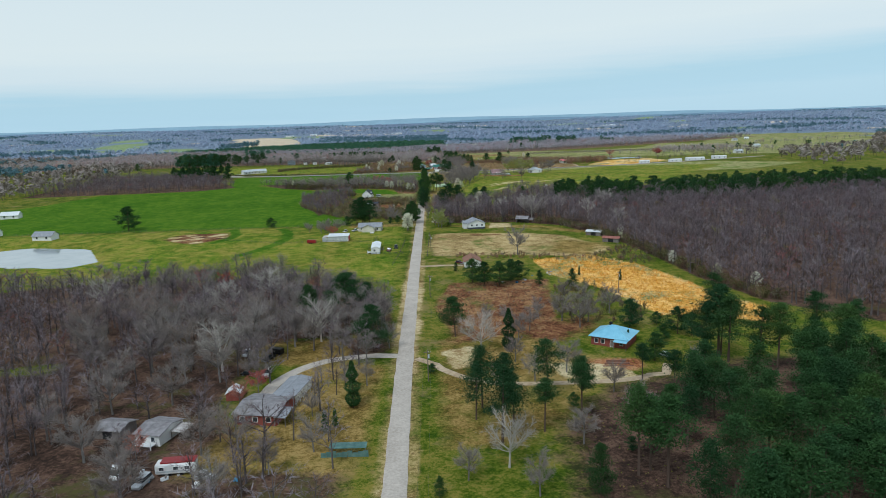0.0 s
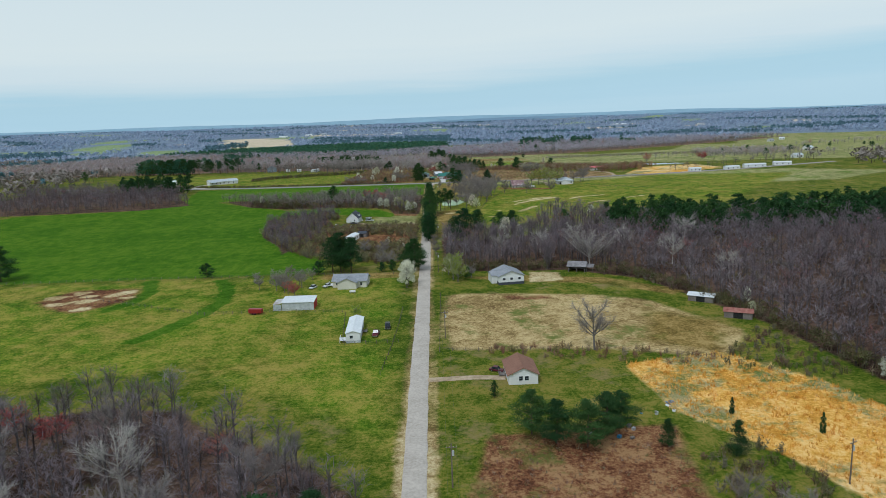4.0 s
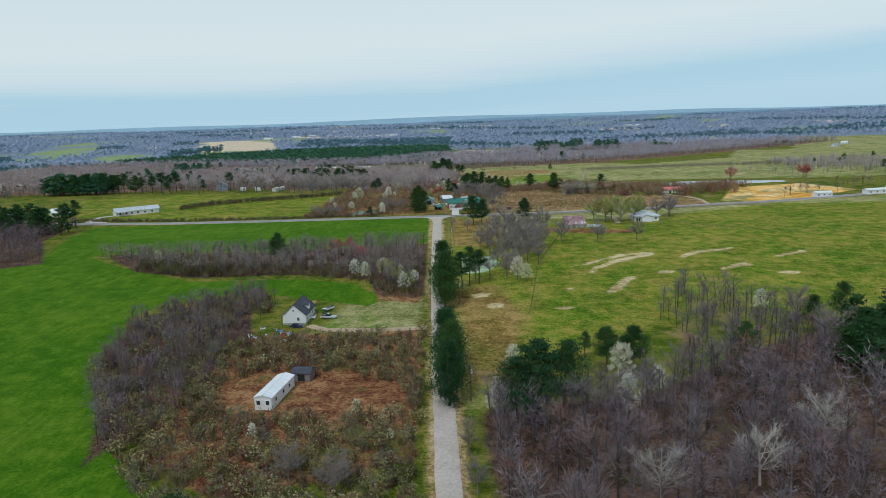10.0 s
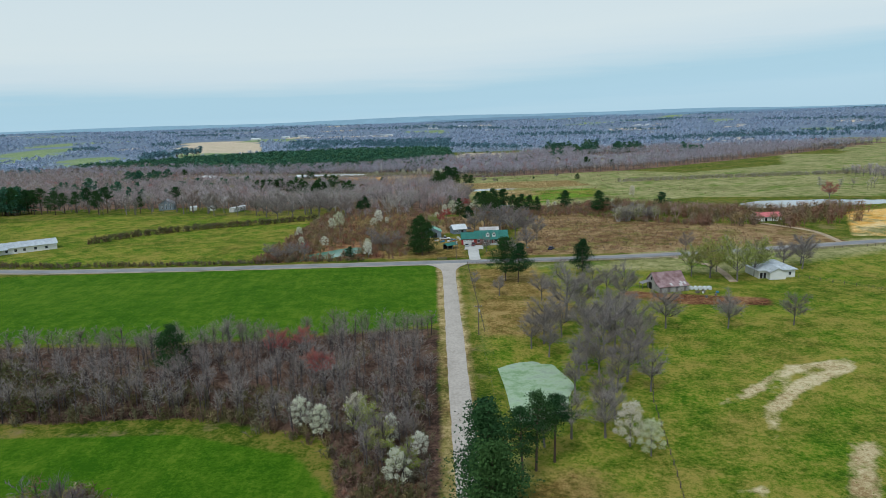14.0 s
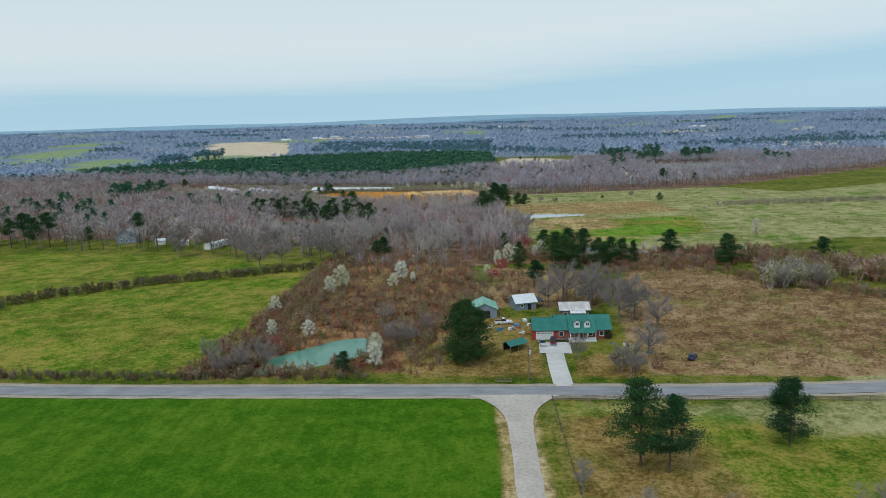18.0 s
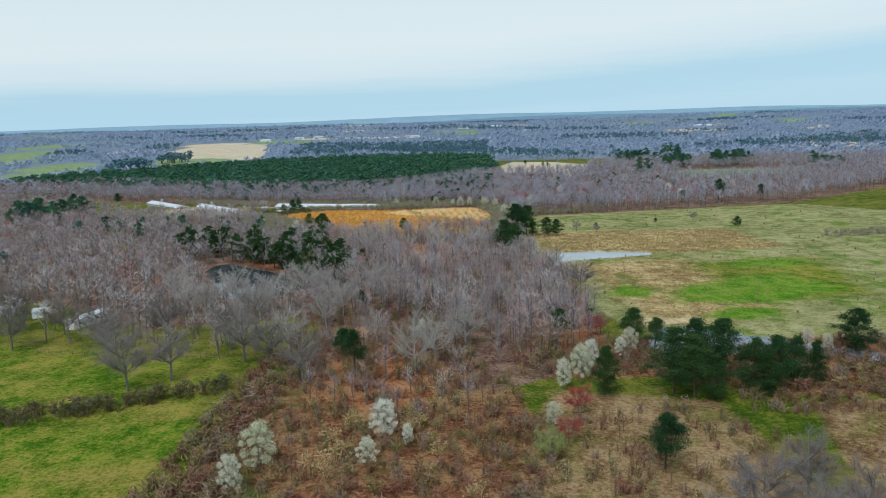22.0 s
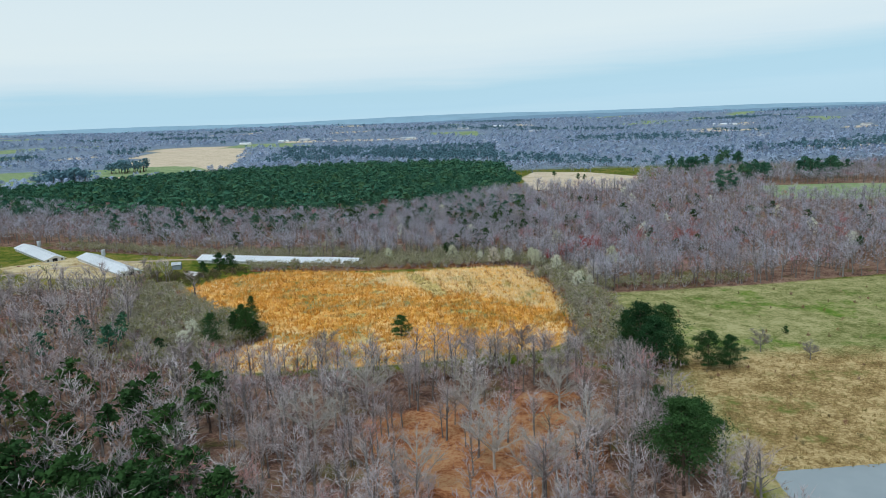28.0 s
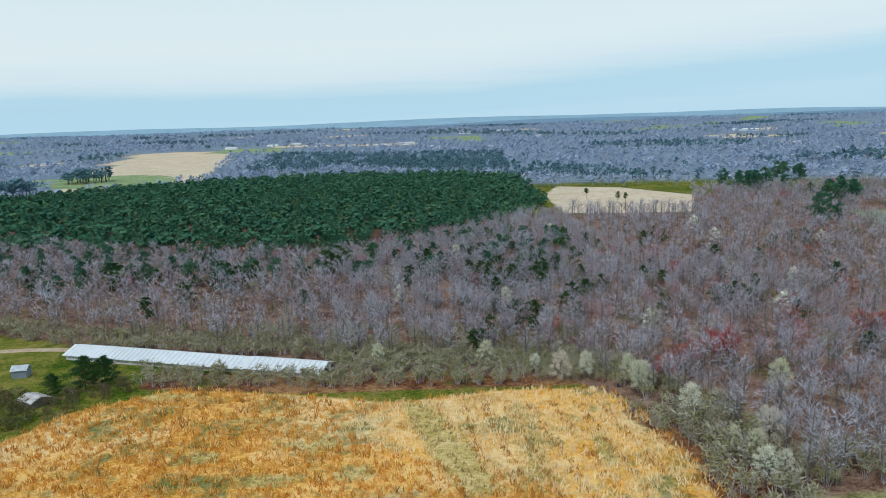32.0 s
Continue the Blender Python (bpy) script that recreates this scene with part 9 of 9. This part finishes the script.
for k_ in range(9):
    bow = [(-34 - 5.5 * k_ + 10 * math.sin(a_ * 1.4), 1330 - 92 * a_) for a_ in (0, 0.2, 0.4, 0.6, 0.8, 1.0)]
    wood("sedge_grass", [(x_ - 0.9, y_) for x_, y_ in bow] + [(x_ + 0.9, y_) for x_, y_ in bow[::-1]], 1.1, 1.1, 280 + k_, TUFTS, "darker line of sedge along an old plough row", SWATHS, [M["rust_blade"]], "grass", 0.55)
wood("sedge_grass", SEDGE[0], 1.5, 1.1, 42, TUFTS, "tall golden broom sedge in clumps", (), [M["sedge_blade"]], "grass", 0.7)
wood("dry_grass", STRAW[0], 1.5, 0.8, 43, TUFTS, "tan dry grass in rough clumps", (), [M["straw_blade"]], "grass", 0.7)
wood("dry_grass", [(12, 1030), (0, 1110), (-4, 1160), (-4, 1210), (60, 1212), (110, 1200), (90, 1120), (60, 1040)], 2.6, 0.8, 44, TUFTS, "rough tan grass in the open field", (), [M["straw_blade"]], "grass", 0.7)
wood("dry_grass", [(16, 850), (14, 872), (20, 910), (34, 963), (62, 966), (82, 930), (130, 900), (130, 850)], 2.2, 0.9, 45, TUFTS, "rough brown grass in the fallow field", (), [M["shrub"]], "grass", 0.7)
wood("dry_grass", [(2, 304), (44, 307), (38, 244), (3, 236), (-5, 270)], 1.8, 0.8, 46, TUFTS, "rough russet grass", (), [M["shrub"]], "grass", 0.7)
wood("pasture_grass", [(-160, 420), (-150, 464), (-30, 462), (-24, 350), (-45, 350), (-90, 372), (-120, 385)], 1.9, 0.35, 47, TUFTS, "uneven green and yellow pasture grass", [list(p) for p in MOWN], [M["grass_blade"]], "grass", 0.8)
wood("pasture_grass", [(-12, 560), (-13, 825), (60, 826), (130, 790), (150, 640), (108, 600), (60, 605), (20, 570)], 2.4, 0.38, 48, TUFTS, "uneven green and yellow pasture grass", (), [M["grass_blade"]], "grass", 0.8)
wood("pasture_grass", [(-104, 985), (-98, 905), (-112, 850), (-200, 860), (-210, 960)], 2.4, 0.38, 49, TUFTS, "uneven green and yellow pasture grass", (), [M["grass_blade"]], "grass", 0.8)
wood("pasture_grass", [(-10, 130), (-9, 205), (0, 230), (60, 240), (75, 200), (60, 130)], 2.0, 0.35, 50, TUFTS, "rough lawn grass under the pines", (), [M["grass_blade"]], "grass", 0.7)
